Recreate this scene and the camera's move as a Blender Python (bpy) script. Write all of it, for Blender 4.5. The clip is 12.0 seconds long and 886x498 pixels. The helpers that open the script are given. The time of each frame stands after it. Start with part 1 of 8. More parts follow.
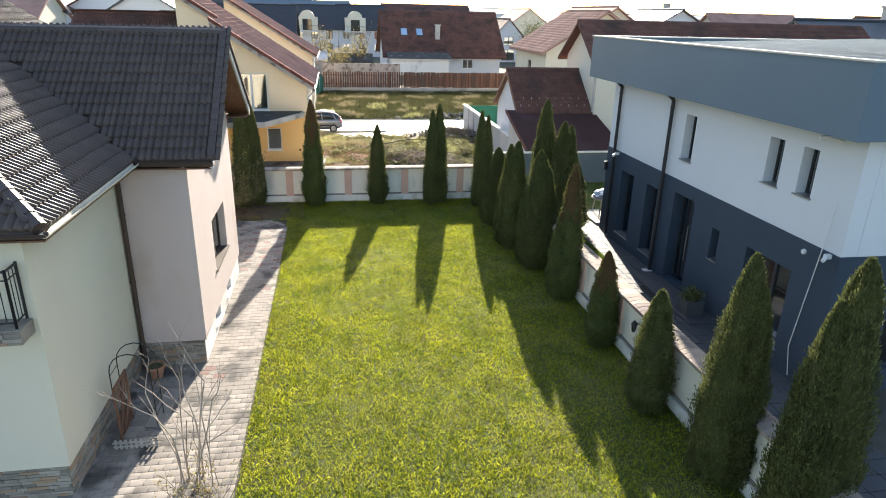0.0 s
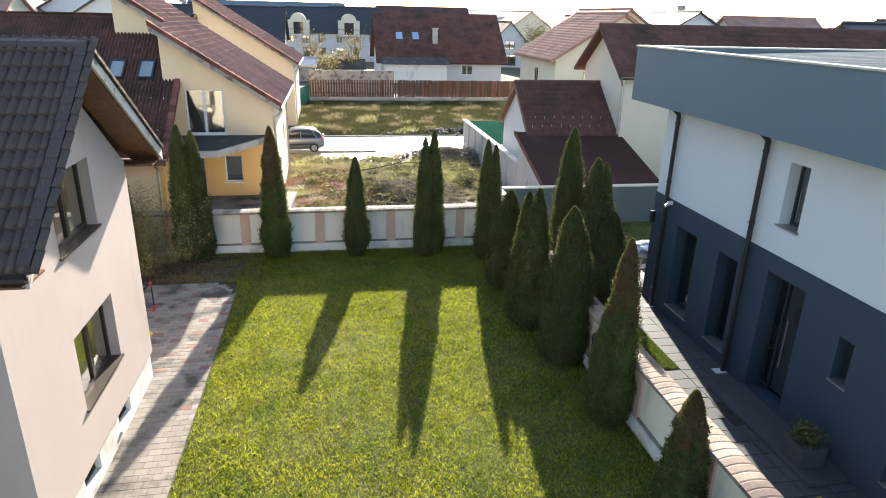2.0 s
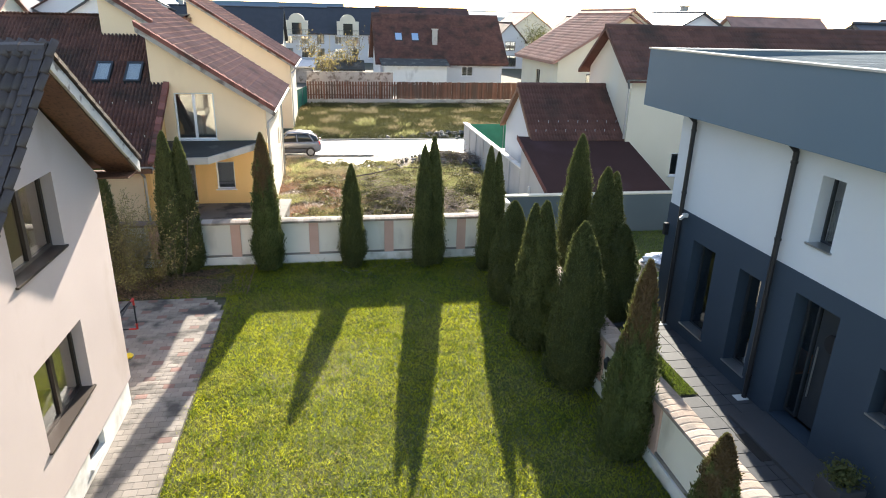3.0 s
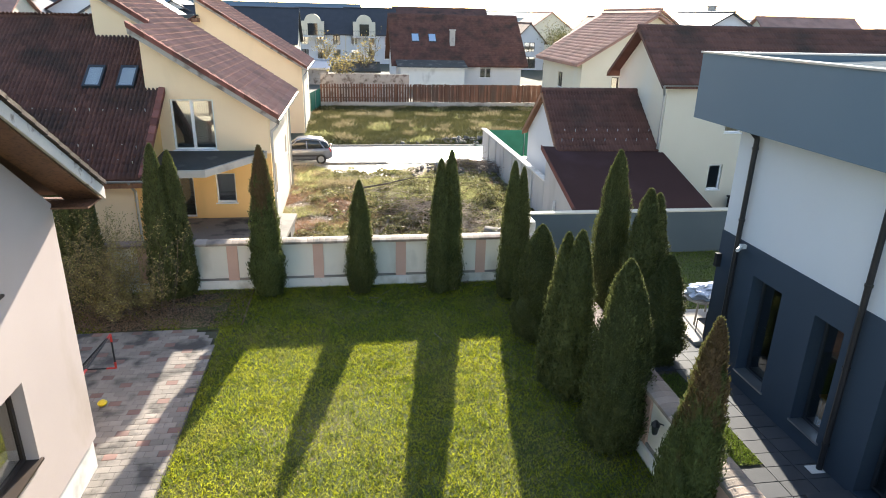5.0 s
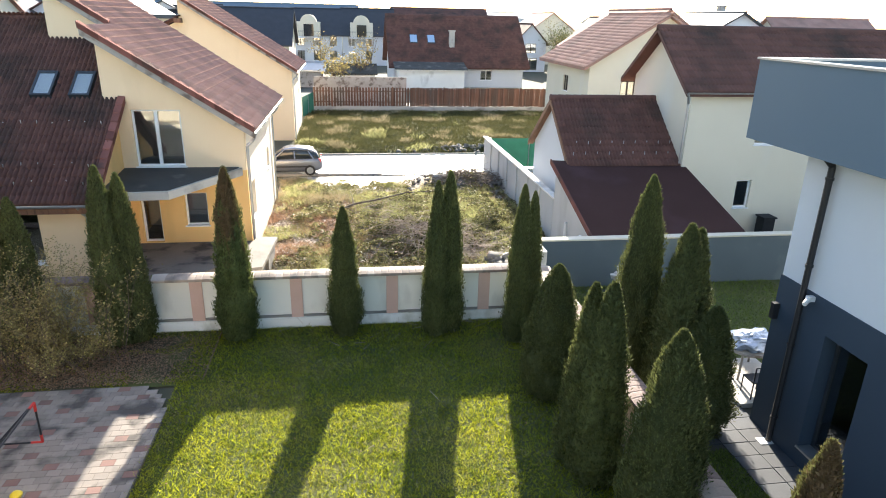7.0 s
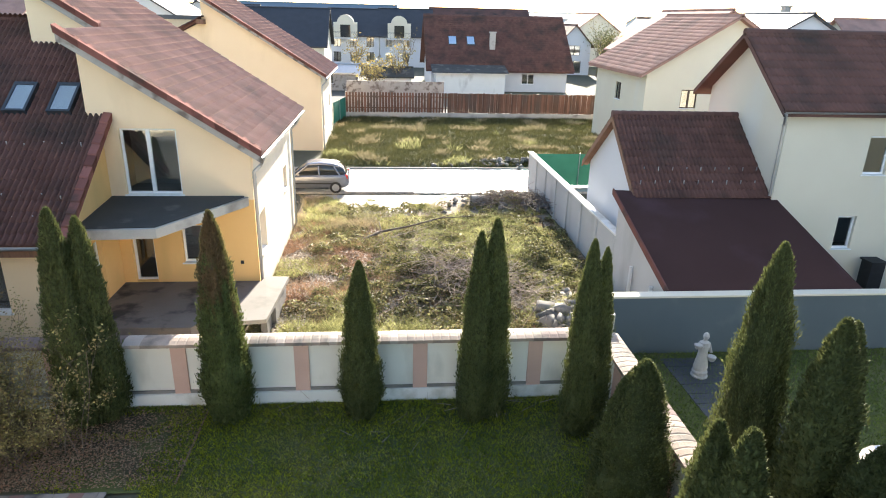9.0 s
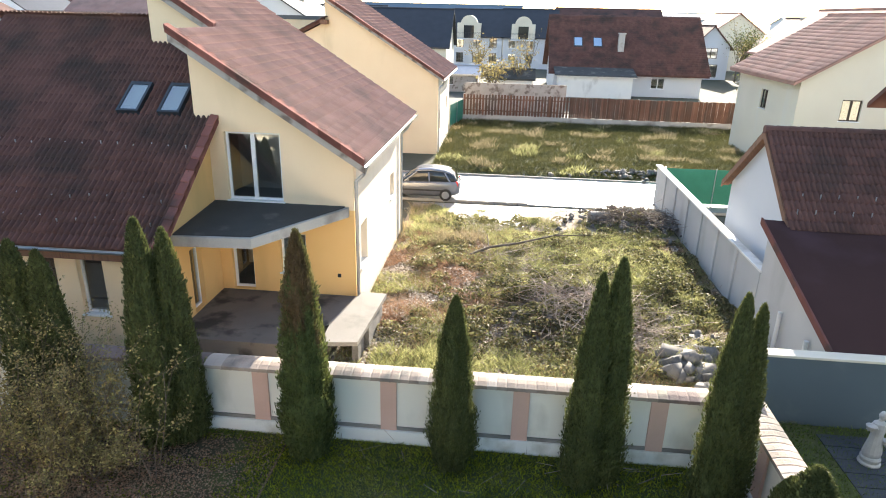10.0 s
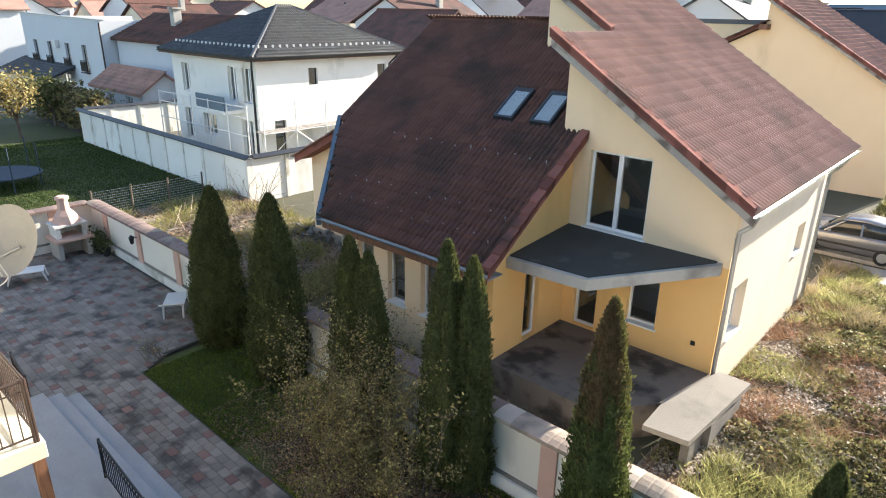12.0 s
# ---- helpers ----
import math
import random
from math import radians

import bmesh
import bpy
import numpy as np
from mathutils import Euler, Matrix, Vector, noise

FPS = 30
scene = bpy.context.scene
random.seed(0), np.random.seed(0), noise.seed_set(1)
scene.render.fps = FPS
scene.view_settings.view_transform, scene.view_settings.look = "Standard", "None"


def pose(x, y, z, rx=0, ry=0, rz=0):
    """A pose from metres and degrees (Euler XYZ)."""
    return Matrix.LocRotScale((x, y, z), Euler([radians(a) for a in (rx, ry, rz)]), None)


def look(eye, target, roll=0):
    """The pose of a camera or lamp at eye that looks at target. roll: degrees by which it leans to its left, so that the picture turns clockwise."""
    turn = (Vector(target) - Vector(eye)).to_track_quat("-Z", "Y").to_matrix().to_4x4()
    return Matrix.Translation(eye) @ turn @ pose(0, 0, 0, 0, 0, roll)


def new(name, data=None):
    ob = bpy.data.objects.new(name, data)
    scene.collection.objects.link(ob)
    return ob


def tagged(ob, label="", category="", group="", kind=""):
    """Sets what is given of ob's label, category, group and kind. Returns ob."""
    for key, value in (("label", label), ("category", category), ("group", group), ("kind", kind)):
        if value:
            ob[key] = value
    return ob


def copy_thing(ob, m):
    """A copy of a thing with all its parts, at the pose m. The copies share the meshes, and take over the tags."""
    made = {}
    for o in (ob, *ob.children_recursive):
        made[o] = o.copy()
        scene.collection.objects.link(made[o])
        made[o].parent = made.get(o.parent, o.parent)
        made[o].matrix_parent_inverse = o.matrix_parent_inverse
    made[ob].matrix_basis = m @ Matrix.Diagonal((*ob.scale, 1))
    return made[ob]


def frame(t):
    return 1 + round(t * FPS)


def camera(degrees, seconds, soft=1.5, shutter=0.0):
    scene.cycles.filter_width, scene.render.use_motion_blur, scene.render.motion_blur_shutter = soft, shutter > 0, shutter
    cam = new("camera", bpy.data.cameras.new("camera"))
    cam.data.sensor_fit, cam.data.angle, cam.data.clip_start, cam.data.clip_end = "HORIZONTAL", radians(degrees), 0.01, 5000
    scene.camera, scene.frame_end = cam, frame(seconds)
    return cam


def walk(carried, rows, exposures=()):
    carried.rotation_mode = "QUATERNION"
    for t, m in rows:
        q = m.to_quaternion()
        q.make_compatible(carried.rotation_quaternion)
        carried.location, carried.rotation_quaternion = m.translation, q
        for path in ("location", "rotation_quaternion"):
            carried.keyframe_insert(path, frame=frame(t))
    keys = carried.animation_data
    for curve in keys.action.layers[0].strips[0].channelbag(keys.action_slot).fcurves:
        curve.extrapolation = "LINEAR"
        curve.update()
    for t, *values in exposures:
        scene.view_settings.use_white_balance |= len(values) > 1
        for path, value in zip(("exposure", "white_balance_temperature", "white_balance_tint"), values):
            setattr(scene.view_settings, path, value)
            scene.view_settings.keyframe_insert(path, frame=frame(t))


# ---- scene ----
cam = camera(69.8, 12.0, soft=1.0)
METRES, EYE, TILT, LEAN, TURN = 22.5, 8.7, 0.0, 0.0, -9.9
ROWS = [
    (0.0, 0.0, 0.0, 0.0, 0.49, -20.28, -1.32),
    (0.5, 0.002, 0.0642, 0.0, 0.45, -20.23, -1.3),
    (1.0, 0.002, 0.1581, 0.0012, 0.42, -20.17, -1.31),
    (1.5, 0.0014, 0.2455, 0.0026, 0.39, -20.11, -1.32),
    (2.0, 0.0026, 0.2975, 0.0004, 0.37, -20.06, -1.34),
    (2.5, 0.0035, 0.3253, -0.0007, 0.35, -20.02, -1.35),
    (3.0, 0.0012, 0.3508, -0.0, 0.34, -20.0, -1.34),
    (5.0, -0.0021, 0.4575, -0.001, 1.83, -19.99, -1.28),
    (5.5, -0.0037, 0.4844, -0.0017, 1.82, -19.97, -1.26),
    (6.0, -0.0036, 0.517, -0.0015, 1.82, -19.95, -1.25),
    (6.5, -0.0037, 0.5515, -0.0022, 1.81, -19.94, -1.27),
    (7.0, -0.0039, 0.593, -0.003, 1.79, -19.92, -1.27),
    (9.0, -0.0186, 0.7714, 0.0002, 5.11, -19.98, -1.34),
    (9.5, -0.0226, 0.8137, -0.0006, 8.98, -20.05, -1.32),
    (10.0, -0.0289, 0.8583, -0.0013, 15.7, -20.16, -1.29),
    (10.5, -0.0364, 0.8958, -0.0022, 24.48, -20.29, -1.2),
    (11.0, -0.0454, 0.9329, -0.002, 34.01, -20.4, -1.12),
    (11.5, -0.053, 0.9644, -0.0023, 42.8, -20.5, -1.0),
    (12.0, -0.0597, 0.9947, -0.0041, 52.23, -20.47, -0.95),
]
walk(cam, [(t, pose(0, 0, EYE, TILT, LEAN, TURN) @ pose(METRES * x, METRES * y, METRES * z, 90 + pitch, roll, yaw)) for t, x, y, z, yaw, pitch, roll in ROWS], exposures=[(0.0, 1.88, 6600, 10), (5.0, 1.95, 6600, 10), (7.0, 2.17, 6600, 10), (10.0, 2.18, 6600, 10), (12.0, 1.84, 6600, 10)])

# ---- world and sun ----
SUN_AZ, SUN_EL = radians(10.5), radians(21.0)
world = bpy.data.worlds.new("sky")
scene.world = world
world.use_nodes = True
wn = world.node_tree.nodes
sky = wn.new("ShaderNodeTexSky")
sky.sky_type = "NISHITA"
sky.sun_disc = False
sky.sun_elevation, sky.sun_rotation = SUN_EL, SUN_AZ
sky.air_density, sky.dust_density, sky.ozone_density = 1.0, 1.0, 1.0
wn["Background"].inputs["Strength"].default_value = 0.105
world.node_tree.links.new(sky.outputs[0], wn["Background"].inputs["Color"])
to_sun = Vector((math.sin(SUN_AZ) * math.cos(SUN_EL), math.cos(SUN_AZ) * math.cos(SUN_EL), math.sin(SUN_EL)))
sun_data = bpy.data.lights.new("sun", "SUN")
sun_data.energy, sun_data.angle, sun_data.color = 4.8, radians(0.6), (1.0, 0.92, 0.79)
sun = new("sun", sun_data)
sun.matrix_world = look(to_sun * 300, (0, 0, 0))


# ---- materials ----
def material(name, c1, c2, scale=1.5, fine=40.0, rough=0.8, bump=0.15, vary=0.0, island=0.0, metal=0.0, glow=0.0, spec=0.4, contrast=0.25):
    """A surface that drifts between two colours at two scales, with fine relief; vary: spread by object, island: by piece of the mesh,
    glow: the share of light that passes through a leaf."""
    m = bpy.data.materials.new(name)
    m.use_nodes = True
    n, k = m.node_tree.nodes, m.node_tree.links.new
    b = n["Principled BSDF"]
    geo = n.new("ShaderNodeNewGeometry")
    big, small = n.new("ShaderNodeTexNoise"), n.new("ShaderNodeTexNoise")
    for tex, s, d in ((big, scale, 5), (small, fine, 3)):
        tex.inputs["Scale"].default_value, tex.inputs["Detail"].default_value = s, d
        k(geo.outputs["Position"], tex.inputs["Vector"])
    mean = n.new("ShaderNodeMix")
    mean.inputs[0].default_value = 0.4
    k(big.outputs["Fac"], mean.inputs[2])
    k(small.outputs["Fac"], mean.inputs[3])
    ramp = n.new("ShaderNodeValToRGB")
    ramp.color_ramp.elements[0].position, ramp.color_ramp.elements[1].position = 0.5 - contrast, 0.5 + contrast
    ramp.color_ramp.elements[0].color, ramp.color_ramp.elements[1].color = (*c1, 1), (*c2, 1)
    k(mean.outputs[0], ramp.inputs[0])
    colour = ramp.outputs[0]
    for amount, source in ((vary, "o"), (island, "i")):
        if amount:
            src = n.new("ShaderNodeObjectInfo").outputs["Random"] if source == "o" else geo.outputs["Random Per Island"]
            span = n.new("ShaderNodeMapRange")
            span.inputs[3].default_value, span.inputs[4].default_value = 1 - amount, 1 + amount
            k(src, span.inputs[0])
            hsv = n.new("ShaderNodeHueSaturation")
            k(span.outputs[0], hsv.inputs["Value"])
            k(colour, hsv.inputs["Color"])
            colour = hsv.outputs[0]
    k(colour, b.inputs["Base Color"])
    b.inputs["Roughness"].default_value, b.inputs["Metallic"].default_value = rough, metal
    b.inputs["Specular IOR Level"].default_value = spec
    if bump:
        bp = n.new("ShaderNodeBump")
        bp.inputs["Strength"].default_value, bp.inputs["Distance"].default_value = bump, 0.02
        k(small.outputs["Fac"], bp.inputs["Height"])
        k(bp.outputs[0], b.inputs["Normal"])
    if glow:
        tr, mx = n.new("ShaderNodeBsdfTranslucent"), n.new("ShaderNodeMixShader")
        mx.inputs[0].default_value = glow
        k(colour, tr.inputs["Color"])
        k(b.outputs[0], mx.inputs[1])
        k(tr.outputs[0], mx.inputs[2])
        k(mx.outputs[0], n["Material Output"].inputs["Surface"])
    return m


def accent(m, colours, by="o"):
    """Gives a share of the pieces other colours: rows of (from which random value on, colour)."""
    n, k = m.node_tree.nodes, m.node_tree.links.new
    b = n["Principled BSDF"]
    src = n.new("ShaderNodeObjectInfo").outputs["Random"] if by == "o" else n.new("ShaderNodeNewGeometry").outputs["Random Per Island"]
    old = b.inputs["Base Color"].links[0].from_socket
    for start, c in colours:
        gt, mx = n.new("ShaderNodeMath"), n.new("ShaderNodeMix")
        gt.operation, mx.data_type = "GREATER_THAN", "RGBA"
        gt.inputs[1].default_value = start
        mx.inputs[7].default_value = (*c, 1)
        k(src, gt.inputs[0])
        half = n.new("ShaderNodeMath")
        half.operation = "MULTIPLY"
        half.inputs[1].default_value = 0.8
        k(gt.outputs[0], half.inputs[0])
        k(half.outputs[0], mx.inputs[0])
        k(old, mx.inputs[6])
        old = mx.outputs[2]
    k(old, b.inputs["Base Color"])
    return m


def stained(m, colour, scale, low, high, stretch=(1, 1, 1)):
    """Lays blotches or streaks of another colour over a surface."""
    n, k = m.node_tree.nodes, m.node_tree.links.new
    b = n["Principled BSDF"]
    old = b.inputs["Base Color"].links[0].from_socket
    geo, mp, tex, span, mx = (n.new("ShaderNode" + s) for s in ("NewGeometry", "Mapping", "TexNoise", "MapRange", "Mix"))
    mp.inputs["Scale"].default_value = stretch
    tex.inputs["Scale"].default_value, tex.inputs["Detail"].default_value = scale, 6
    span.inputs[1].default_value, span.inputs[2].default_value = low, high
    mx.data_type = "RGBA"
    mx.inputs[7].default_value = (*colour, 1)
    k(geo.outputs["Position"], mp.inputs["Vector"])
    k(mp.outputs[0], tex.inputs["Vector"])
    k(tex.outputs["Fac"], span.inputs[0])
    k(span.outputs[0], mx.inputs[0])
    k(old, mx.inputs[6])
    k(mx.outputs[2], b.inputs["Base Color"])
    return m


def glass_material():
    m = bpy.data.materials.new("window_glass")
    m.use_nodes = True
    b = m.node_tree.nodes["Principled BSDF"]
    b.inputs["Base Color"].default_value = (0.75, 0.8, 0.8, 1)
    b.inputs["Roughness"].default_value, b.inputs["IOR"].default_value = 0.02, 2.2
    b.inputs["Transmission Weight"].default_value = 1.0
    return m


M_LAWN = stained(material("lawn_soil", (0.04, 0.06, 0.016), (0.09, 0.1, 0.03), 0.5, 30, 0.95, 0.5), (0.16, 0.14, 0.07), 0.35, 0.52, 0.75)
M_GRASS = stained(material("grass_blades", (0.13, 0.19, 0.01), (0.48, 0.48, 0.028), 0.9, 9, 0.5, 0, island=0.7, glow=0.68, spec=0.3), (0.5, 0.44, 0.13), 0.6, 0.5, 0.68)
M_DRYGRASS = material("dry_grass", (0.2, 0.22, 0.06), (0.44, 0.37, 0.19), 0.5, 6, 0.8, 0, island=0.4, glow=0.35, spec=0.15)
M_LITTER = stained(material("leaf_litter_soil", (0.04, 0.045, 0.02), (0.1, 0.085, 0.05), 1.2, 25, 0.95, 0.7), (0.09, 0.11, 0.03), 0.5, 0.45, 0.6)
M_LEAF = accent(material("fallen_leaves", (0.2, 0.135, 0.08), (0.5, 0.38, 0.26), 3, 30, bump=0, island=0.8, glow=0.3, rough=0.7, spec=0.22), [(0.55, (0.36, 0.17, 0.1)), (0.8, (0.36, 0.3, 0.21)), (0.9, (0.1, 0.07, 0.045))], "i")
M_GROUND = stained(material("far_ground", (0.06, 0.065, 0.035), (0.11, 0.1, 0.07), 0.03, 1.5, 0.95, 0.3), (0.13, 0.125, 0.11), 0.02, 0.5, 0.6)
M_LOT = stained(material("waste_ground", (0.15, 0.12, 0.09), (0.42, 0.345, 0.27), 0.7, 9, 0.95, 0.8), (0.16, 0.155, 0.065), 0.3, 0.48, 0.6)
M_VERGE = stained(material("rough_verge", (0.045, 0.06, 0.02), (0.1, 0.1, 0.04), 0.2, 6, 0.95, 0.8), (0.12, 0.1, 0.06), 0.15, 0.55, 0.7)
M_ROAD = stained(material("wet_concrete_road", (0.25, 0.24, 0.23), (0.38, 0.365, 0.34), 0.6, 18, 0.36, 0.1, spec=0.6), (0.15, 0.135, 0.12), 0.8, 0.55, 0.68)
M_KERB = material("concrete_kerb", (0.25, 0.24, 0.22), (0.4, 0.38, 0.35), 2, 40, 0.85, 0.3, vary=0.15)
M_PAVER_RED = stained(material("red_concrete_pavers", (0.19, 0.11, 0.092), (0.26, 0.155, 0.132), 1.5, 60, 0.85, 0.3, island=0.2), (0.14, 0.1, 0.09), 0.9, 0.54, 0.7)
M_PAVER_WARM = stained(material("grey_brown_pavers", (0.215, 0.19, 0.165), (0.32, 0.28, 0.245), 1.2, 60, 0.85, 0.3, island=0.2, vary=0.12), (0.08, 0.072, 0.065), 1.3, 0.5, 0.64)
M_JOINT = material("joint_sand", (0.06, 0.055, 0.045), (0.1, 0.092, 0.075), 3, 60, 0.95, 0.3)
M_SLAB = material("dark_concrete_slabs", (0.045, 0.05, 0.06), (0.078, 0.083, 0.092), 1.5, 50, 0.6, 0.12, vary=0.1)
M_STONE = accent(material("stacked_stone", (0.2, 0.17, 0.14), (0.36, 0.32, 0.27), 4, 30, 0.85, 0.5, vary=0.4), [(0.8, (0.32, 0.2, 0.12))])
M_MARBLE = stained(material("grey_stone_steps", (0.27, 0.265, 0.275), (0.38, 0.37, 0.38), 1.2, 20, 0.45, 0.05), (0.3, 0.3, 0.31), 1.5, 0.52, 0.65, (1, 3, 1))
M_PINK = stained(material("pink_render", (0.5, 0.41, 0.385), (0.58, 0.485, 0.455), 0.6, 90, 0.9, 0.1), (0.42, 0.33, 0.27), 0.6, 0.54, 0.72, (1, 1, 0.5))
M_CREAM = stained(material("cream_render", (0.6, 0.55, 0.44), (0.68, 0.63, 0.51), 0.5, 90, 0.9, 0.08), (0.62, 0.6, 0.53), 0.5, 0.58, 0.8, (1, 1, 0.4))
M_WHITE = material("white_render", (0.57, 0.59, 0.62), (0.63, 0.645, 0.665), 0.5, 90, 0.85, 0.06)
M_NAVY = material("blue_grey_render", (0.028, 0.045, 0.068), (0.038, 0.058, 0.083), 0.5, 80, 0.8, 0.08)
M_SLATE = material("slate_grey_fascia", (0.088, 0.135, 0.18), (0.11, 0.16, 0.205), 0.4, 60, 0.6, 0.04)
M_SIDEWALL = stained(material("pale_cream_side_render", (0.7, 0.6, 0.47), (0.8, 0.7, 0.57), 0.5, 80, 0.9, 0.1), (0.6, 0.5, 0.38), 0.5, 0.57, 0.8, (1, 1, 0.35))
M_YELLOW = stained(material("yellow_render", (0.8, 0.6, 0.38), (0.89, 0.7, 0.48), 0.5, 80, 0.9, 0.1), (0.66, 0.5, 0.3), 0.5, 0.57, 0.8, (1, 1, 0.35))
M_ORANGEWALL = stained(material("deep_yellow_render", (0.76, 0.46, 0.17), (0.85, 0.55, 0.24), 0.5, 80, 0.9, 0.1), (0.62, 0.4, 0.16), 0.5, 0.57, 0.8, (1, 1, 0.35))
M_PANEL = stained(material("white_fence_panels", (0.74, 0.73, 0.69), (0.84, 0.83, 0.78), 0.8, 60, 0.9, 0.1, vary=0.05), (0.5, 0.48, 0.43), 0.9, 0.58, 0.8, (1, 1, 0.5))
M_GARDENPANEL = stained(material("cream_wall_panels", (0.76, 0.71, 0.62), (0.85, 0.8, 0.71), 0.8, 60, 0.9, 0.1, vary=0.05), (0.5, 0.46, 0.38), 0.9, 0.58, 0.8, (1, 1, 0.5))
M_PLINTH = stained(material("whitewashed_plinth", (0.68, 0.66, 0.62), (0.82, 0.8, 0.76), 1.0, 40, 0.9, 0.25), (0.4, 0.37, 0.3), 1.2, 0.52, 0.72)
M_PILASTER = material("pink_pilaster", (0.6, 0.38, 0.3), (0.7, 0.47, 0.38), 1.5, 60, 0.9, 0.12)
M_COPING = accent(stained(material("coping_tiles", (0.31, 0.235, 0.185), (0.45, 0.355, 0.29), 1.0, 40, 0.8, 0.3, vary=0.25), (0.17, 0.15, 0.13), 1.2, 0.48, 0.66), [(0.8, (0.42, 0.36, 0.31))])
M_COPING_DARK = stained(material("aged_coping_tiles", (0.15, 0.11, 0.1), (0.24, 0.17, 0.15), 1.0, 40, 0.8, 0.3, vary=0.2), (0.3, 0.26, 0.2), 1.5, 0.55, 0.7)
M_TILE_DARK = material("dark_brown_roof_tiles", (0.052, 0.036, 0.03), (0.085, 0.058, 0.048), 1.0, 50, 0.5, 0.2, vary=0.14, island=0.0, spec=0.5)
M_TILE_DARK_REST = material("dark_brown_roof_tiles_laid", (0.052, 0.036, 0.03), (0.085, 0.058, 0.048), 1.0, 50, 0.5, 0.2, island=0.14, spec=0.5)
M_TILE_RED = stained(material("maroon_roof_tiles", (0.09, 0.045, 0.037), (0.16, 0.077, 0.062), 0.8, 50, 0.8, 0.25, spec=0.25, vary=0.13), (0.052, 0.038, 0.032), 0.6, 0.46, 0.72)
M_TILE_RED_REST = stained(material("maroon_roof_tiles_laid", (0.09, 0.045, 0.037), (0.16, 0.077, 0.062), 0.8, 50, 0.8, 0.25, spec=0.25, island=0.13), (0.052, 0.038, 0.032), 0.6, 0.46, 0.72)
M_TILE_TERRA = stained(material("pale_terracotta_tiles", (0.33, 0.185, 0.145), (0.48, 0.29, 0.24), 0.8, 50, 0.9, 0.25, spec=0.12, vary=0.08), (0.27, 0.175, 0.145), 0.7, 0.48, 0.72)
M_TILE_TERRA_REST = stained(material("pale_terracotta_tiles_laid", (0.33, 0.185, 0.145), (0.48, 0.29, 0.24), 0.8, 50, 0.9, 0.25, spec=0.12, island=0.08), (0.27, 0.175, 0.145), 0.7, 0.48, 0.72)
M_TILE_BLACK = material("black_roof_tiles", (0.025, 0.027, 0.032), (0.045, 0.047, 0.055), 1.0, 40, 0.4, 0.15, island=0.25)
M_FELT = stained(material("dark_red_roof_felt", (0.044, 0.022, 0.02), (0.06, 0.03, 0.027), 0.6, 90, 0.95, 0.2, spec=0.15), (0.07, 0.038, 0.04), 0.5, 0.5, 0.7)
M_TIN = material("grey_sheet_metal", (0.36, 0.37, 0.38), (0.46, 0.47, 0.48), 1.5, 30, 0.35, 0.03, metal=0.8)
M_SEAM = material("standing_seam_sheet", (0.08, 0.085, 0.09), (0.12, 0.125, 0.13), 0.8, 30, 0.6, 0.03, metal=0.1)
M_BLACK = material("black_painted_metal", (0.014, 0.014, 0.016), (0.025, 0.025, 0.028), 2, 40, 0.45, 0.05)
M_BROWN = material("brown_painted_metal", (0.05, 0.032, 0.026), (0.075, 0.05, 0.04), 2, 40, 0.45, 0.05)
M_WOOD = stained(material("brown_stained_wood", (0.15, 0.07, 0.04), (0.24, 0.12, 0.07), 2.5, 40, 0.6, 0.15, vary=0.15), (0.09, 0.045, 0.028), 3, 0.5, 0.7, (6, 6, 0.5))
M_FENCEWOOD = stained(material("weathered_red_brown_boards", (0.12, 0.055, 0.035), (0.2, 0.1, 0.065), 1.0, 20, 0.8, 0.2, vary=0.3), (0.1, 0.07, 0.055), 1, 0.5, 0.7, (1, 1, 0.2))
M_FLAKED = stained(material("flaking_pale_board", (0.48, 0.45, 0.42), (0.62, 0.59, 0.55), 2.0, 40, 0.85, 0.3), (0.22, 0.18, 0.16), 3.5, 0.56, 0.64)
M_RAWWOOD = stained(material("grey_weathered_board", (0.3, 0.27, 0.24), (0.46, 0.42, 0.38), 2.0, 40, 0.85, 0.3), (0.16, 0.13, 0.11), 2.5, 0.52, 0.66)
M_FRAME_BROWN = material("dark_brown_window_frame", (0.04, 0.028, 0.022), (0.06, 0.042, 0.033), 3, 60, 0.45, 0.05)
M_FRAME_WHITE = material("white_window_frame", (0.76, 0.76, 0.76), (0.82, 0.82, 0.81), 3, 60, 0.4, 0.02)
M_FRAME_GREY = material("anthracite_window_frame", (0.025, 0.03, 0.036), (0.04, 0.045, 0.052), 3, 60, 0.4, 0.03)
M_GLASS = glass_material()
M_CONCRETE = stained(material("bare_concrete", (0.38, 0.36, 0.33), (0.52, 0.49, 0.45), 0.8, 40, 0.85, 0.25), (0.24, 0.22, 0.2), 0.7, 0.54, 0.68)
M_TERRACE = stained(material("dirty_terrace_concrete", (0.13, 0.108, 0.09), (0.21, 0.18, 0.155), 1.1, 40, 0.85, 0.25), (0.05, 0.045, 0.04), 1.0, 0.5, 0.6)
M_OLDCONCRETE = stained(material("old_pale_concrete", (0.21, 0.19, 0.165), (0.3, 0.275, 0.245), 0.8, 40, 0.9, 0.3), (0.16, 0.15, 0.13), 0.9, 0.54, 0.7)
M_OLDSLAB = stained(material("mossy_bitumen", (0.04, 0.041, 0.038), (0.075, 0.074, 0.068), 0.9, 40, 0.9, 0.3), (0.16, 0.15, 0.13), 1.0, 0.55, 0.72)
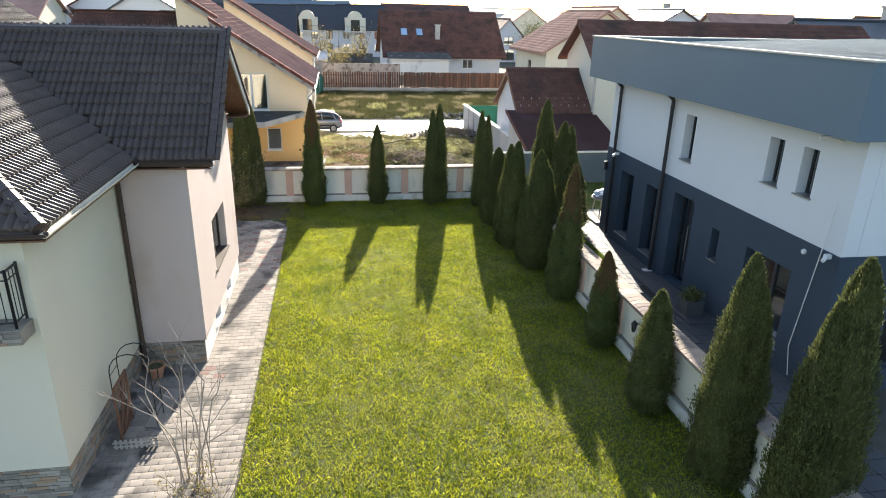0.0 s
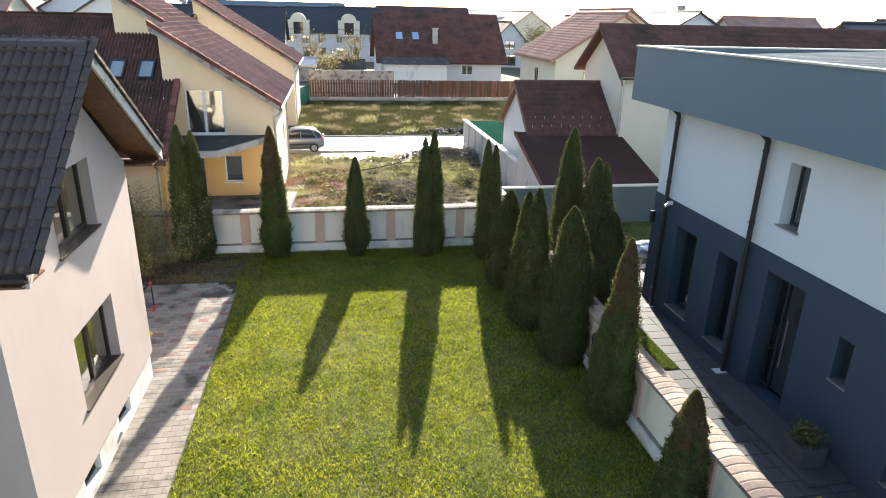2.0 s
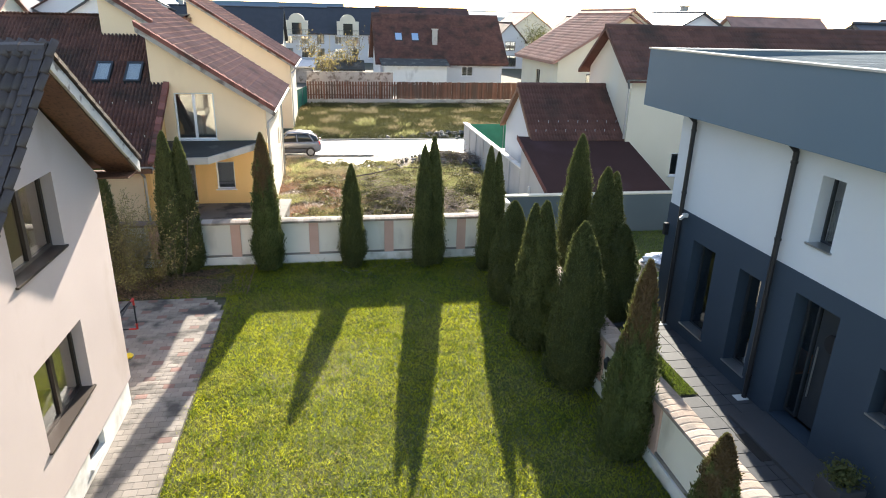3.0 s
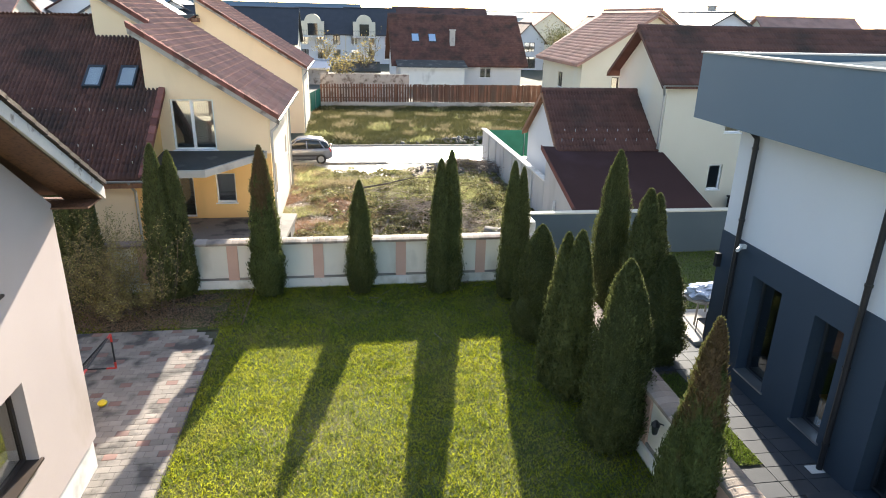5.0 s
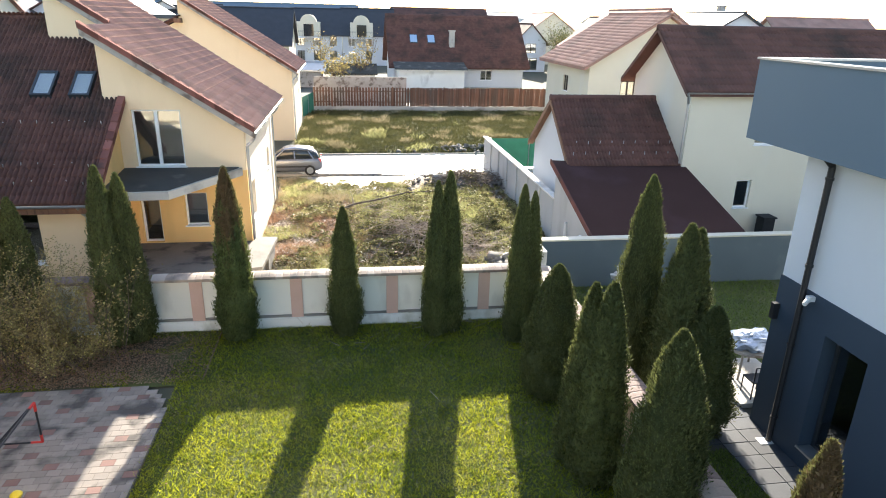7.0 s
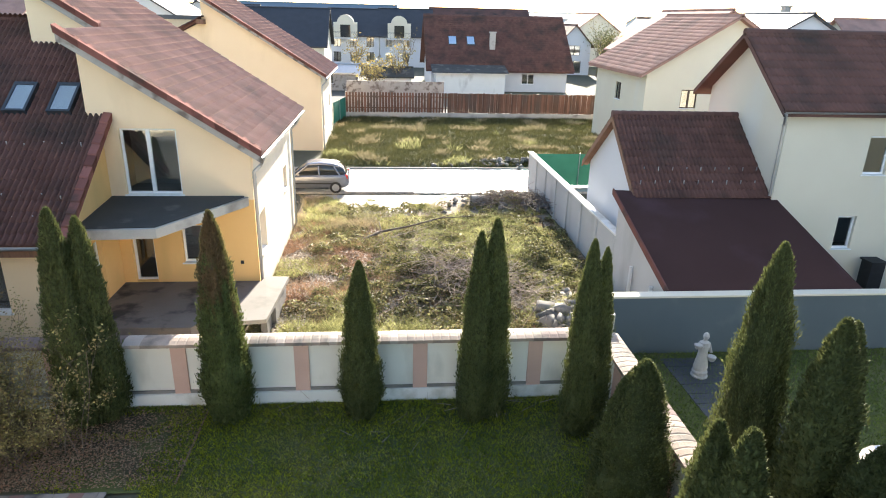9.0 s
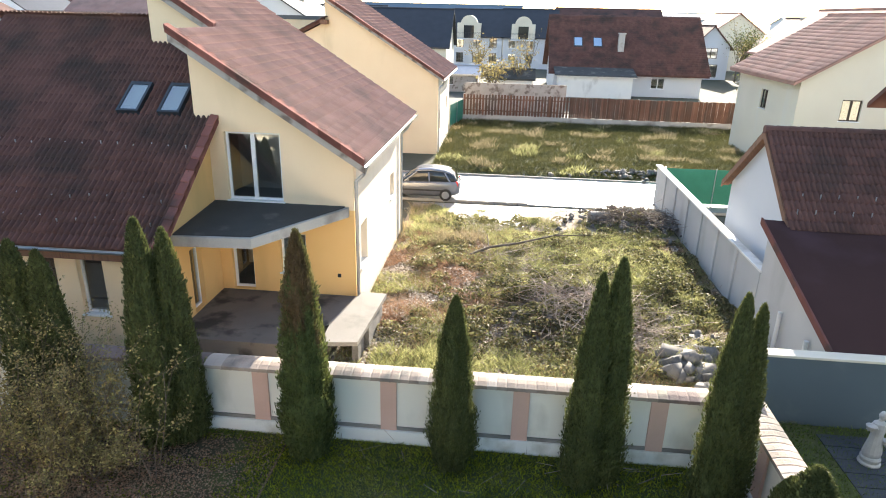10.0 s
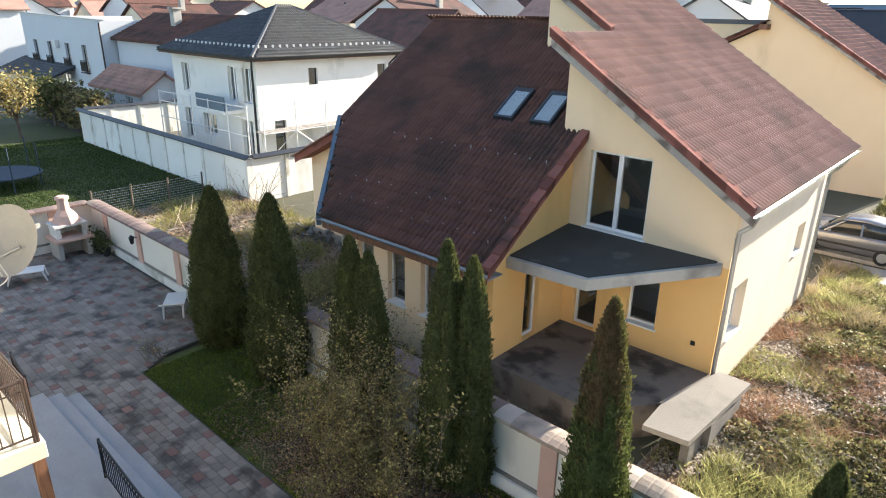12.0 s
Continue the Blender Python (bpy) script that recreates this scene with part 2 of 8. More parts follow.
M_GREYWALL = stained(material("grey_concrete_panels", (0.42, 0.42, 0.41), (0.52, 0.51, 0.5), 0.8, 50, 0.9, 0.15, vary=0.06), (0.34, 0.33, 0.31), 0.6, 0.55, 0.75, (1, 1, 0.4))
M_DARKWALL = stained(material("slate_painted_wall", (0.08, 0.108, 0.128), (0.105, 0.138, 0.158), 0.6, 60, 0.85, 0.08), (0.18, 0.21, 0.22), 0.6, 0.58, 0.8)
M_BARK = material("grey_brown_bark", (0.1, 0.075, 0.055), (0.2, 0.16, 0.13), 4, 50, 0.9, 0.5)
M_BROWNTWIG = material("brown_twigs", (0.11, 0.08, 0.06), (0.2, 0.15, 0.115), 3, 30, 0.85, 0.2, island=0.3)
M_TWIG = material("pale_twigs", (0.24, 0.185, 0.145), (0.46, 0.38, 0.32), 3, 30, 0.85, 0.2, island=0.3)
M_PLASTIC = material("white_garden_plastic", (0.62, 0.62, 0.61), (0.7, 0.7, 0.69), 2, 50, 0.4, 0.03)
M_RED = material("red_plastic", (0.5, 0.03, 0.025), (0.6, 0.05, 0.04), 3, 50, 0.4, 0.03)
M_TERRACOTTA = material("terracotta_pot", (0.36, 0.17, 0.1), (0.46, 0.24, 0.15), 5, 60, 0.85, 0.2)
M_STATUE = stained(material("pale_cast_stone", (0.36, 0.355, 0.34), (0.5, 0.49, 0.47), 6, 60, 0.85, 0.3), (0.3, 0.3, 0.28), 5, 0.55, 0.72)
M_CARPAINT = material("grey_car_paint", (0.19, 0.205, 0.24), (0.22, 0.235, 0.27), 1, 200, 0.25, 0, metal=0.5, spec=0.6)
M_RUBBER = material("black_rubber", (0.015, 0.015, 0.016), (0.03, 0.03, 0.03), 5, 60, 0.85, 0.1)
M_NET = material("green_shade_net", (0.03, 0.17, 0.1), (0.05, 0.24, 0.15), 2, 60, 0.8, 0.2)
M_RUBBLE = material("broken_concrete", (0.1, 0.094, 0.086), (0.23, 0.215, 0.2), 2, 30, 0.9, 0.5, island=0.35)
M_DISH = material("weathered_white_dish", (0.3, 0.3, 0.3), (0.38, 0.38, 0.37), 2, 40, 0.5, 0.03)
M_BRAMBLE = accent(material("undergrowth_leaves", (0.11, 0.115, 0.05), (0.3, 0.27, 0.14), 2, 20, 0.55, 0, island=0.6, glow=0.4, spec=0.22), [(0.5, (0.3, 0.17, 0.09)), (0.75, (0.34, 0.34, 0.1)), (0.9, (0.27, 0.23, 0.16))], "i")
# Opaque pane; the reflected sky is put in as pale blue.
M_SKYPANE = material("sky_coloured_pane", (0.3, 0.42, 0.58), (0.36, 0.48, 0.64), 1, 20, 0.08, 0, spec=0.8)
M_FOIL = material("silver_blue_cover", (0.35, 0.4, 0.52), (0.6, 0.64, 0.72), 4, 40, 0.3, 0.3, metal=0.4)


def thuja_material(name, c1, c2, dry):
    m = material(name, c1, c2, 1.2, 14, 0.7, 0, island=0.35, glow=0.3, spec=0.25)
    if dry:
        n, k = m.node_tree.nodes, m.node_tree.links.new
        b = n["Principled BSDF"]
        old = b.inputs["Base Color"].links[0].from_socket
        tc, sep, span, tex, add, mx = (n.new("ShaderNode" + s) for s in ("TexCoord", "SeparateXYZ", "MapRange", "TexNoise", "Math", "Mix"))
        k(tc.outputs["Generated"], sep.inputs[0])
        k(tc.outputs["Generated"], tex.inputs["Vector"])
        tex.inputs["Scale"].default_value = 7
        k(sep.outputs[2], add.inputs[0])
        k(tex.outputs["Fac"], add.inputs[1])
        k(add.outputs[0], span.inputs[0])
        span.inputs[1].default_value, span.inputs[2].default_value = 1.45 - dry, 1.6 - dry
        mx.data_type = "RGBA"
        mx.inputs[7].default_value = (0.17, 0.1, 0.05, 1)
        k(span.outputs[0], mx.inputs[0])
        k(old, mx.inputs[6])
        k(mx.outputs[2], b.inputs["Base Color"])
    return m


M_THUJA = thuja_material("thuja_foliage", (0.062, 0.078, 0.03), (0.155, 0.162, 0.054), 0)
M_THUJA_DRY = thuja_material("thuja_foliage_browned", (0.07, 0.095, 0.03), (0.14, 0.155, 0.05), 0.36)


# ---- building helpers ----
def part(name, bm, mat, parent=None, label=""):
    """Links a bmesh, in world coordinates, as one mesh object under a thing or a part."""
    bmesh.ops.remove_doubles(bm, verts=bm.verts, dist=1e-5)
    bmesh.ops.recalc_face_normals(bm, faces=bm.faces)
    me = bpy.data.meshes.new(name)
    bm.to_mesh(me)
    bm.free()
    return hang(name, me, mat, parent, label)


def hang(name, me, mat, parent=None, label=""):
    if mat and not me.materials:
        me.materials.append(mat)
    ob = new(name, me)
    if parent:
        ob.parent = parent
        ob.matrix_parent_inverse = Matrix.Translation(-parent.location) if parent.type == "EMPTY" else Matrix()
    return tagged(ob, label)


def thing(name, label, category, at=(0, 0, 0), group="", kind=""):
    ob = new(name)
    ob.location = at
    ob.empty_display_size = 0.2
    return tagged(ob, label, category, group, kind)


def np_mesh(name, verts, faces, smooth=False):
    """A mesh from arrays: verts (n, 3), faces (m, 3 or 4)."""
    me = bpy.data.meshes.new(name)
    m, c = faces.shape
    me.vertices.add(len(verts))
    me.vertices.foreach_set("co", np.asarray(verts, dtype=np.float32).ravel())
    me.loops.add(m * c)
    me.loops.foreach_set("vertex_index", np.asarray(faces, dtype=np.int32).ravel())
    me.polygons.add(m)
    me.polygons.foreach_set("loop_start", np.arange(0, m * c, c, dtype=np.int32))
    me.update(calc_edges=True)
    me.validate()
    if smooth:
        me.shade_smooth()
    return me


def box(bm, x0, y0, z0, x1, y1, z1, m=None):
    v = [bm.verts.new((x, y, z)) for z in (z0, z1) for x, y in ((x0, y0), (x1, y0), (x1, y1), (x0, y1))]
    for f in ((3, 2, 1, 0), (4, 5, 6, 7), (0, 1, 5, 4), (1, 2, 6, 5), (2, 3, 7, 6), (3, 0, 4, 7)):
        bm.faces.new([v[i] for i in f])
    if m:
        for w in v:
            w.co = m @ w.co
    return v


def slab(bm, pts, d):
    """A flat polygon of 3D points, given the thickness of the vector d."""
    a = [bm.verts.new(p) for p in pts]
    b = [bm.verts.new(Vector(p) + Vector(d)) for p in pts]
    bm.faces.new(a[::-1])
    bm.faces.new(b)
    for i in range(len(a)):
        j = (i + 1) % len(a)
        bm.faces.new((a[i], a[j], b[j], b[i]))


def tube(bm, p, q, r, r2=None, n=8, caps=True):
    p, q = Vector(p), Vector(q)
    t = (q - p).to_track_quat("Z", "Y").to_matrix()
    r2 = r if r2 is None else r2
    rings = []
    for c, rr in ((p, r), (q, r2)):
        rings.append([bm.verts.new(c + t @ Vector((rr * math.cos(2 * math.pi * i / n), rr * math.sin(2 * math.pi * i / n), 0))) for i in range(n)])
    for i in range(n):
        j = (i + 1) % n
        bm.faces.new((rings[0][i], rings[0][j], rings[1][j], rings[1][i]))
    if caps:
        bm.faces.new(rings[0][::-1])
        bm.faces.new(rings[1])


def lathe(bm, x, y, profile, n=16, squash=1.0):
    """A turned body from rows of (radius, height)."""
    rings = [[bm.verts.new((x + r * math.cos(2 * math.pi * i / n), y + squash * r * math.sin(2 * math.pi * i / n), z)) for i in range(n)] for r, z in profile]
    for a, b in zip(rings, rings[1:]):
        for i in range(n):
            j = (i + 1) % n
            bm.faces.new((a[i], a[j], b[j], b[i]))
    bm.faces.new(rings[0][::-1])
    bm.faces.new(rings[-1])


def rounded(bm, width=0.01):
    bmesh.ops.bevel(bm, geom=bm.edges[:], offset=width, segments=2, affect="EDGES", profile=0.6)


def facing(x, y, ux, uy, z=0.0):
    """The frame of a wall: u along it, n outwards (to the right of u), z up."""
    return Matrix(((ux, uy, 0, x), (uy, -ux, 0, y), (0, 0, 1, z), (0, 0, 0, 1)))


def wall(bm, m, u0, u1, z0, top, th, holes=()):
    """A wall with openings. top: a height, or a profile of (u, z). It reaches th inwards."""
    prof = [(u0, top), (u1, top)] if isinstance(top, (int, float)) else top

    def height(u):
        for (a, za), (b, zb) in zip(prof, prof[1:]):
            if a - 1e-6 <= u <= b + 1e-6:
                return za + (zb - za) * (u - a) / (b - a)
        return prof[-1][1]

    cuts = sorted({u0, u1, *[p[0] for p in prof], *[h[0] for h in holes], *[h[1] for h in holes]})

    def face(*pts):
        bm.faces.new([bm.verts.new(m @ Vector(p)) for p in pts])

    for a, b in zip(cuts, cuts[1:]):
        mid, low, cells = (a + b) / 2, z0, []
        for h in sorted((h for h in holes if h[0] < mid < h[1]), key=lambda h: h[2]):
            cells.append((low, low, h[2], h[2]))
            low = h[3]
        cells.append((low, low, height(a), height(b)))
        for la, lb, ta, tb in cells:
            if ta - la < 1e-6 and tb - lb < 1e-6:
                continue
            face((a, 0, la), (b, 0, lb), (b, 0, tb), (a, 0, ta))
            face((a, -th, la), (a, -th, ta), (b, -th, tb), (b, -th, lb))
        face((a, 0, height(a)), (b, 0, height(b)), (b, -th, height(b)), (a, -th, height(a)))
        face((a, 0, z0), (a, -th, z0), (b, -th, z0), (b, 0, z0))
    for u in (u0, u1):
        face((u, 0, z0), (u, 0, height(u)), (u, -th, height(u)), (u, -th, z0))
    for a, b, za, zb in holes:
        face((a, 0, za), (a, -th, za), (a, -th, zb), (a, 0, zb))
        face((b, 0, za), (b, 0, zb), (b, -th, zb), (b, -th, za))
        face((a, 0, zb), (a, -th, zb), (b, -th, zb), (b, 0, zb))
        if za > z0 + 1e-6:
            face((a, 0, za), (b, 0, za), (b, -th, za), (a, -th, za))


def window(parent, m, a, b, za, zb, inset, mat, mullions=(), bar=0.06, sill=None, name="window", rails=()):
    """A window under a house: its frame, with a pane between each pair of mullions and a sill."""
    bm = bmesh.new()
    n0, n1 = -inset, -inset - 0.07
    box(bm, a, n1, za, a + bar, n0, zb, m)
    box(bm, b - bar, n1, za, b, n0, zb, m)
    box(bm, a + bar, n1, za, b - bar, n0, za + bar, m)
    box(bm, a + bar, n1, zb - bar, b - bar, n0, zb, m)
    xs = [a] + [a + (b - a) * s for s in mullions] + [b]
    for x in xs[1:-1]:
        box(bm, x - bar * 0.8, n1, za + bar, x + bar * 0.8, n0 + 0.012, zb - bar, m)
    for s in rails:
        zr = za + (zb - za) * s
        box(bm, a + bar, n1 + 0.01, zr - 0.02, b - bar, n0 + 0.006, zr + 0.02, m)
    frame_ob = part(name, bm, mat, parent)
    for x, y in zip(xs, xs[1:]):
        bm = bmesh.new()
        box(bm, x + 0.01, n0 - 0.04, za + 0.01, y - 0.01, n0 - 0.03, zb - 0.01, m)
        part("pane", bm, M_GLASS, frame_ob).visible_shadow = False
    if sill:
        bm = bmesh.new()
        box(bm, a - 0.05, n0, za - 0.035, b + 0.05, 0.05, za + 0.004, m)
        part("sill", bm, sill, frame_ob)
    return frame_ob


def tile_shape(tw, th, amp=0.06, lift=0.035):
    """One interlocking roof tile with two rolls: u across, v up the slope, n out of it."""
    us = [0, 0.08, 0.2, 0.34, 0.46, 0.58, 0.7, 0.84, 1.0]
    ns = [0, 0, amp, amp * 0.9, 0, 0, amp, amp * 0.9, 0]
    v, f = [], []
    for vv, add in ((-0.03, lift), (th, 0.0), (-0.03, lift - 0.02)):
        v += [(u * tw, vv, n + add if vv > -0.03 or add == lift else n * 0.4) for u, n in zip(us, ns)]
    k = len(us)
    for i in range(k - 1):
        f.append((i, i + 1, k + i + 1, k + i))
        f.append((2 * k + i, 2 * k + i + 1, i + 1, i))
    return np.array(v, float), np.array(f)


def inside(poly, x, y):
    hit = False
    for i in range(len(poly)):
        (x0, y0), (x1, y1) = poly[i - 1], poly[i]
        if (y0 > y) != (y1 > y) and x < (x1 - x0) * (y - y0) / (y1 - y0) + x0:
            hit = not hit
    return hit


def slope_frame(eave_a, eave_b, top):
    """The frame of a roof slope: u along the eave from a to b, v up the slope, n outwards."""
    a, u = Vector(eave_a), (Vector(eave_b) - Vector(eave_a)).normalized()
    v = Vector(top) - a
    v = (v - u * v.dot(u)).normalized()
    n = u.cross(v)
    return Matrix(((u.x, v.x, n.x, a.x), (u.y, v.y, n.y, a.y), (u.z, v.z, n.z, a.z), (0, 0, 0, 1)))


def tiled(roof, m, poly, tw, th, mat, rest_mat, near, singles=300, amp=0.06, name="tile"):
    """Lays tiles over a polygon (u, v) of the slope m. Those nearest to a spot of the plan are pieces of their own."""
    shape, faces = tile_shape(tw, th, amp)
    u0, u1 = min(p[0] for p in poly), max(p[0] for p in poly)
    v0, v1 = min(p[1] for p in poly), max(p[1] for p in poly)
    spots, row = [], 0
    v = v0
    while v < v1 - 0.02:
        u = u0
        while u < u1 - 0.02:
            if inside(poly, min(u + tw / 2, u1 - 0.01), min(v + th / 2, v1 - 0.005)):
                spots.append((u, v))
            u += tw
        v += th
        row += 1
    spots.sort(key=lambda s: (m @ Vector((s[0], s[1], 0)) - Vector(near)).length)
    rng = random.Random(len(spots))
    if singles:
        me = np_mesh(name, shape, faces)
        me.materials.append(mat)
    for s in spots[:singles]:
        ob = hang(name, me, None, roof)
        ob.matrix_basis = m @ Matrix.Translation((s[0], s[1], rng.uniform(0, 0.006))) @ Matrix.Rotation(rng.uniform(-0.006, 0.006), 4, "Z")
    rest = np.array(spots[singles:])
    if len(rest):
        k = len(shape)
        off = np.column_stack([rest, [rng.uniform(0, 0.008) for _ in rest]])
        vv = (shape[None] + off[:, None]).reshape(-1, 3)
        mm = np.array(m)
        vv = vv @ mm[:3, :3].T + mm[:3, 3]
        ff = (faces[None] + (np.arange(len(rest)) * k)[:, None, None]).reshape(-1, 4)
        tagged(hang(name + "_field" if singles else "roof_tiles", np_mesh(name, vv, ff), rest_mat, roof), kind="stuff")


def blades(pts, height, width, lean, seed, bend=0.0):
    """Upright blades on the points pts (n, 3): arrays for np_mesh."""
    r = np.random.default_rng(seed)
    n = len(pts)
    a = r.uniform(0, 2 * np.pi, n)
    h = height * r.uniform(0.5, 1.3, n)
    w = width * r.uniform(0.6, 1.3, n)
    side = np.column_stack([np.cos(a), np.sin(a), np.zeros(n)]) * w[:, None] / 2
    b = r.uniform(0, 2 * np.pi, n)
    tip = pts + np.column_stack([np.cos(b) * lean * h, np.sin(b) * lean * h, h])
    v = np.stack([pts - side, pts + side, tip], 1).reshape(-1, 3)
    return v, np.arange(3 * n).reshape(-1, 3)


def flakes(pts, size, seed, flat=0.5, up=0.0):
    """Small leaf-shaped quads at pts, turned at random; flat: how level they lie."""
    r = np.random.default_rng(seed)
    n = len(pts)
    d = r.normal(size=(n, 3))
    d[:, 2] = d[:, 2] * (1 - flat) + up
    d /= np.linalg.norm(d, axis=1)[:, None] + 1e-9
    e = np.cross(d, r.normal(size=(n, 3)) * [1 - flat, 1 - flat, 1] + [0, 0, flat])
    e /= np.linalg.norm(e, axis=1)[:, None] + 1e-9
    s = (size * r.uniform(0.6, 1.3, n))[:, None]
    v = np.stack([pts - d * s / 2, pts + e * s * 0.28, pts + d * s / 2, pts - e * s * 0.28], 1).reshape(-1, 3)
    return v, np.arange(4 * n).reshape(-1, 4)


# ---- ground, lawn, paving ----
MOUNDS = ((4.7, 37.4, 1.9, 1.6, 0.5), (7.9, 34.0, 0.8, 1.4, 0.35), (8.5, 46.8, 1.4, 1.1, 0.4), (1.2, 40.5, 1.2, 1.6, 0.15), (7.8, 40.0, 1.3, 2.2, 0.3))


def lot_height(x, y, x0, y0, x1, y1, z, rough, seed):
    """Uneven ground that is level at its edges; the vacant lot (seed 7) has low mounds besides."""
    edge = min(1.0, (x - x0) / 1.5, (x1 - x) / 1.5, (y - y0) / 1.5, (y1 - y) / 1.5)
    h = noise.noise((x * 0.35, y * 0.35, seed)) * 0.6 + noise.noise((x * 1.4, y * 1.4, seed)) * 0.3
    up = sum(m[4] * math.exp(-((x - m[0]) / m[2]) ** 2 - ((y - m[1]) / m[3]) ** 2) for m in MOUNDS) if seed == 7.0 else 0.0
    return z + max(0.0, edge) * (rough * max(0.0, 0.45 + 0.6 * h) + up)


def sheet(name, x0, y0, x1, y1, step, z, rough, mat, seed, kind="structure", label="", category=""):
    """A piece of uneven ground."""
    nx, ny = max(2, int((x1 - x0) / step) + 1), max(2, int((y1 - y0) / step) + 1)
    v = [(x, y, lot_height(x, y, x0, y0, x1, y1, z, rough, seed)) for y in np.linspace(y0, y1, ny) for x in np.linspace(x0, x1, nx)]
    i = np.arange(nx * ny).reshape(ny, nx)
    f = np.stack([i[:-1, :-1], i[:-1, 1:], i[1:, 1:], i[1:, :-1]], -1).reshape(-1, 4)
    ob = hang(name, np_mesh(name, np.array(v), f, True), mat)
    return tagged(ob, label, category, "", kind)


bm = bmesh.new()
slab(bm, [(-1800, -1500, -0.06), (1800, -1500, -0.06), (1800, 2500, -0.06), (-1800, 2500, -0.06)], (0, 0, -0.5))
tagged(part("ground", bm, M_GROUND), "patchy grass and bare earth ground of the neighbourhood", "ground", kind="structure")
tagged(sheet("lawn", -2.22, -4, 7.8, 30.5, 0.5, -0.02, 0.03, M_LAWN, 3.0), "mown yellow-green garden lawn between path and wall", "lawn")
# Litter soil toned dark green, with the strip's shade in the colour.
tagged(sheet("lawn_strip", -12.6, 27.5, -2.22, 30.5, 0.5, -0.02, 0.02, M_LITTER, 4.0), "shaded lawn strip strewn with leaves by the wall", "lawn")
LOT = (-1.6, 30.8, 10.25, 49.2, 0.0, 0.32, 7.0)
tagged(sheet("waste_lot", LOT[0], LOT[1], LOT[2], LOT[3], 0.3, LOT[4], LOT[5], M_LOT, LOT[6]), "overgrown vacant lot with weeds and rubble", "vacant lot")
VERGE = (-1.8, 55.6, 40, 75.8, 0.0, 0.35, 9.0)
tagged(sheet("rough_verge", *VERGE[:4], 0.6, VERGE[4], VERGE[5], M_VERGE, VERGE[6]), "rough grass plot beyond the road", "grass plot")
tagged(sheet("back_plot", -26, 30.8, -12.2, 37.8, 0.5, 0.0, 0.35, M_LOT, 11.0), "neglected plot with dry weeds behind the garden wall", "vacant lot")
# Dark verge soil stands in for the shade over this garden.
tagged(sheet("neighbour_lawn", -60, 25, -26.1, 38.6, 1.0, 0.0, 0.06, M_VERGE, 12.0), "lawn of a neighbouring garden darkened for shade", "lawn")
bm = bmesh.new()
slab(bm, [(-60, 49.6, -0.05), (60, 49.6, -0.05), (60, 55.2, -0.05), (-60, 55.2, -0.05)], (0, 0, 0.07))
road = tagged(part("road", bm, M_ROAD), "wet pale concrete road shining in the low sun", "road", kind="structure")
kerb_mesh = bmesh.new()
box(kerb_mesh, 0, 0, 0, 0.98, 0.12, 0.14)
rounded(kerb_mesh, 0.015)
kerb_data = bpy.data.meshes.new("kerb_stone")
kerb_mesh.to_mesh(kerb_data)
kerb_data.materials.append(M_KERB)
for row_y in (49.5, 55.2):
    for i in range(36):
        if row_y < 50 and 3 < i - 8 < 8:
            continue
        hang("kerb_stone", kerb_data, None, road).matrix_basis = pose(-8 + i, row_y, -0.03)

# neighbour's raised yard
bm = bmesh.new()
slab(bm, [(8.05, 2, -0.05), (30, 2, -0.05), (30, 31.8, -0.05), (8.05, 31.8, -0.05)], (0, 0, 0.36))
yard = tagged(part("yard", bm, M_JOINT), "neighbour's yard paved with dark concrete slabs", "yard", kind="structure")


def paver_shape(name, w, d, h, mat, gap=0.009):
    b = bmesh.new()
    c = 0.005
    lo = [(gap / 2, gap / 2), (w - gap / 2, gap / 2), (w - gap / 2, d - gap / 2), (gap / 2, d - gap / 2)]
    hi = [(gap / 2 + c, gap / 2 + c), (w - gap / 2 - c, gap / 2 + c), (w - gap / 2 - c, d - gap / 2 - c), (gap / 2 + c, d - gap / 2 - c)]
    v0, v1, v2 = [b.verts.new((*p, 0)) for p in lo], [b.verts.new((*p, h - 0.0015)) for p in lo], [b.verts.new((*p, h)) for p in hi]
    for a, q in ((v0, v1), (v1, v2)):
        for i in range(4):
            j = (i + 1) % 4
            b.faces.new((a[i], a[j], q[j], q[i]))
    b.faces.new(v2)
    me = bpy.data.meshes.new(name)
    b.to_mesh(me)
    b.free()
    me.materials.append(mat)
    return me


def paved(base, name, spots, w, d, h, z, mat, rest_mat, singles):
    """Lays pavers on a base: the first spots as pieces, the others joined."""
    me = paver_shape(name, w, d, h, mat)
    rng = random.Random(len(spots))
    for x, y in spots[:singles]:
        hang(name, me, None, base).matrix_basis = pose(x, y, z + rng.uniform(-0.0015, 0.002), rng.uniform(-0.25, 0.25), rng.uniform(-0.25, 0.25), rng.uniform(-0.4, 0.4))
    rest = np.array(spots[singles:])
    if len(rest):
        v = np.array([p.co for p in me.vertices])
        f = np.array([p.vertices[:] for p in me.polygons])
        off = np.column_stack([rest, [z + rng.uniform(-0.0015, 0.002) for _ in rest]])
        tagged(hang(name + "_field", np_mesh(name, (v[None] + off[:, None]).reshape(-1, 3), (f[None] + (np.arange(len(rest)) * len(v))[:, None, None]).reshape(-1, 4)), rest_mat, base), kind="stuff")


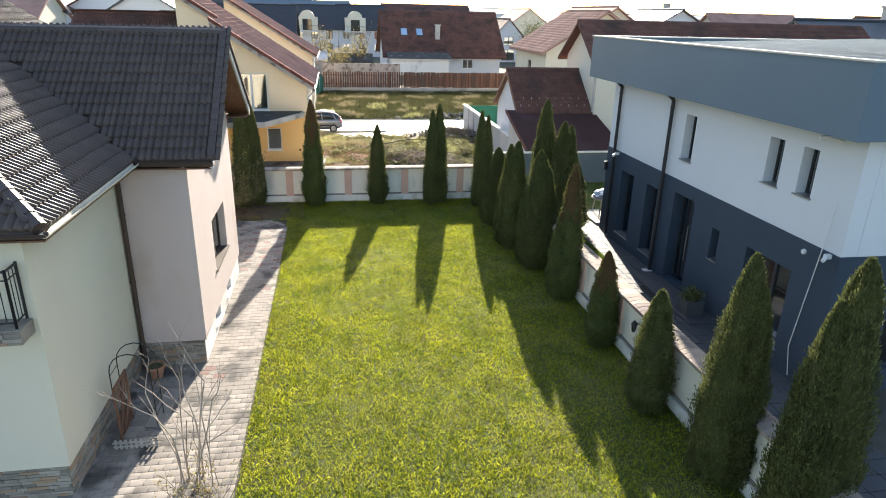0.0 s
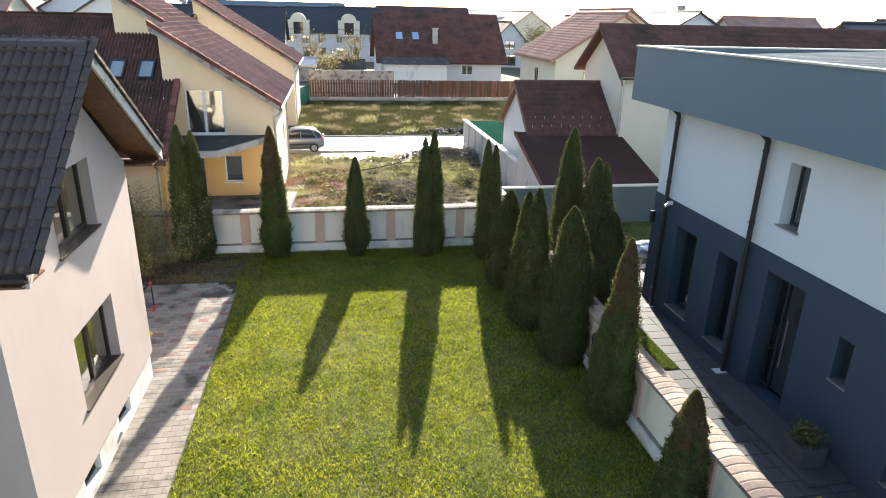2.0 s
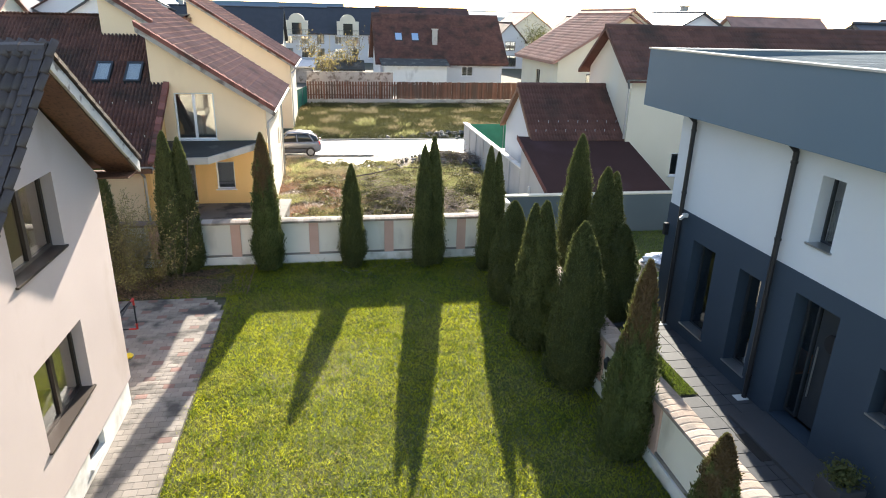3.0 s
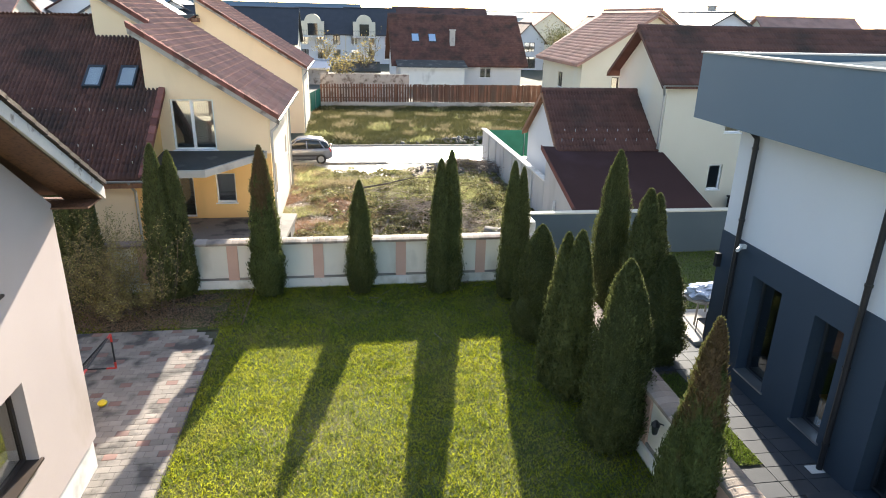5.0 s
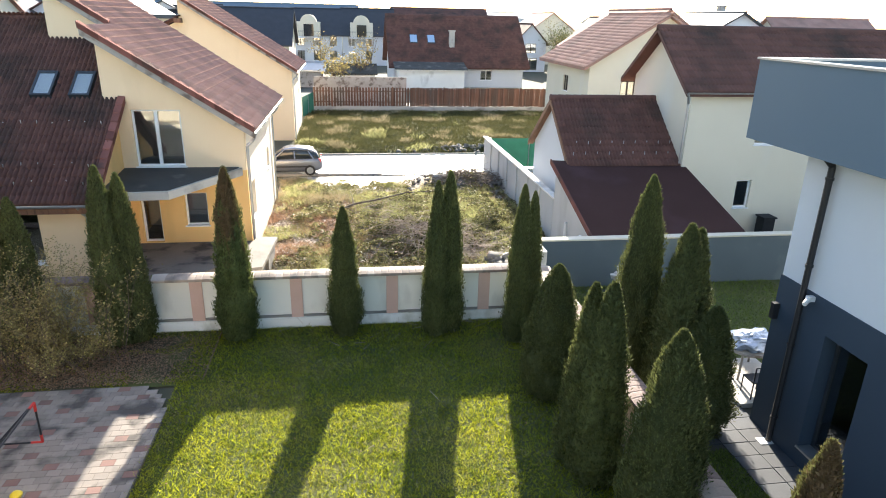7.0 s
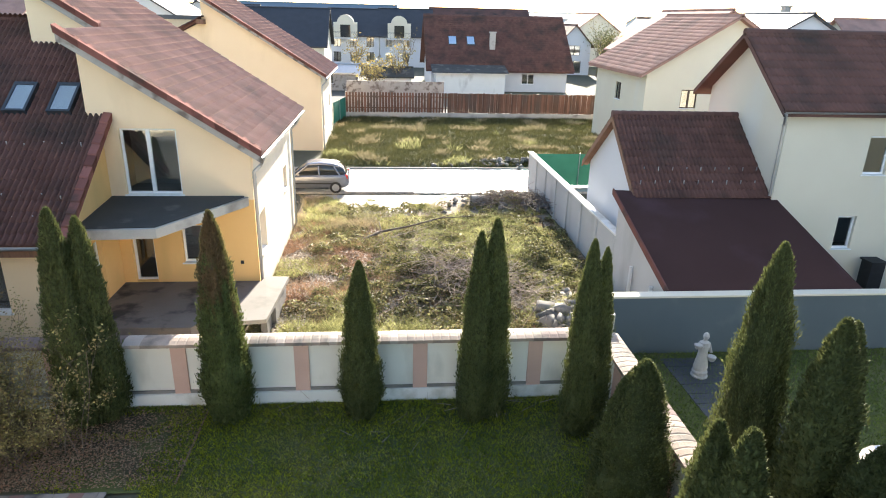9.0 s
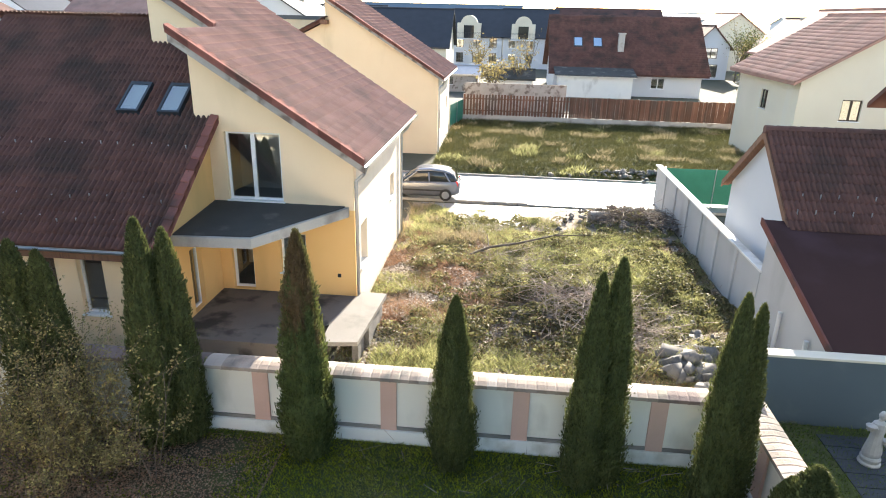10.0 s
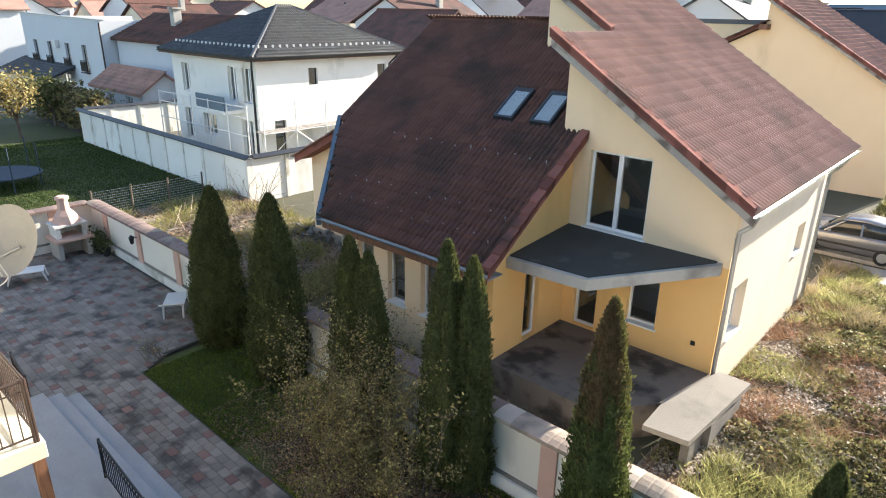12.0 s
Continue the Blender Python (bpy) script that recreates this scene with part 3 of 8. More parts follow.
bm = bmesh.new()
box(bm, -3.42, 15.2, -0.05, -2.12, 21.7, 0.02)
box(bm, -5.1, -4, -0.05, -2.12, 15.2, 0.02)
path = tagged(part("pavement_path", bm, M_JOINT), "garden path of grey and red concrete pavers", "path", kind="structure")
bm = bmesh.new()
slab(bm, [(-23, 21.0, -0.05), (-3.42, 21.0, -0.05), (-3.42, 21.7, -0.05), (-2.12, 21.7, -0.05), (-2.12, 25.9, -0.05), (-2.5, 26.6, -0.05), (-2.95, 27.1, -0.05), (-3.5, 27.4, -0.05), (-3.9, 27.53, -0.05), (-12.2, 27.53, -0.05), (-12.7, 28.4, -0.05), (-12.9, 30.4, -0.05), (-23, 30.4, -0.05)], (0, 0, 0.072))
patio = tagged(part("pavement_patio", bm, M_JOINT), "patio of grey and red concrete pavers", "patio", kind="structure")
PATIO = [(-22.9, 21.7), (-2.08, 21.7), (-2.08, 26.2), (-2.26, 26.85), (-2.66, 27.4), (-3.4, 27.62), (-12.2, 27.62), (-12.7, 28.4), (-12.9, 30.35), (-22.9, 30.35)]
PAVED = {"path": ([], [], []), "patio": ([], [], [])}
rng = random.Random(91)
for r in range(-128, 45):
    for c in range(int(21 / 0.27)):
        x, y = -22.94 + c * 0.27 + (0.135 if r % 2 else 0), 21.7 + r * 0.2
        red = (r % 2 == 0 and (c + r) % 4 == 0 and rng.random() < 0.93) if r >= 0 else rng.random() < 0.012
        if r >= 0:
            whole = inside(PATIO, x + 0.14, y + 0.1) and inside(PATIO, x + 0.25, y + 0.15)
            half = inside(PATIO, x + 0.12, y + 0.15)
        else:
            left = -3.85 if y > 15.3 else -5.4
            whole, half = left < x and x + 0.27 < -2.08, left < x and x + 0.135 < -2.08
        if whole:
            PAVED["patio" if r >= 0 else "path"][1 if red else 0].append((x, y))
        elif half:
            PAVED["patio" if r >= 0 else "path"][2].append((x, y))
for k, (px, py) in (("patio", (-4.5, 25)), ("path", (-2.8, 19))):
    for row in PAVED[k]:
        row.sort(key=lambda s: math.hypot(s[0] - px, s[1] - py))

# ---- garden wall ----
def coping_shape(name, w, d, mat):
    """A ridge-like coping tile: w along the wall, d across it."""
    b = bmesh.new()
    prof = [(-d / 2, -0.09), (-d / 2, -0.01), (-d * 0.25, 0.022), (0, 0.035), (d * 0.25, 0.022), (d / 2, -0.01), (d / 2, -0.09)]
    a = [[b.verts.new((x, y, z + rise)) for y, z in prof] for x, rise in ((0.0, 0.0), (w * 0.15, 0.008), (w * 0.85, 0.008), (w, 0.0))]
    for p, q in zip(a, a[1:]):
        for i in range(len(prof) - 1):
            b.faces.new((p[i], p[i + 1], q[i + 1], q[i]))
    b.faces.new(a[0])
    b.faces.new(a[-1][::-1])
    me = bpy.data.meshes.new(name)
    b.to_mesh(me)
    b.free()
    me.materials.append(mat)
    return me


COPING, COPING_OLD = coping_shape("coping_tile", 0.2, 0.52, M_COPING), coping_shape("coping_tile_aged", 0.2, 0.52, M_COPING_DARK)
COPING_JOBS = []


def garden_wall(name, label, x, y, ux, uy, length, pitch, first, aged):
    """A garden wall: plinth, panels between pilasters, coping. u runs along it; the garden is to the right of u."""
    m = facing(x, y, ux, uy)
    top = thing(name, label, "garden wall", (x, y, 0), kind="structure")
    b = bmesh.new()
    box(b, 0, -0.24, -0.1, length, 0.1, 0.3, m)
    rounded(b, 0.02)
    part("plinth", b, M_PLINTH, top, "whitewashed concrete plinth")
    us = [first + pitch * i for i in range(int((length - first) / pitch) + 1)]
    for u in us:
        b = bmesh.new()
        box(b, u - 0.17, -0.2, 0.28, u + 0.17, 0.055, 1.6, m)
        part("pilaster", b, M_PILASTER, top)
    edges = [0] + [e for u in us for e in (u - 0.17, u + 0.17)] + [length]
    for a, c in zip(edges[::2], edges[1::2]):
        if c - a > 0.1:
            b = bmesh.new()
            box(b, a, -0.17, 0.28, c, 0.0, 1.6, m)
            part("panel", b, M_GARDENPANEL, top)
            # Weathered ledge; its grey also stands for the strip of shade there.
            b = bmesh.new()
            box(b, a + 0.002, -0.172, 0.3, c - 0.002, 0.045, 0.37, m)
            part("ledge", b, M_OLDCONCRETE, top, "weathered grey ledge with the shade strip in its colour")
    for i in range(int(length / 0.2)):
        COPING_JOBS.append((top, m @ pose(0.2 * i, -0.08, 1.645), aged(i * 0.2)))


garden_wall("wall_back", "white garden wall with pink pilasters and tiled coping", -23.0, 30.5, 1, 0, 30.75, 2.775, 23 - 2.23 - 2.775 * 7, lambda u: u < 19.6 or 0.35 < noise.noise((u * 0.7, 1, 2)))
garden_wall("wall_side", "white garden wall beside the neighbour's yard", 7.75, 30.5, 0, -1, 34, 2.84, 1.2, lambda u: 4.8 < u < 9.0 or noise.noise((u * 0.5, 5, 2)) > 0.25)
garden_wall("wall_far_side", "cream garden wall behind the barbecue", -23.0, 22.0, 0, 1, 8.5, 2.84, 1.5, lambda u: True)

# grey panel wall of the lot and slate wall of the neighbour
panel_wall = thing("panel_wall", "grey concrete panel wall along the vacant lot", "wall", (10.4, 33, 0), kind="structure")
for i in range(2, 9):
    y0 = 33.25 + i * 2.0
    bm = bmesh.new()
    box(bm, 10.36, y0 + 0.1, -0.1, 10.46, y0 + 2.0, 1.86)
    part("panel", bm, M_GREYWALL, panel_wall)
    bm = bmesh.new()
    box(bm, 10.3, y0 - 0.1, -0.1, 10.52, y0 + 0.1, 1.88)
    rounded(bm, 0.012)
    part("post", bm, M_GREYWALL, panel_wall)
bm = bmesh.new()
box(bm, 10.26, 37.05, 1.88, 10.56, 51.3, 1.95)
rounded(bm, 0.015)
part("cap", bm, M_PLINTH, panel_wall, "pale concrete cap")
slate_wall = thing("slate_wall", "slate-grey painted wall with a pale metal cap", "wall", (8.3, 31.9, 0), kind="structure")
bm = bmesh.new()
box(bm, 8.1, 31.9, -0.1, 30, 32.1, 1.93)
part("wall_body", bm, M_DARKWALL, slate_wall)
bm = bmesh.new()
box(bm, 8.05, 31.84, 1.93, 30, 32.16, 1.99)
rounded(bm, 0.012)
part("cap", bm, M_CREAM, slate_wall, "pale cap")
bm = bmesh.new()
box(bm, 7.82, 30.78, -0.1, 8.1, 32.1, 2.0)
part("end_pier", bm, M_PLINTH, slate_wall, "white end pier")


# ---- houses ----
def plane_z(p, x, y):
    """p: (x0, y0, z0, slope in x, slope in y)."""
    return p[2] + p[3] * (x - p[0]) + p[4] * (y - p[1])


def roof_slope(parent, p, poly, mats, near, singles, tw=0.3, th=0.35, thick=0.14, name="roof", amp=0.06, tiles=True, edge=None):
    """One slope of a roof: a deck over the plan polygon, with tiles on it."""
    b = bmesh.new()
    slab(b, [(x, y, plane_z(p, x, y)) for x, y in poly], (0, 0, -thick))
    deck = part(name, b, edge or mats[0], parent)
    if tiles:
        g = Vector((p[3], p[4], 0))
        along = Vector((p[4], -p[3], 0)).normalized()
        x0, y0 = p[0], p[1]
        m = slope_frame((x0, y0, p[2]), (x0 + along.x, y0 + along.y, p[2]), (x0 + g.x, y0 + g.y, p[2] + g.length_squared))
        if m.col[2].z < 0:
            m = slope_frame((x0, y0, p[2]), (x0 - along.x, y0 - along.y, p[2]), (x0 + g.x, y0 + g.y, p[2] + g.length_squared))
        inv = m.inverted()
        uv = [inv @ Vector((x, y, plane_z(p, x, y))) for x, y in poly]
        tiled(deck, m @ Matrix.Translation((0, 0, 0.012)), [(q.x, q.y) for q in uv], tw, th, mats[0], mats[1], near, singles, amp)
    return deck


def ridge_caps(parent, a, b, mat, r=0.13, step=0.33, name="ridge_tile"):
    a, b = Vector(a), Vector(b)
    n = max(1, int((b - a).length / step))
    q = (b - a).normalized()
    for i in range(n):
        bm = bmesh.new()
        tube(bm, a + (b - a) * (i / n), a + (b - a) * ((i + 1) / n) + q * 0.03, r, r * 0.9, 8)
        part(name, bm, mat, parent)


def gutter(parent, a, b, mat, r=0.07):
    """A half-round gutter from a to b."""
    a, b = Vector(a), Vector(b)
    q = (b - a).normalized()
    s = Vector((-q.y, q.x, 0))
    bm = bmesh.new()
    rows = []
    for c in (a, b):
        out = [c + s * r * math.cos(t) - Vector((0, 0, r * math.sin(t))) for t in [math.pi * i / 8 for i in range(9)]]
        inn = [c + s * r * 0.85 * math.cos(t) - Vector((0, 0, r * 0.85 * math.sin(t))) for t in [math.pi * i / 8 for i in range(8, -1, -1)]]
        rows.append([bm.verts.new(p) for p in out + inn])
    k = len(rows[0])
    for i in range(k):
        j = (i + 1) % k
        bm.faces.new((rows[0][i], rows[0][j], rows[1][j], rows[1][i]))
    bm.faces.new(rows[0])
    bm.faces.new(rows[1][::-1])
    return part("gutter", bm, mat, parent)


def pipe(parent, pts, r, mat, name="downpipe"):
    bm = bmesh.new()
    for a, b in zip(pts, pts[1:]):
        tube(bm, a, b, r, r, 10)
    ob = part(name, bm, mat, parent)
    z = pts[-1][2]
    x, y = pts[-2][0], pts[-2][1]
    top = pts[-2][2]
    k = z + 0.6
    while k < top:
        bm = bmesh.new()
        tube(bm, (x, y, k), (x, y, k + 0.05), r * 1.25, r * 1.25, 10)
        part("clip", bm, mat, ob)
        k += 1.7
    return ob


def railing(parent, a, b, z0, z1, mat, step=0.12, name="railing"):
    a, b = Vector((a[0], a[1], 0)), Vector((b[0], b[1], 0))
    top = bmesh.new()
    tube(top, a + Vector((0, 0, z1)), b + Vector((0, 0, z1)), 0.022, None, 8)
    tube(top, a + Vector((0, 0, z0 + 0.1)), b + Vector((0, 0, z0 + 0.1)), 0.015, None, 8)
    tube(top, a + Vector((0, 0, z1 - 0.15)), b + Vector((0, 0, z1 - 0.15)), 0.012, None, 8)
    for p in (a, b):
        tube(top, p + Vector((0, 0, z0)), p + Vector((0, 0, z1 + 0.03)), 0.025, None, 8)
    rail = part(name, top, mat, parent)
    n = int((b - a).length / step)
    for i in range(1, n):
        p = a + (b - a) * (i / n)
        bm = bmesh.new()
        tube(bm, p + Vector((0, 0, z0 + 0.1)), p + Vector((0, 0, z1)), 0.009, None, 6)
        part("baluster", bm, mat, rail)
    return rail


def stone_cladding(parent, m, length, z0, z1, seed):
    rng = random.Random(seed)
    z = z0
    while z < z1 - 0.02:
        h = min(rng.choice((0.055, 0.07, 0.085)), z1 - z)
        u = 0
        while u < length - 0.02:
            w = min(rng.uniform(0.16, 0.42), length - u)
            b = bmesh.new()
            t = rng.uniform(0.008, 0.03)
            box(b, u + 0.004, -0.03, z + 0.004, u + w - 0.004, t, z + h - 0.004, m)
            part("stone", b, M_STONE, parent)
            u += w
        z += h


# --- pink and cream house beside the path ---
def pink_house():
    h = thing("house", "pink and cream rendered house with dark tiled roof", "house", (-4, 16, 0))
    west = facing(-3.45, 15.3, 0, 1)
    holes = [(2.3, 4.2, 4.7, 6.05), (2.2, 4.25, 1.75, 3.2)]
    b = bmesh.new()
    wall(b, west, 0, 6.3, 0.7, [(0, 5.5), (3.15, 7.92), (6.3, 5.5)], 0.3, holes)
    part("gable_wall", b, M_PINK, h)
    for a, c, za, zb in holes:
        window(h, west, a, c, za, zb, 0.2, M_FRAME_BROWN, (0.52,), 0.07, M_FRAME_BROWN)
    for y0, mm, ln, mat in ((0, facing(-5.05, 15.3, 1, 0), 1.3, M_PINK), (1, facing(-3.75, 21.6, -1, 0), 1.3, M_PINK), (2, facing(-5.05, 10.6, 0, 1), 5.0, M_CREAM), (3, facing(-5.05, 21.3, 0, 1), 1.2, M_CREAM),
                            (4, facing(-13.0, 10.6, 1, 0), 7.65, M_CREAM), (5, facing(-5.35, 22.5, -1, 0), 7.65, M_CREAM), (6, facing(-13.3, 22.5, 0, -1), 11.9, M_CREAM)):
        b = bmesh.new()
        wall(b, mm, 0, ln, 0.7, 5.5, 0.3, [(5.9, 7.0, 3.8, 5.1)] if y0 == 4 else ())
        part("outer_wall", b, mat, h)
    # plinth
    b = bmesh.new()
    box(b, -13.2, 10.66, -0.05, -5.11, 22.45, 0.7)
    part("plinth", b, M_STONE, h)
    b = bmesh.new()
    wall(b, facing(-3.5, 15.36, 0, 1), 0, 6.18, -0.05, 0.7, 0.3, [(3.6, 4.4, 0.25, 0.6), (1.6, 2.4, 0.25, 0.6)])
    gable_plinth = part("plinth", b, M_PLINTH, h, "pale rendered plinth with cellar windows")
    for a in (1.6, 3.6):
        window(h, facing(-3.5, 15.36, 0, 1), a, a + 0.8, 0.25, 0.6, 0.12, M_FRAME_BROWN, (), 0.05, M_PLINTH, "cellar_window")
    b = bmesh.new()
    box(b, -5.05, 15.36, -0.05, -3.82, 15.6, 0.7)
    stones = part("plinth", b, M_STONE, h, "stacked stone plinth")
    stone_cladding(stones, facing(-5.05, 15.34, 1, 0), 1.55, 0.0, 0.68, 3)
    stone_cladding(stones, facing(-5.09, 10.64, 0, 1), 4.6, 0.0, 0.68, 4)
    stone_cladding(stones, facing(-8.0, 10.64, 1, 0), 2.9, 0.0, 0.68, 5)
    # roof
    mats = (M_TILE_DARK, M_TILE_DARK_REST)
    near_p, far_p, wing_p = (-2.8, 15.0, 5.45, 0, 0.768), (-2.8, 22.25, 5.62, 0, -0.6526), (-4.5, 10.1, 5.45, -0.6, 0)
    spot = (-3, 14, 6)
    r1 = roof_slope(h, near_p, [(-2.8, 15.0), (-2.8, 18.45), (-8.92, 18.45), (-4.5, 15.0)], mats, spot, 300, name="main_roof")
    roof_slope(h, far_p, [(-2.8, 22.25), (-4.5, 22.25), (-8.92, 18.45), (-2.8, 18.45)], mats, (-3, 22, 6), 0, name="rear_roof")
    r2 = roof_slope(h, wing_p, [(-4.5, 10.1), (-4.5, 15.0), (-8.92, 18.45), (-4.5, 22.25), (-4.5, 23.0), (-11.0, 23.0), (-11.0, 16.6)], mats, (-4.5, 11, 5.5), 300, name="wing_roof", th=0.34, tw=0.3)
    roof_slope(h, (-11, 10.1, 5.45, 0, 0.6), [(-4.5, 10.1), (-11.0, 16.6), (-17.5, 10.1)], mats, (-5, 10, 5), 0, name="hip_roof")
    roof_slope(h, (-17.5, 10.1, 5.45, 0.6, 0), [(-17.5, 10.1), (-11.02, 16.58), (-11.02, 23.0), (-17.5, 23.0)], mats, (-5, 10, 5), 0, name="west_roof")
    ridge_caps(r1, (-2.75, 18.45, 8.1), (-9.0, 18.45, 8.1), M_TILE_DARK)
    ridge_caps(r2, (-11, 16.6, 9.36), (-11, 23.0, 9.36), M_TILE_DARK)
    gutter(h, (-4.42, 22.3, 5.42), (-4.42, 23.0, 5.42), M_BROWN)
    ridge_caps(r2, (-4.5, 10.1, 5.47), (-11, 16.6, 9.36), M_TILE_DARK)
    for sign, p, z0 in ((1, 15.0, 5.45), (-1, 22.25, 5.62)):
        rise = 8.1 - z0
        b = bmesh.new()
        slab(b, [(-2.78, p, z0 + 0.01), (-2.78, 18.45, 8.11), (-2.78, 18.45, 7.88), (-2.78, p, z0 - 0.22)], (-0.05, 0, 0))
        part("verge_board", b, M_FLAKED, h, "flaking pale verge board")
        b = bmesh.new()
        slab(b, [(-2.84, p + 0.1 * sign, z0 - 0.17), (-3.45, p + 0.1 * sign, z0 - 0.17), (-3.45, 18.45, 7.88), (-2.84, 18.45, 7.88)], (0, 0, -0.03))
        part("soffit", b, M_WOOD, h, "brown boarded soffit")
        n = 12
        step = (18.45 - p) / n
        for i in range(n):
            y, z = p + step * i, z0 + 0.05 + rise * i / n
            b = bmesh.new()
            slab(b, [(-2.9, y, z), (-2.73, y, z), (-2.73, y + step * 1.08, z + rise / n * 1.08 - 0.02), (-2.9, y + step * 1.08, z + rise / n * 1.08 - 0.02)], (0, 0, 0.08))
            part("verge_tile", b, M_TILE_DARK, h)
        b = bmesh.new()
        box(b, -5.0, p - 0.02 if sign > 0 else p - 0.7, z0 - 0.21, -2.84, p + 0.62 if sign > 0 else p + 0.02, z0 - 0.18)
        part("soffit", b, M_WOOD, h)
    gutter(h, (-2.78, 14.95, 5.42), (-4.42, 14.95, 5.42), M_BROWN)
    # Cream on this gutter stands in for the sun shining on it.
    gutter(h, (-4.42, 10.0, 5.42), (-4.42, 14.9, 5.42), M_CREAM)
    gutter(h, (-4.4, 10.04, 5.42), (-12.4, 10.04, 5.42), M_BROWN)
    b = bmesh.new()
    box(b, -5.05, 10.15, 5.24, -4.5, 15.0, 5.27)
    box(b, -13.3, 10.15, 5.24, -5.05, 10.62, 5.27)
    box(b, -5.05, 22.25, 5.24, -4.5, 22.95, 5.27)
    part("soffit", b, M_WOOD, h)
    pipe(h, [(-4.45, 14.95, 5.36), (-4.75, 15.1, 5.15), (-4.97, 15.22, 4.95), (-4.97, 15.22, 0.1)], 0.055, M_BROWN)
    # french balcony on the street side
    b = bmesh.new()
    box(b, -7.4, 10.12, 3.5, -5.12, 10.59, 3.76)
    rounded(b, 0.01)
    ledge = part("balcony_ledge", b, M_STONE, h, "stone-clad balcony ledge")
    stone_cladding(ledge, facing(-7.4, 10.12, 1, 0), 2.28, 3.5, 3.74, 8)
    railing(h, (-7.3, 10.2), (-5.2, 10.2), 3.76, 4.75, M_BLACK)
    railing(h, (-5.2, 10.2), (-5.2, 10.58), 3.76, 4.75, M_BLACK)
    window(h, facing(-13.0, 10.6, 1, 0), 5.9, 7.0, 3.8, 5.1, 0.15, M_FRAME_BROWN, (0.5,), 0.07)
    # rear terrace balcony
    b = bmesh.new()
    box(b, -9.5, 22.5, 2.82, -6.2, 24.0, 3.08)
    rounded(b, 0.015)
    part("balcony_slab", b, M_CREAM, h)
    railing(h, (-9.4, 23.93), (-6.26, 23.93), 3.08, 4.03, M_BROWN)
    railing(h, (-6.26, 22.55), (-6.26, 23.9), 3.08, 4.03, M_BROWN)
    b = bmesh.new()
    box(b, -6.42, 23.83, 0.4, -6.28, 23.97, 2.82)
    part("balcony_post", b, M_WOOD, h)
    return h


pink_house()


# --- white and blue-grey modern house ---
def modern_house():
    h = thing("house", "modern white house with blue-grey ground floor and flat roof", "house", (15, 18, 0.3))
    m = facing(10.95, 24.15, 0, -1)

    def at(y0, y1, z0, z1):
        return (24.15 - y1, 24.15 - y0, z0, z1)

    low = [at(21.6, 22.65, 0.73, 3.2), at(19.74, 20.56, 0.73, 3.2), at(17.38, 18.63, 0.45, 3.42), at(15.9, 16.28, 2.02, 2.97), at(12.81, 14.6, 0.85, 2.98)]
    high = [at(18.06, 18.68, 4.53, 5.94), at(14.0, 14.56, 4.81, 5.98), at(12.8, 13.32, 4.84, 5.97)]
    b = bmesh.new()
    wall(b, facing(10.93, 24.17, 0, -1), 0, 12.7, 0.25, 3.85, 0.42, low)
    part("ground_floor_wall", b, M_NAVY, h, "blue-grey rendered wall")
    b = bmesh.new()
    wall(b, m, 0, 12.65, 3.85, 6.6, 0.42, high)
    part("upper_wall", b, M_WHITE, h)
    for x0, y0, ux, uy, ln in ((11.35, 11.47, 1, 0, 10.6), (22, 24.17, -1, 0, 10.65), (22, 11.47, 0, 1, 12.7)):
        b = bmesh.new()
        wall(b, facing(x0, y0, ux, uy), 0, ln, 0.25, 3.85, 0.3, [(1.2, 3.0, 0.9, 3.0)] if ux == 1 else ())
        part("ground_floor_wall", b, M_NAVY, h)
        b = bmesh.new()
        wall(b, facing(x0, y0 + (0.02 if ux == 1 else -0.02 if ux == -1 else 0), ux, uy), 0, ln, 3.85, 6.6, 0.3, ())
        part("upper_wall", b, M_WHITE, h)
    window(h, facing(11.35, 11.47, 1, 0), 1.2, 3.0, 0.9, 3.0, 0.15, M_FRAME_GREY, (0.5,))
    for i, (a, c, za, zb) in enumerate(low):
        if i == 2:
            continue
        window(h, m, a, c, za, zb, 0.26, M_FRAME_GREY, (0.5,) if i == 4 else (), 0.06, M_TIN, "glass_door" if i in (0, 1, 4) else "window")
    for a, c, za, zb in high:
        window(h, m, a, c, za, zb, 0.28, M_FRAME_GREY, (), 0.05, M_TIN)
    # entrance
    a, c, za, zb = low[2]
    b = bmesh.new()
    box(b, a + 0.4, -0.42, za + 0.1, c, -0.36, zb - 0.06, m)
    door = part("front_door", b, M_FRAME_GREY, h, "dark grey front door")
    b = bmesh.new()
    tube(b, m @ Vector((a + 0.55, -0.3, 1.2)), m @ Vector((a + 0.55, -0.3, 2.4)), 0.018)
    part("door_handle", b, M_TIN, door)
    b = bmesh.new()
    lathe(b, 0, 0, [(0.2, -0.03), (0.22, 0.0), (0.2, 0.03), (0.12, 0.02)], 16)
    bmesh.ops.transform(b, matrix=Matrix.Translation(m @ Vector((a + 0.85, -0.34, 2.6))) @ Matrix.Rotation(radians(90), 4, "Y"), verts=b.verts)
    part("door_wreath", b, M_BLACK, door)
    window(h, m, a, a + 0.37, za + 0.1, zb - 0.05, 0.3, M_FRAME_GREY, (), 0.05, None, "side_light")
    b = bmesh.new()
    box(b, a - 0.1, 0.03, 0.3, c + 2.2, 0.95, 0.42, m)
    rounded(b, 0.015)
    part("doorstep", b, M_SLAB, h, "low dark entrance platform")
    # parapet and roof
    b = bmesh.new()
    box(b, 10.2, 11.05, 6.5, 10.42, 25.1, 8.03)
    box(b, 10.42, 24.88, 6.5, 22.6, 25.1, 8.03)
    box(b, 10.42, 11.05, 6.5, 22.6, 11.27, 8.03)
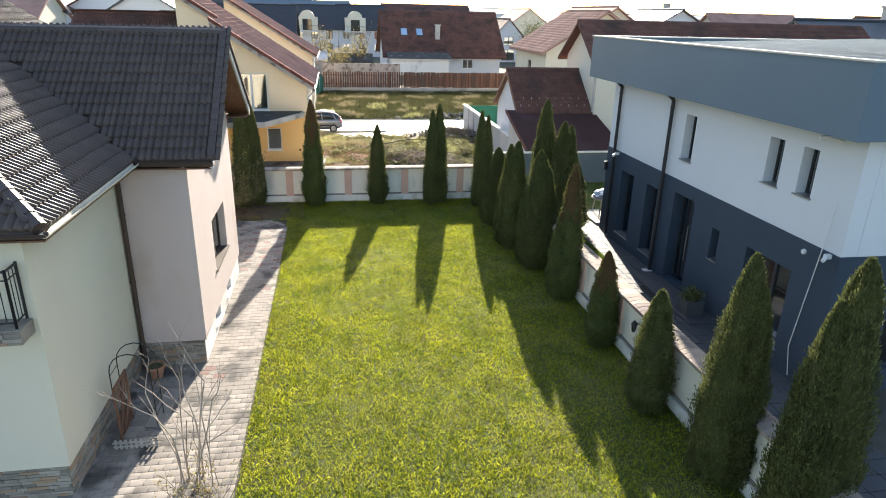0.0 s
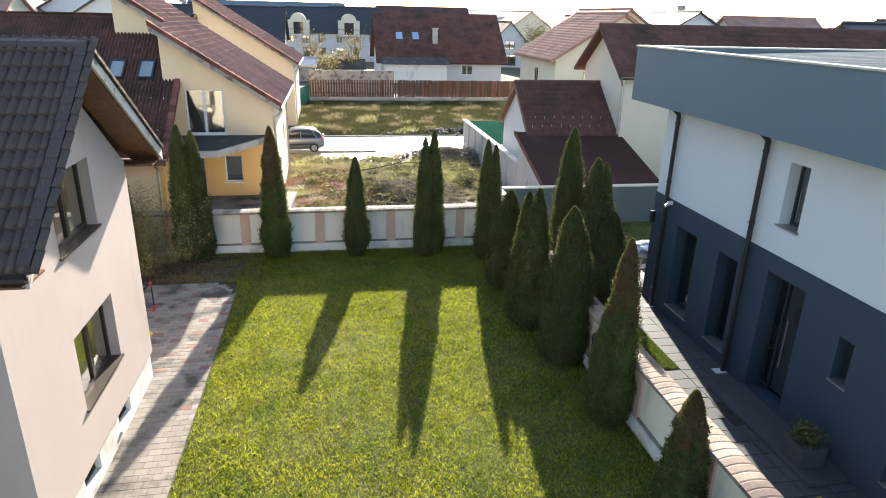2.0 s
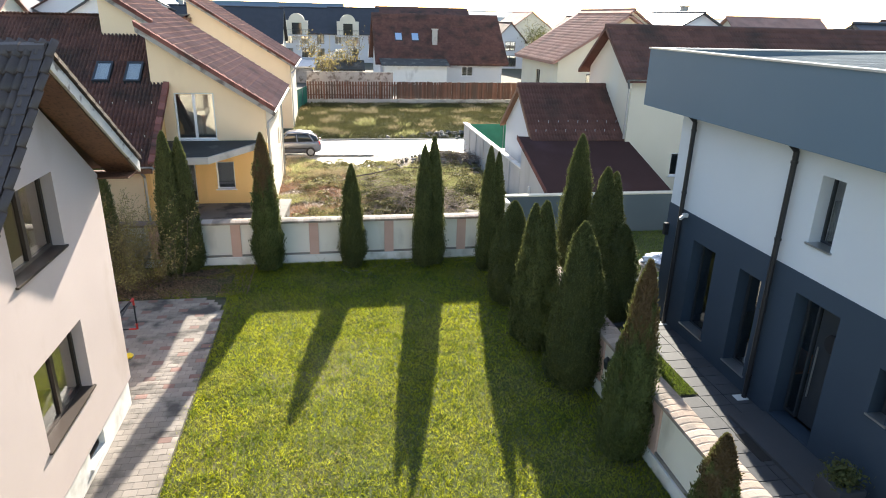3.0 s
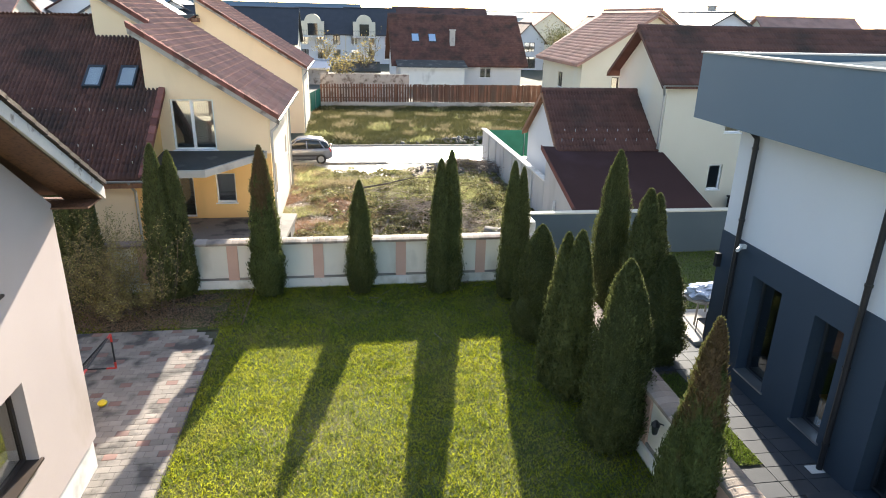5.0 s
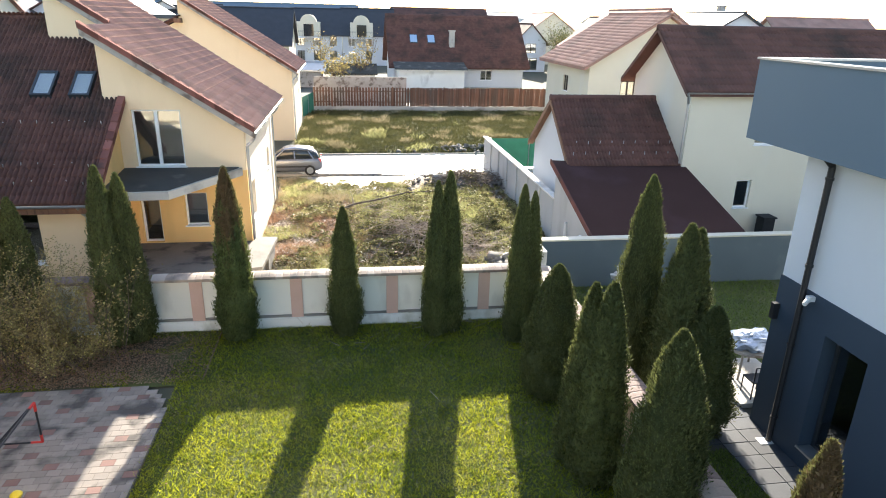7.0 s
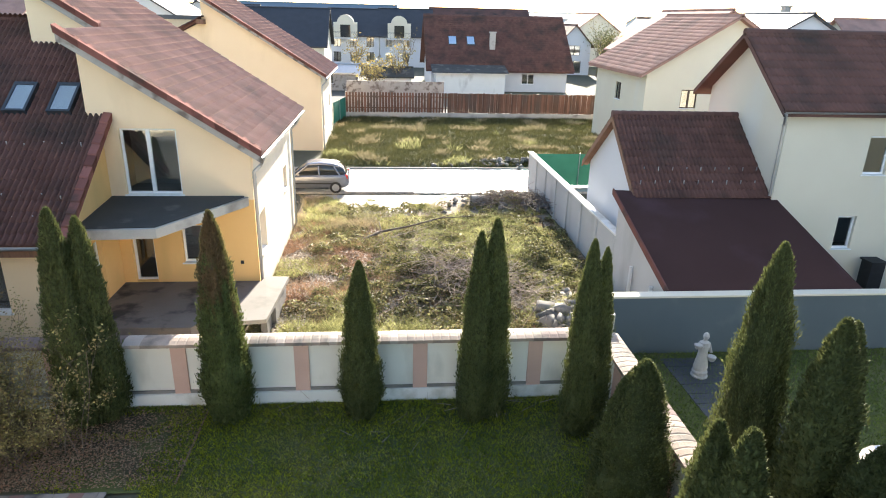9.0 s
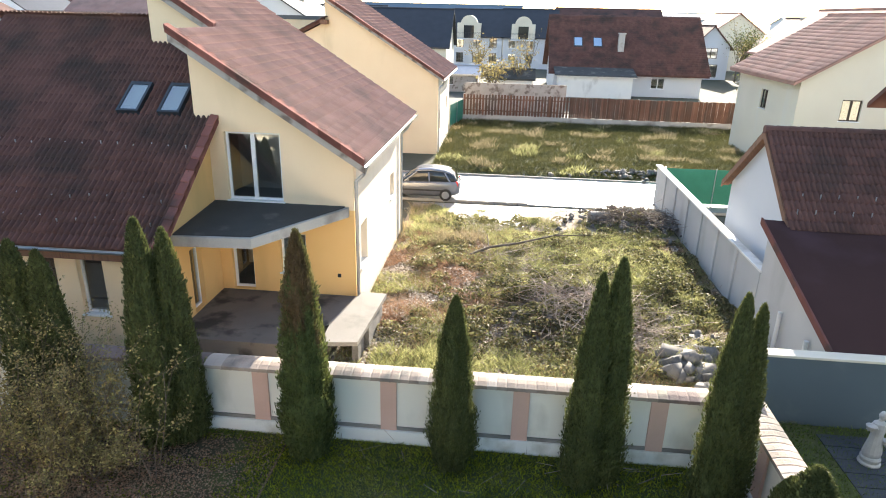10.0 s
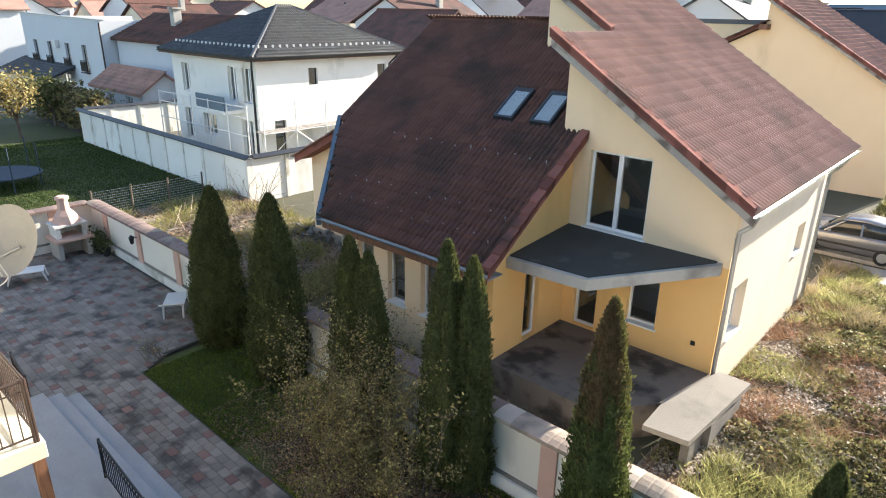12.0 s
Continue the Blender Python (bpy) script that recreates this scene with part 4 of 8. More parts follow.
    box(b, 22.38, 11.27, 6.5, 22.6, 24.88, 8.03)
    box(b, 10.42, 11.27, 6.5, 22.38, 24.88, 6.56)
    part("parapet", b, M_SLATE, h, "slate-grey overhanging parapet")
    b = bmesh.new()
    box(b, 10.16, 11.01, 8.03, 10.46, 25.14, 8.07)
    box(b, 10.46, 24.84, 8.03, 22.64, 25.14, 8.07)
    part("parapet_cap", b, M_TIN, h, "bright metal coping")
    b = bmesh.new()
    slab(b, [(10.42, 11.27, 7.75), (22.38, 11.27, 8.1), (22.38, 24.88, 8.1), (10.42, 24.88, 7.75)], (0, 0, -0.1))
    sheet_roof = part("metal_roof", b, M_SEAM, h)
    for i in range(28):
        y = 11.5 + i * 0.48
        b = bmesh.new()
        slab(b, [(10.45, y, 7.75), (22.3, y, 8.1), (22.3, y + 0.03, 8.1), (10.45, y + 0.03, 7.75)], (0, 0, 0.06))
        part("seam", b, M_TIN, sheet_roof)
    b = bmesh.new()
    box(b, 16.5, 12.5, 8.0, 21.5, 15, 8.95)
    part("roof_box", b, M_SLATE, h)
    for y in (23.36, 19.42):
        pipe(h, [(10.6, y, 6.5), (10.84, y, 6.28), (10.84, y, 0.32)], 0.06, M_BLACK)
        b = bmesh.new()
        box(b, 10.6, y - 0.12, 0.3, 10.9, y + 0.12, 0.36)
        rounded(b, 0.01)
        part("splash_block", b, M_PLINTH, h)
    # wall fittings
    for y, z in ((23.15, 3.75), (11.75, 3.78)):
        b = bmesh.new()
        box(b, 10.78, y - 0.05, z - 0.05, 10.92, y + 0.05, z + 0.05)
        tube(b, (10.82, y, z), (10.66, y - 0.1, z - 0.06), 0.05, 0.045, 12)
        part("security_camera", b, M_PLASTIC, h, "white security camera")
    b = bmesh.new()
    tube(b, (10.95, 12.2, 6.3), (10.55, 12.2, 6.38), 0.035, 0.035, 10)
    tube(b, (10.6, 12.2, 6.38), (10.4, 12.25, 6.36), 0.06, 0.05, 12)
    part("security_camera", b, M_PLASTIC, h, "white security camera")
    b = bmesh.new()
    tube(b, (10.93, 12.55, 3.6), (10.88, 12.55, 3.6), 0.07, 0.06, 14)
    part("wall_sensor", b, M_PLASTIC, h, "round white sensor")
    b = bmesh.new()
    box(b, 10.8, 24.0, 2.9, 10.93, 24.12, 3.25)
    rounded(b, 0.01)
    part("wall_lamp", b, M_BLACK, h, "black wall lamp")
    b = bmesh.new()
    for p, q in (((10.9, 11.9, 5.0), (10.9, 12.0, 3.9)), ((10.9, 12.0, 3.9), (10.88, 12.3, 1.2)), ((10.88, 12.3, 1.2), (10.86, 12.1, 0.5))):
        tube(b, p, q, 0.012, None, 6)
    part("cable_conduit", b, M_PLASTIC, h)
    return h


modern_house()


# --- yellow unfinished house ---
M_VERGETILE = stained(material("red_verge_tiles", (0.17, 0.07, 0.055), (0.26, 0.11, 0.09), 1.5, 50, 0.95, 0.25, vary=0.3, spec=0.1), (0.1, 0.06, 0.05), 1.2, 0.52, 0.66)


def twin_house():
    """The twin farther along the lane: a broad gable, a low roof falling away beside it and a parapet wall."""
    h = thing("house", "twin yellow house farther along the lane", "house", (-5.35, 63, 0), "yellow twin houses")
    rp, lp = (-1.35, 60.55, 4.95, -0.62, 0), (-8.8, 60.55, 8.5, 0.5, 0)

    def rz(x):
        return plane_z(rp, x, 0) - 0.2

    b = bmesh.new()
    wall(b, facing(-9.1, 61.1, 1, 0), 0, 7.3, -0.1, [(0, rz(-9.1)), (7.3, rz(-1.8))], 0.3)
    part("gable_wall", b, M_YELLOW, h)
    east = facing(-1.8, 61.1, 0, 1)
    eh = [(0.65, 1.6, 1.4, 2.75), (5.6, 6.4, 2.2, 3.1)]
    b = bmesh.new()
    wall(b, east, 0.3, 8.0, -0.1, rz(-1.8), 0.3, eh)
    part("side_wall", b, M_SIDEWALL, h, "pale cream side wall")
    for w in eh:
        window(h, east, *w, 0.2, M_FRAME_WHITE, (), 0.06, M_FRAME_WHITE)
    b = bmesh.new()
    wall(b, facing(-2.1, 69.4, -1, 0), 0, 7.0, -0.1, [(0, rz(-2.1)), (7.0, rz(-9.1))], 0.3)
    part("rear_wall", b, M_YELLOW, h)
    b = bmesh.new()
    wall(b, facing(-9.1, 69.1, 0, -1), 0, 7.7, -0.1, rz(-9.1), 0.25)
    part("upper_wall", b, M_YELLOW, h)
    roof_slope(h, rp, [(-1.35, 60.55), (-1.35, 69.9), (-9.45, 69.9), (-9.45, 60.55)], (M_TILE_TERRA, M_TILE_TERRA_REST), (0, 0, 0), 0, tw=0.36, name="right_roof", amp=0.074)
    b = bmesh.new()
    slab(b, [(-1.35, 60.55, 4.93), (-9.45, 60.55, 9.95), (-9.45, 60.55, 9.68), (-1.35, 60.55, 4.66)], (0, 0.05, 0))
    part("verge_board", b, M_RAWWOOD, h, "weathered grey verge board")
    for i in range(27):
        x = -1.35 - i * 0.3
        z = plane_z(rp, x, 0)
        b = bmesh.new()
        slab(b, [(x, 60.44, z), (x - 0.32, 60.44, z + 0.2), (x - 0.32, 60.71, z + 0.22), (x, 60.71, z + 0.02)], (0, 0, 0.1))
        slab(b, [(x, 60.44, z - 0.1), (x - 0.31, 60.44, z + 0.1), (x - 0.31, 60.47, z + 0.1), (x, 60.47, z - 0.1)], (0, 0, 0.12))
        part("verge_tile", b, M_VERGETILE, h)
    gutter(h, (-1.3, 60.45, 4.9), (-1.3, 69.95, 4.9), M_TIN)
    pipe(h, [(-1.33, 60.7, 4.82), (-1.5, 61.05, 4.5), (-1.72, 61.05, 4.3), (-1.72, 61.05, 0.1)], 0.05, M_TIN)
    # low roof beside the gable, and the parapet wall behind it
    b = bmesh.new()
    wall(b, facing(-13.3, 61.1, 1, 0), 0, 4.19, -0.1, [(0, 6.05), (4.19, 8.14)], 0.3)
    wall(b, facing(-13.3, 65.9, 0, -1), 0, 4.49, -0.1, 6.05, 0.25)
    part("wing_wall", b, M_YELLOW, h)
    roof_slope(h, lp, [(-13.6, 60.75), (-9.13, 60.75), (-9.13, 65.88), (-13.6, 65.88)], (M_TILE_RED, M_TILE_RED_REST), (0, 0, 0), 0, name="low_roof")
    for i in range(15):
        x = -9.13 - i * 0.3
        z = plane_z(lp, x, 0)
        b = bmesh.new()
        slab(b, [(x, 60.62, z), (x - 0.31, 60.62, z - 0.155), (x - 0.31, 60.86, z - 0.14), (x, 60.86, z + 0.015)], (0, 0, 0.1))
        part("verge_tile", b, M_VERGETILE, h)
    b = bmesh.new()
    box(b, -9.3, 60.5, 8.0, -8.85, 61.1, 8.28)
    part("eaves_box", b, M_WOOD, h, "dark boarded end of the eaves")
    b = bmesh.new()
    wall(b, facing(-15.5, 66.0, 1, 0), 0, 6.38, -0.1, 8.2, 0.3)
    part("parapet_wall", b, M_YELLOW, h)
    b = bmesh.new()
    box(b, -15.6, 65.93, 8.2, -9.12, 66.4, 8.48)
    part("coping", b, M_SEAM, h, "dark grey sheet coping")


def yellow_house():
    h = thing("house", "yellow unfinished house with brown tiled roofs", "house", (-5, 38, 0), "yellow twin houses")
    rp = (-1.0, 35.55, 4.95, -0.64, 0)
    lp = (-5.25, 32.4, 3.29, 0, 0.69)
    # The right roof gets the paler terracotta, the left one dark maroon.
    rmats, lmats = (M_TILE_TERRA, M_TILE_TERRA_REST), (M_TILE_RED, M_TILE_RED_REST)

    def rz(x):
        return plane_z(rp, x, 0) - 0.2

    front = facing(-5.9, 36.1, 1, 0)
    top_hole, low_holes = (0.8, 2.4, 3.58, 5.53), [(0.7, 1.36, 0.8, 2.62), (2.2, 2.98, 1.4, 2.62)]
    b = bmesh.new()
    wall(b, front, 0, 4.45, 3.42, [(0, rz(-5.9)), (4.45, rz(-1.45))], 0.3, [top_hole])
    part("gable_wall", b, M_YELLOW, h)
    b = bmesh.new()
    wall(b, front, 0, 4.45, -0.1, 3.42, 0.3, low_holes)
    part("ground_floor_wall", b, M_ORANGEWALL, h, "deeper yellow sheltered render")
    window(h, front, *top_hole, 0.12, M_FRAME_WHITE, (0.48,), 0.07, M_FRAME_WHITE, "balcony_door")
    window(h, front, *low_holes[0], 0.14, M_FRAME_WHITE, (), 0.07, None, "glazed_door")
    window(h, front, *low_holes[1], 0.14, M_FRAME_WHITE, (), 0.06, M_FRAME_WHITE)
    b = bmesh.new()
    box(b, 3.9, 0.0, 1.35, 4.0, 0.02, 1.46, front)
    part("socket_box", b, M_RUBBER, h)
    east = facing(-1.45, 36.1, 0, 1)
    eh = [(0.65, 1.6, 1.4, 2.75), (5.6, 6.4, 2.2, 3.1)]
    b = bmesh.new()
    wall(b, east, 0.3, 8.0, -0.1, rz(-1.45), 0.3, eh)
    part("side_wall", b, M_SIDEWALL, h, "pale cream side wall")
    for w in eh:
        window(h, east, *w, 0.2, M_FRAME_WHITE, (), 0.06, M_FRAME_WHITE)
    b = bmesh.new()
    wall(b, facing(-1.75, 44.4, -1, 0), 0, 6.6, -0.1, [(0, rz(-1.75)), (6.6, rz(-8.35))], 0.3)
    part("rear_wall", b, M_YELLOW, h)
    b = bmesh.new()
    wall(b, facing(-5.9, 44.1, 0, -1), 0, 7.7, 3.0, rz(-5.9), 0.25)
    part("inner_wall", b, M_YELLOW, h)
    b = bmesh.new()
    wall(b, facing(-8.3, 38.7, 1, 0), 0, 2.3, 6.5, [(0, rz(-8.3)), (2.3, rz(-6.0))], 0.25)
    wall(b, facing(-8.3, 44.1, 0, -1), 0, 5.1, 6.5, rz(-8.3), 0.25)
    part("upper_wall", b, M_YELLOW, h)
    # Added lining and ceiling, invented so the panes look evenly grey.
    b = bmesh.new()
    box(b, -5.6, 38.2, 0.8, -1.8, 38.3, 5.2)
    box(b, -5.6, 36.5, 3.3, -1.8, 38.2, 3.4)
    box(b, -5.64, 36.42, 3.4, -5.6, 38.2, 6.9)
    part("room_partition", b, M_GREYWALL, h, "grey lining added behind the balcony door")
    b = bmesh.new()
    slab(b, [(x, y, rz(x) - 0.12) for x, y in ((-5.64, 36.42), (-1.76, 36.42), (-1.76, 38.18), (-5.64, 38.18))], (0, 0, -0.05))
    part("room_ceiling", b, M_GREYWALL, h)
    # right roof
    spot = (-3, 35, 6)
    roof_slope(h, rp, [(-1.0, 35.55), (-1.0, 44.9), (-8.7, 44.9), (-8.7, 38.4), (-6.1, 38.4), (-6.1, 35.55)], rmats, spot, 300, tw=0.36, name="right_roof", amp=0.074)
    b = bmesh.new()
    slab(b, [(-1.0, 35.52, 4.93), (-6.1, 35.52, 8.19), (-6.1, 35.52, 7.9), (-1.0, 35.52, 4.64)], (0, 0.05, 0))
    part("verge_board", b, M_RAWWOOD, h, "weathered grey verge board")
    b = bmesh.new()
    slab(b, [(-6.1, 38.37, 8.19), (-8.7, 38.37, 9.85), (-8.7, 38.37, 9.58), (-6.1, 38.37, 7.92)], (0, 0.05, 0))
    part("verge_board", b, M_RAWWOOD, h, "weathered grey verge board")
    b = bmesh.new()
    slab(b, [(-1.0, 35.57, 4.74), (-6.1, 35.57, 8.0), (-6.1, 36.1, 8.0), (-1.0, 36.1, 4.74)], (0, 0, -0.03))
    part("soffit", b, M_RAWWOOD, h)
    for x0, y0, n in ((-1.0, 35.44, 17), (-6.1, 38.3, 8)):
        for i in range(n):
            x, z = x0 - i * 0.3, plane_z(rp, x0 - i * 0.3, 0)
            b = bmesh.new()
            slab(b, [(x, y0, z), (x - 0.32, y0, z + 0.205), (x - 0.32, y0 + 0.27, z + 0.225), (x, y0 + 0.27, z + 0.02)], (0, 0, 0.1))
            slab(b, [(x, y0, z - 0.1), (x - 0.31, y0, z + 0.1), (x - 0.31, y0 + 0.03, z + 0.1), (x, y0 + 0.03, z - 0.1)], (0, 0, 0.12))
            part("verge_tile", b, M_VERGETILE, h)
    gutter(h, (-0.95, 35.45, 4.9), (-0.95, 44.95, 4.9), M_TIN)
    for y in (36.05, 43.8):
        pipe(h, [(-0.98, y - 0.35 if y < 40 else y, 4.82), (-1.15, y, 4.5), (-1.37, y, 4.3), (-1.37, y, 0.1)], 0.05, M_TIN)
    # left wing
    lf = facing(-11.0, 33.0, 1, 0)
    lh = [(0.7, 1.35, 1.22, 2.87), (1.9, 2.55, 1.22, 2.87), (3.13, 3.82, 1.22, 2.87)]
    b = bmesh.new()
    wall(b, lf, 0, 5.15, -0.1, 3.4, 0.3, lh)
    part("wing_wall", b, M_YELLOW, h)
    for w in lh:
        window(h, lf, *w, 0.16, M_FRAME_WHITE, (), 0.06, M_FRAME_WHITE)
    side = facing(-5.55, 33.0, 0, 1)
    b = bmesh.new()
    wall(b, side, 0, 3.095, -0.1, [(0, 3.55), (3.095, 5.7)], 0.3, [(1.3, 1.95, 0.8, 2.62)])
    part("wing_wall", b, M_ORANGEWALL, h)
    window(h, side, 1.3, 1.95, 0.8, 2.62, 0.14, M_FRAME_WHITE, (), 0.07, None, "glazed_door")
    for x0, y0, x1, y1, top in ((-13.3, 35.9, -11.0, 33.0, [(0, 5.35), (3.7, 3.45)]), (-13.3, 44.1, -13.3, 35.9, 5.35), (-8.35, 44.4, -13.3, 44.4, 4.4)):
        ln = math.hypot(x1 - x0, y1 - y0)
        b = bmesh.new()
        wall(b, facing(x0, y0, (x1 - x0) / ln, (y1 - y0) / ln), 0, ln, -0.1, top, 0.25)
        part("wing_wall", b, M_YELLOW, h)
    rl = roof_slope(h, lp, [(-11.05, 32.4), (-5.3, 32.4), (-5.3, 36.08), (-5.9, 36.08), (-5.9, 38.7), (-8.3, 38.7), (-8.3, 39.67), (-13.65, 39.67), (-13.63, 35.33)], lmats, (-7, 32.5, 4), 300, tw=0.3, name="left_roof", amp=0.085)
    roof_slope(h, (-6, 46.94, 3.29, 0, -0.69), [(-8.5, 44.9), (-13.65, 44.9), (-13.65, 39.67), (-8.5, 39.67)], lmats, spot, 0, name="rear_roof")
    ridge_caps(rl, (-8.3, 39.67, 8.34), (-13.7, 39.67, 8.34), M_TILE_RED)
    ridge_caps(rl, (-13.66, 39.6, 8.3), (-13.63, 35.33, 5.36), M_TILE_RED, 0.1)
    for i in range(11):
        y, z = 32.4 + i * 0.335, 3.32 + i * 0.2312
        b = bmesh.new()
        slab(b, [(-5.41, y - 0.03, z + 0.05), (-5.19, y - 0.03, z + 0.03), (-5.19, y + 0.34, z + 0.24), (-5.41, y + 0.34, z + 0.26)], (0, 0, 0.1))
        slab(b, [(-5.23, y - 0.03, z - 0.12), (-5.19, y - 0.03, z - 0.12), (-5.19, y + 0.32, z + 0.13), (-5.23, y + 0.32, z + 0.13)], (0, 0, 0.16))
        part("verge_tile", b, M_VERGETILE, rl)
    b = bmesh.new()
    slab(b, [(-11.2, 32.3, 3.4), (-13.8, 35.26, 5.46), (-13.8, 35.26, 5.1), (-11.2, 32.3, 3.04)], (0.1, 0.08, 0.0))
    part("verge_flashing", b, M_SLATE, h, "blue-grey verge flashing")
    gutter(h, (-11.2, 32.33, 3.26), (-5.25, 32.33, 3.26), M_TIN)
    b = bmesh.new()
    box(b, -11.05, 32.38, 3.0, -5.3, 32.45, 3.22)
    part("fascia", b, M_WOOD, h, "worn brown fascia")
    b = bmesh.new()
    box(b, -11.0, 32.45, 3.08, -5.3, 33.0, 3.11)
    part("soffit", b, M_RAWWOOD, h)
    for x in (-10.8, -5.75):
        pipe(h, [(x, 32.35, 3.2), (x, 32.7, 2.9), (x, 32.92, 2.75), (x, 32.92, 0.1)], 0.05, M_TIN)
    for x in (-8.12, -6.93):
        y0, y1 = 36.12, 37.1
        mm = slope_frame((x, y0, plane_z(lp, x, y0)), (x + 1, y0, plane_z(lp, x, y0)), (x, y1, plane_z(lp, x, y1)))
        b = bmesh.new()
        for u0, u1, v0, v1 in ((0, 0.07, 0, 1.2), (0.57, 0.64, 0, 1.2), (0.07, 0.57, 0, 0.07), (0.07, 0.57, 1.1, 1.2)):
            box(b, u0, v0, 0.0, u1, v1, 0.2, mm)
        sk = part("skylight", b, M_FRAME_GREY, h, "roof window in the tiled slope")
        b = bmesh.new()
        box(b, 0.06, 0.06, 0.17, 0.58, 1.11, 0.185, mm)
        part("pane", b, M_GLASS, sk).visible_shadow = False
        # Added white sheet behind the glass, in place of the sky's reflection.
        b = bmesh.new()
        box(b, 0.06, 0.06, 0.13, 0.58, 1.11, 0.14, mm)
        part("blind", b, M_FRAME_WHITE, sk)
    # snow hooks
    rng = random.Random(5)
    for i in range(36):
        x, y = -11.0 + (i % 12) * 0.48, (33.0, 33.6, 35.1)[i // 12] + rng.uniform(-0.05, 0.05)
        b = bmesh.new()
        z = plane_z(lp, x, y)
        box(b, x - 0.012, y - 0.02, z, x + 0.012, y + 0.01, z + 0.14)
        part("snow_hook", b, M_TIN, rl)
    # porch roof and terrace: the slab falls gently away from the wall
    pts = [(-5.54, 33.45), (-3.5, 33.57), (-1.6, 36.0), (-1.6, 36.09), (-5.54, 36.09)]
    b = bmesh.new()
    slab(b, [(x, y, 3.06 + 0.075 * (y - 33.5)) for x, y in pts], (0, 0, 0.26))
    porch = part("porch_roof", b, M_CONCRETE, h, "concrete porch slab with dark worn bitumen")
    b = bmesh.new()
    slab(b, [(x, y, 3.322 + 0.075 * (y - 33.5)) for x, y in ((-5.53, 33.55), (-3.54, 33.67), (-1.72, 36.02), (-1.72, 36.08), (-5.53, 36.08))], (0, 0, 0.03))
    part("bitumen", b, M_OLDSLAB, porch)
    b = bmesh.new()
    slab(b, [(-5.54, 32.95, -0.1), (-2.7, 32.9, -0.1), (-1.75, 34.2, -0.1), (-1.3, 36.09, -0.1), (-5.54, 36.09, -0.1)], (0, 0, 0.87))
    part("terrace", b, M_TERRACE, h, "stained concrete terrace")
    b = bmesh.new()
    slab(b, [(-1.68, 33.1, 0.7), (-0.76, 33.2, 0.72), (-0.57, 36.2, 0.74), (-1.27, 36.15, 0.78), (-1.72, 34.25, 0.74)], (0, 0, 0.12))
    part("broken_slab", b, M_OLDCONCRETE, h, "broken pale concrete slab")
    b = bmesh.new()
    box(b, -0.95, 33.35, -0.1, -0.78, 34.0, 0.71)
    box(b, -0.85, 34.2, -0.1, -0.68, 36.1, 0.72)
    part("foundation", b, M_RUBBLE, h)
    # low side wing
    b = bmesh.new()
    wall(b, facing(-17.3, 36.7, 1, 0), 0, 3.95, -0.1, [(0, 3.3), (3.95, 5.2)], 0.25)
    wall(b, facing(-17.3, 42, 0, -1), 0, 5.04, -0.1, 3.3, 0.25)
    part("wing_wall", b, M_YELLOW, h)
    roof_slope(h, (-17.65, 36, 3.35, 0.5, 0), [(-17.65, 36.2), (-13.4, 36.2), (-13.4, 42.3), (-17.65, 42.3)], rmats, spot, 0, name="low_roof")
    b = bmesh.new()
    slab(b, [(-17.65, 36.16, 3.38), (-13.4, 36.16, 5.5), (-13.4, 36.16, 5.25), (-17.65, 36.16, 3.13)], (0, 0.04, 0))
    part("verge_board", b, M_VERGETILE, h)
    b = bmesh.new()
    box(b, -17.33, 36.6, -0.1, -13.35, 36.72, 0.5)
    part("plinth", b, M_STONE, h)
    return h


yellow_house()
twin_house()


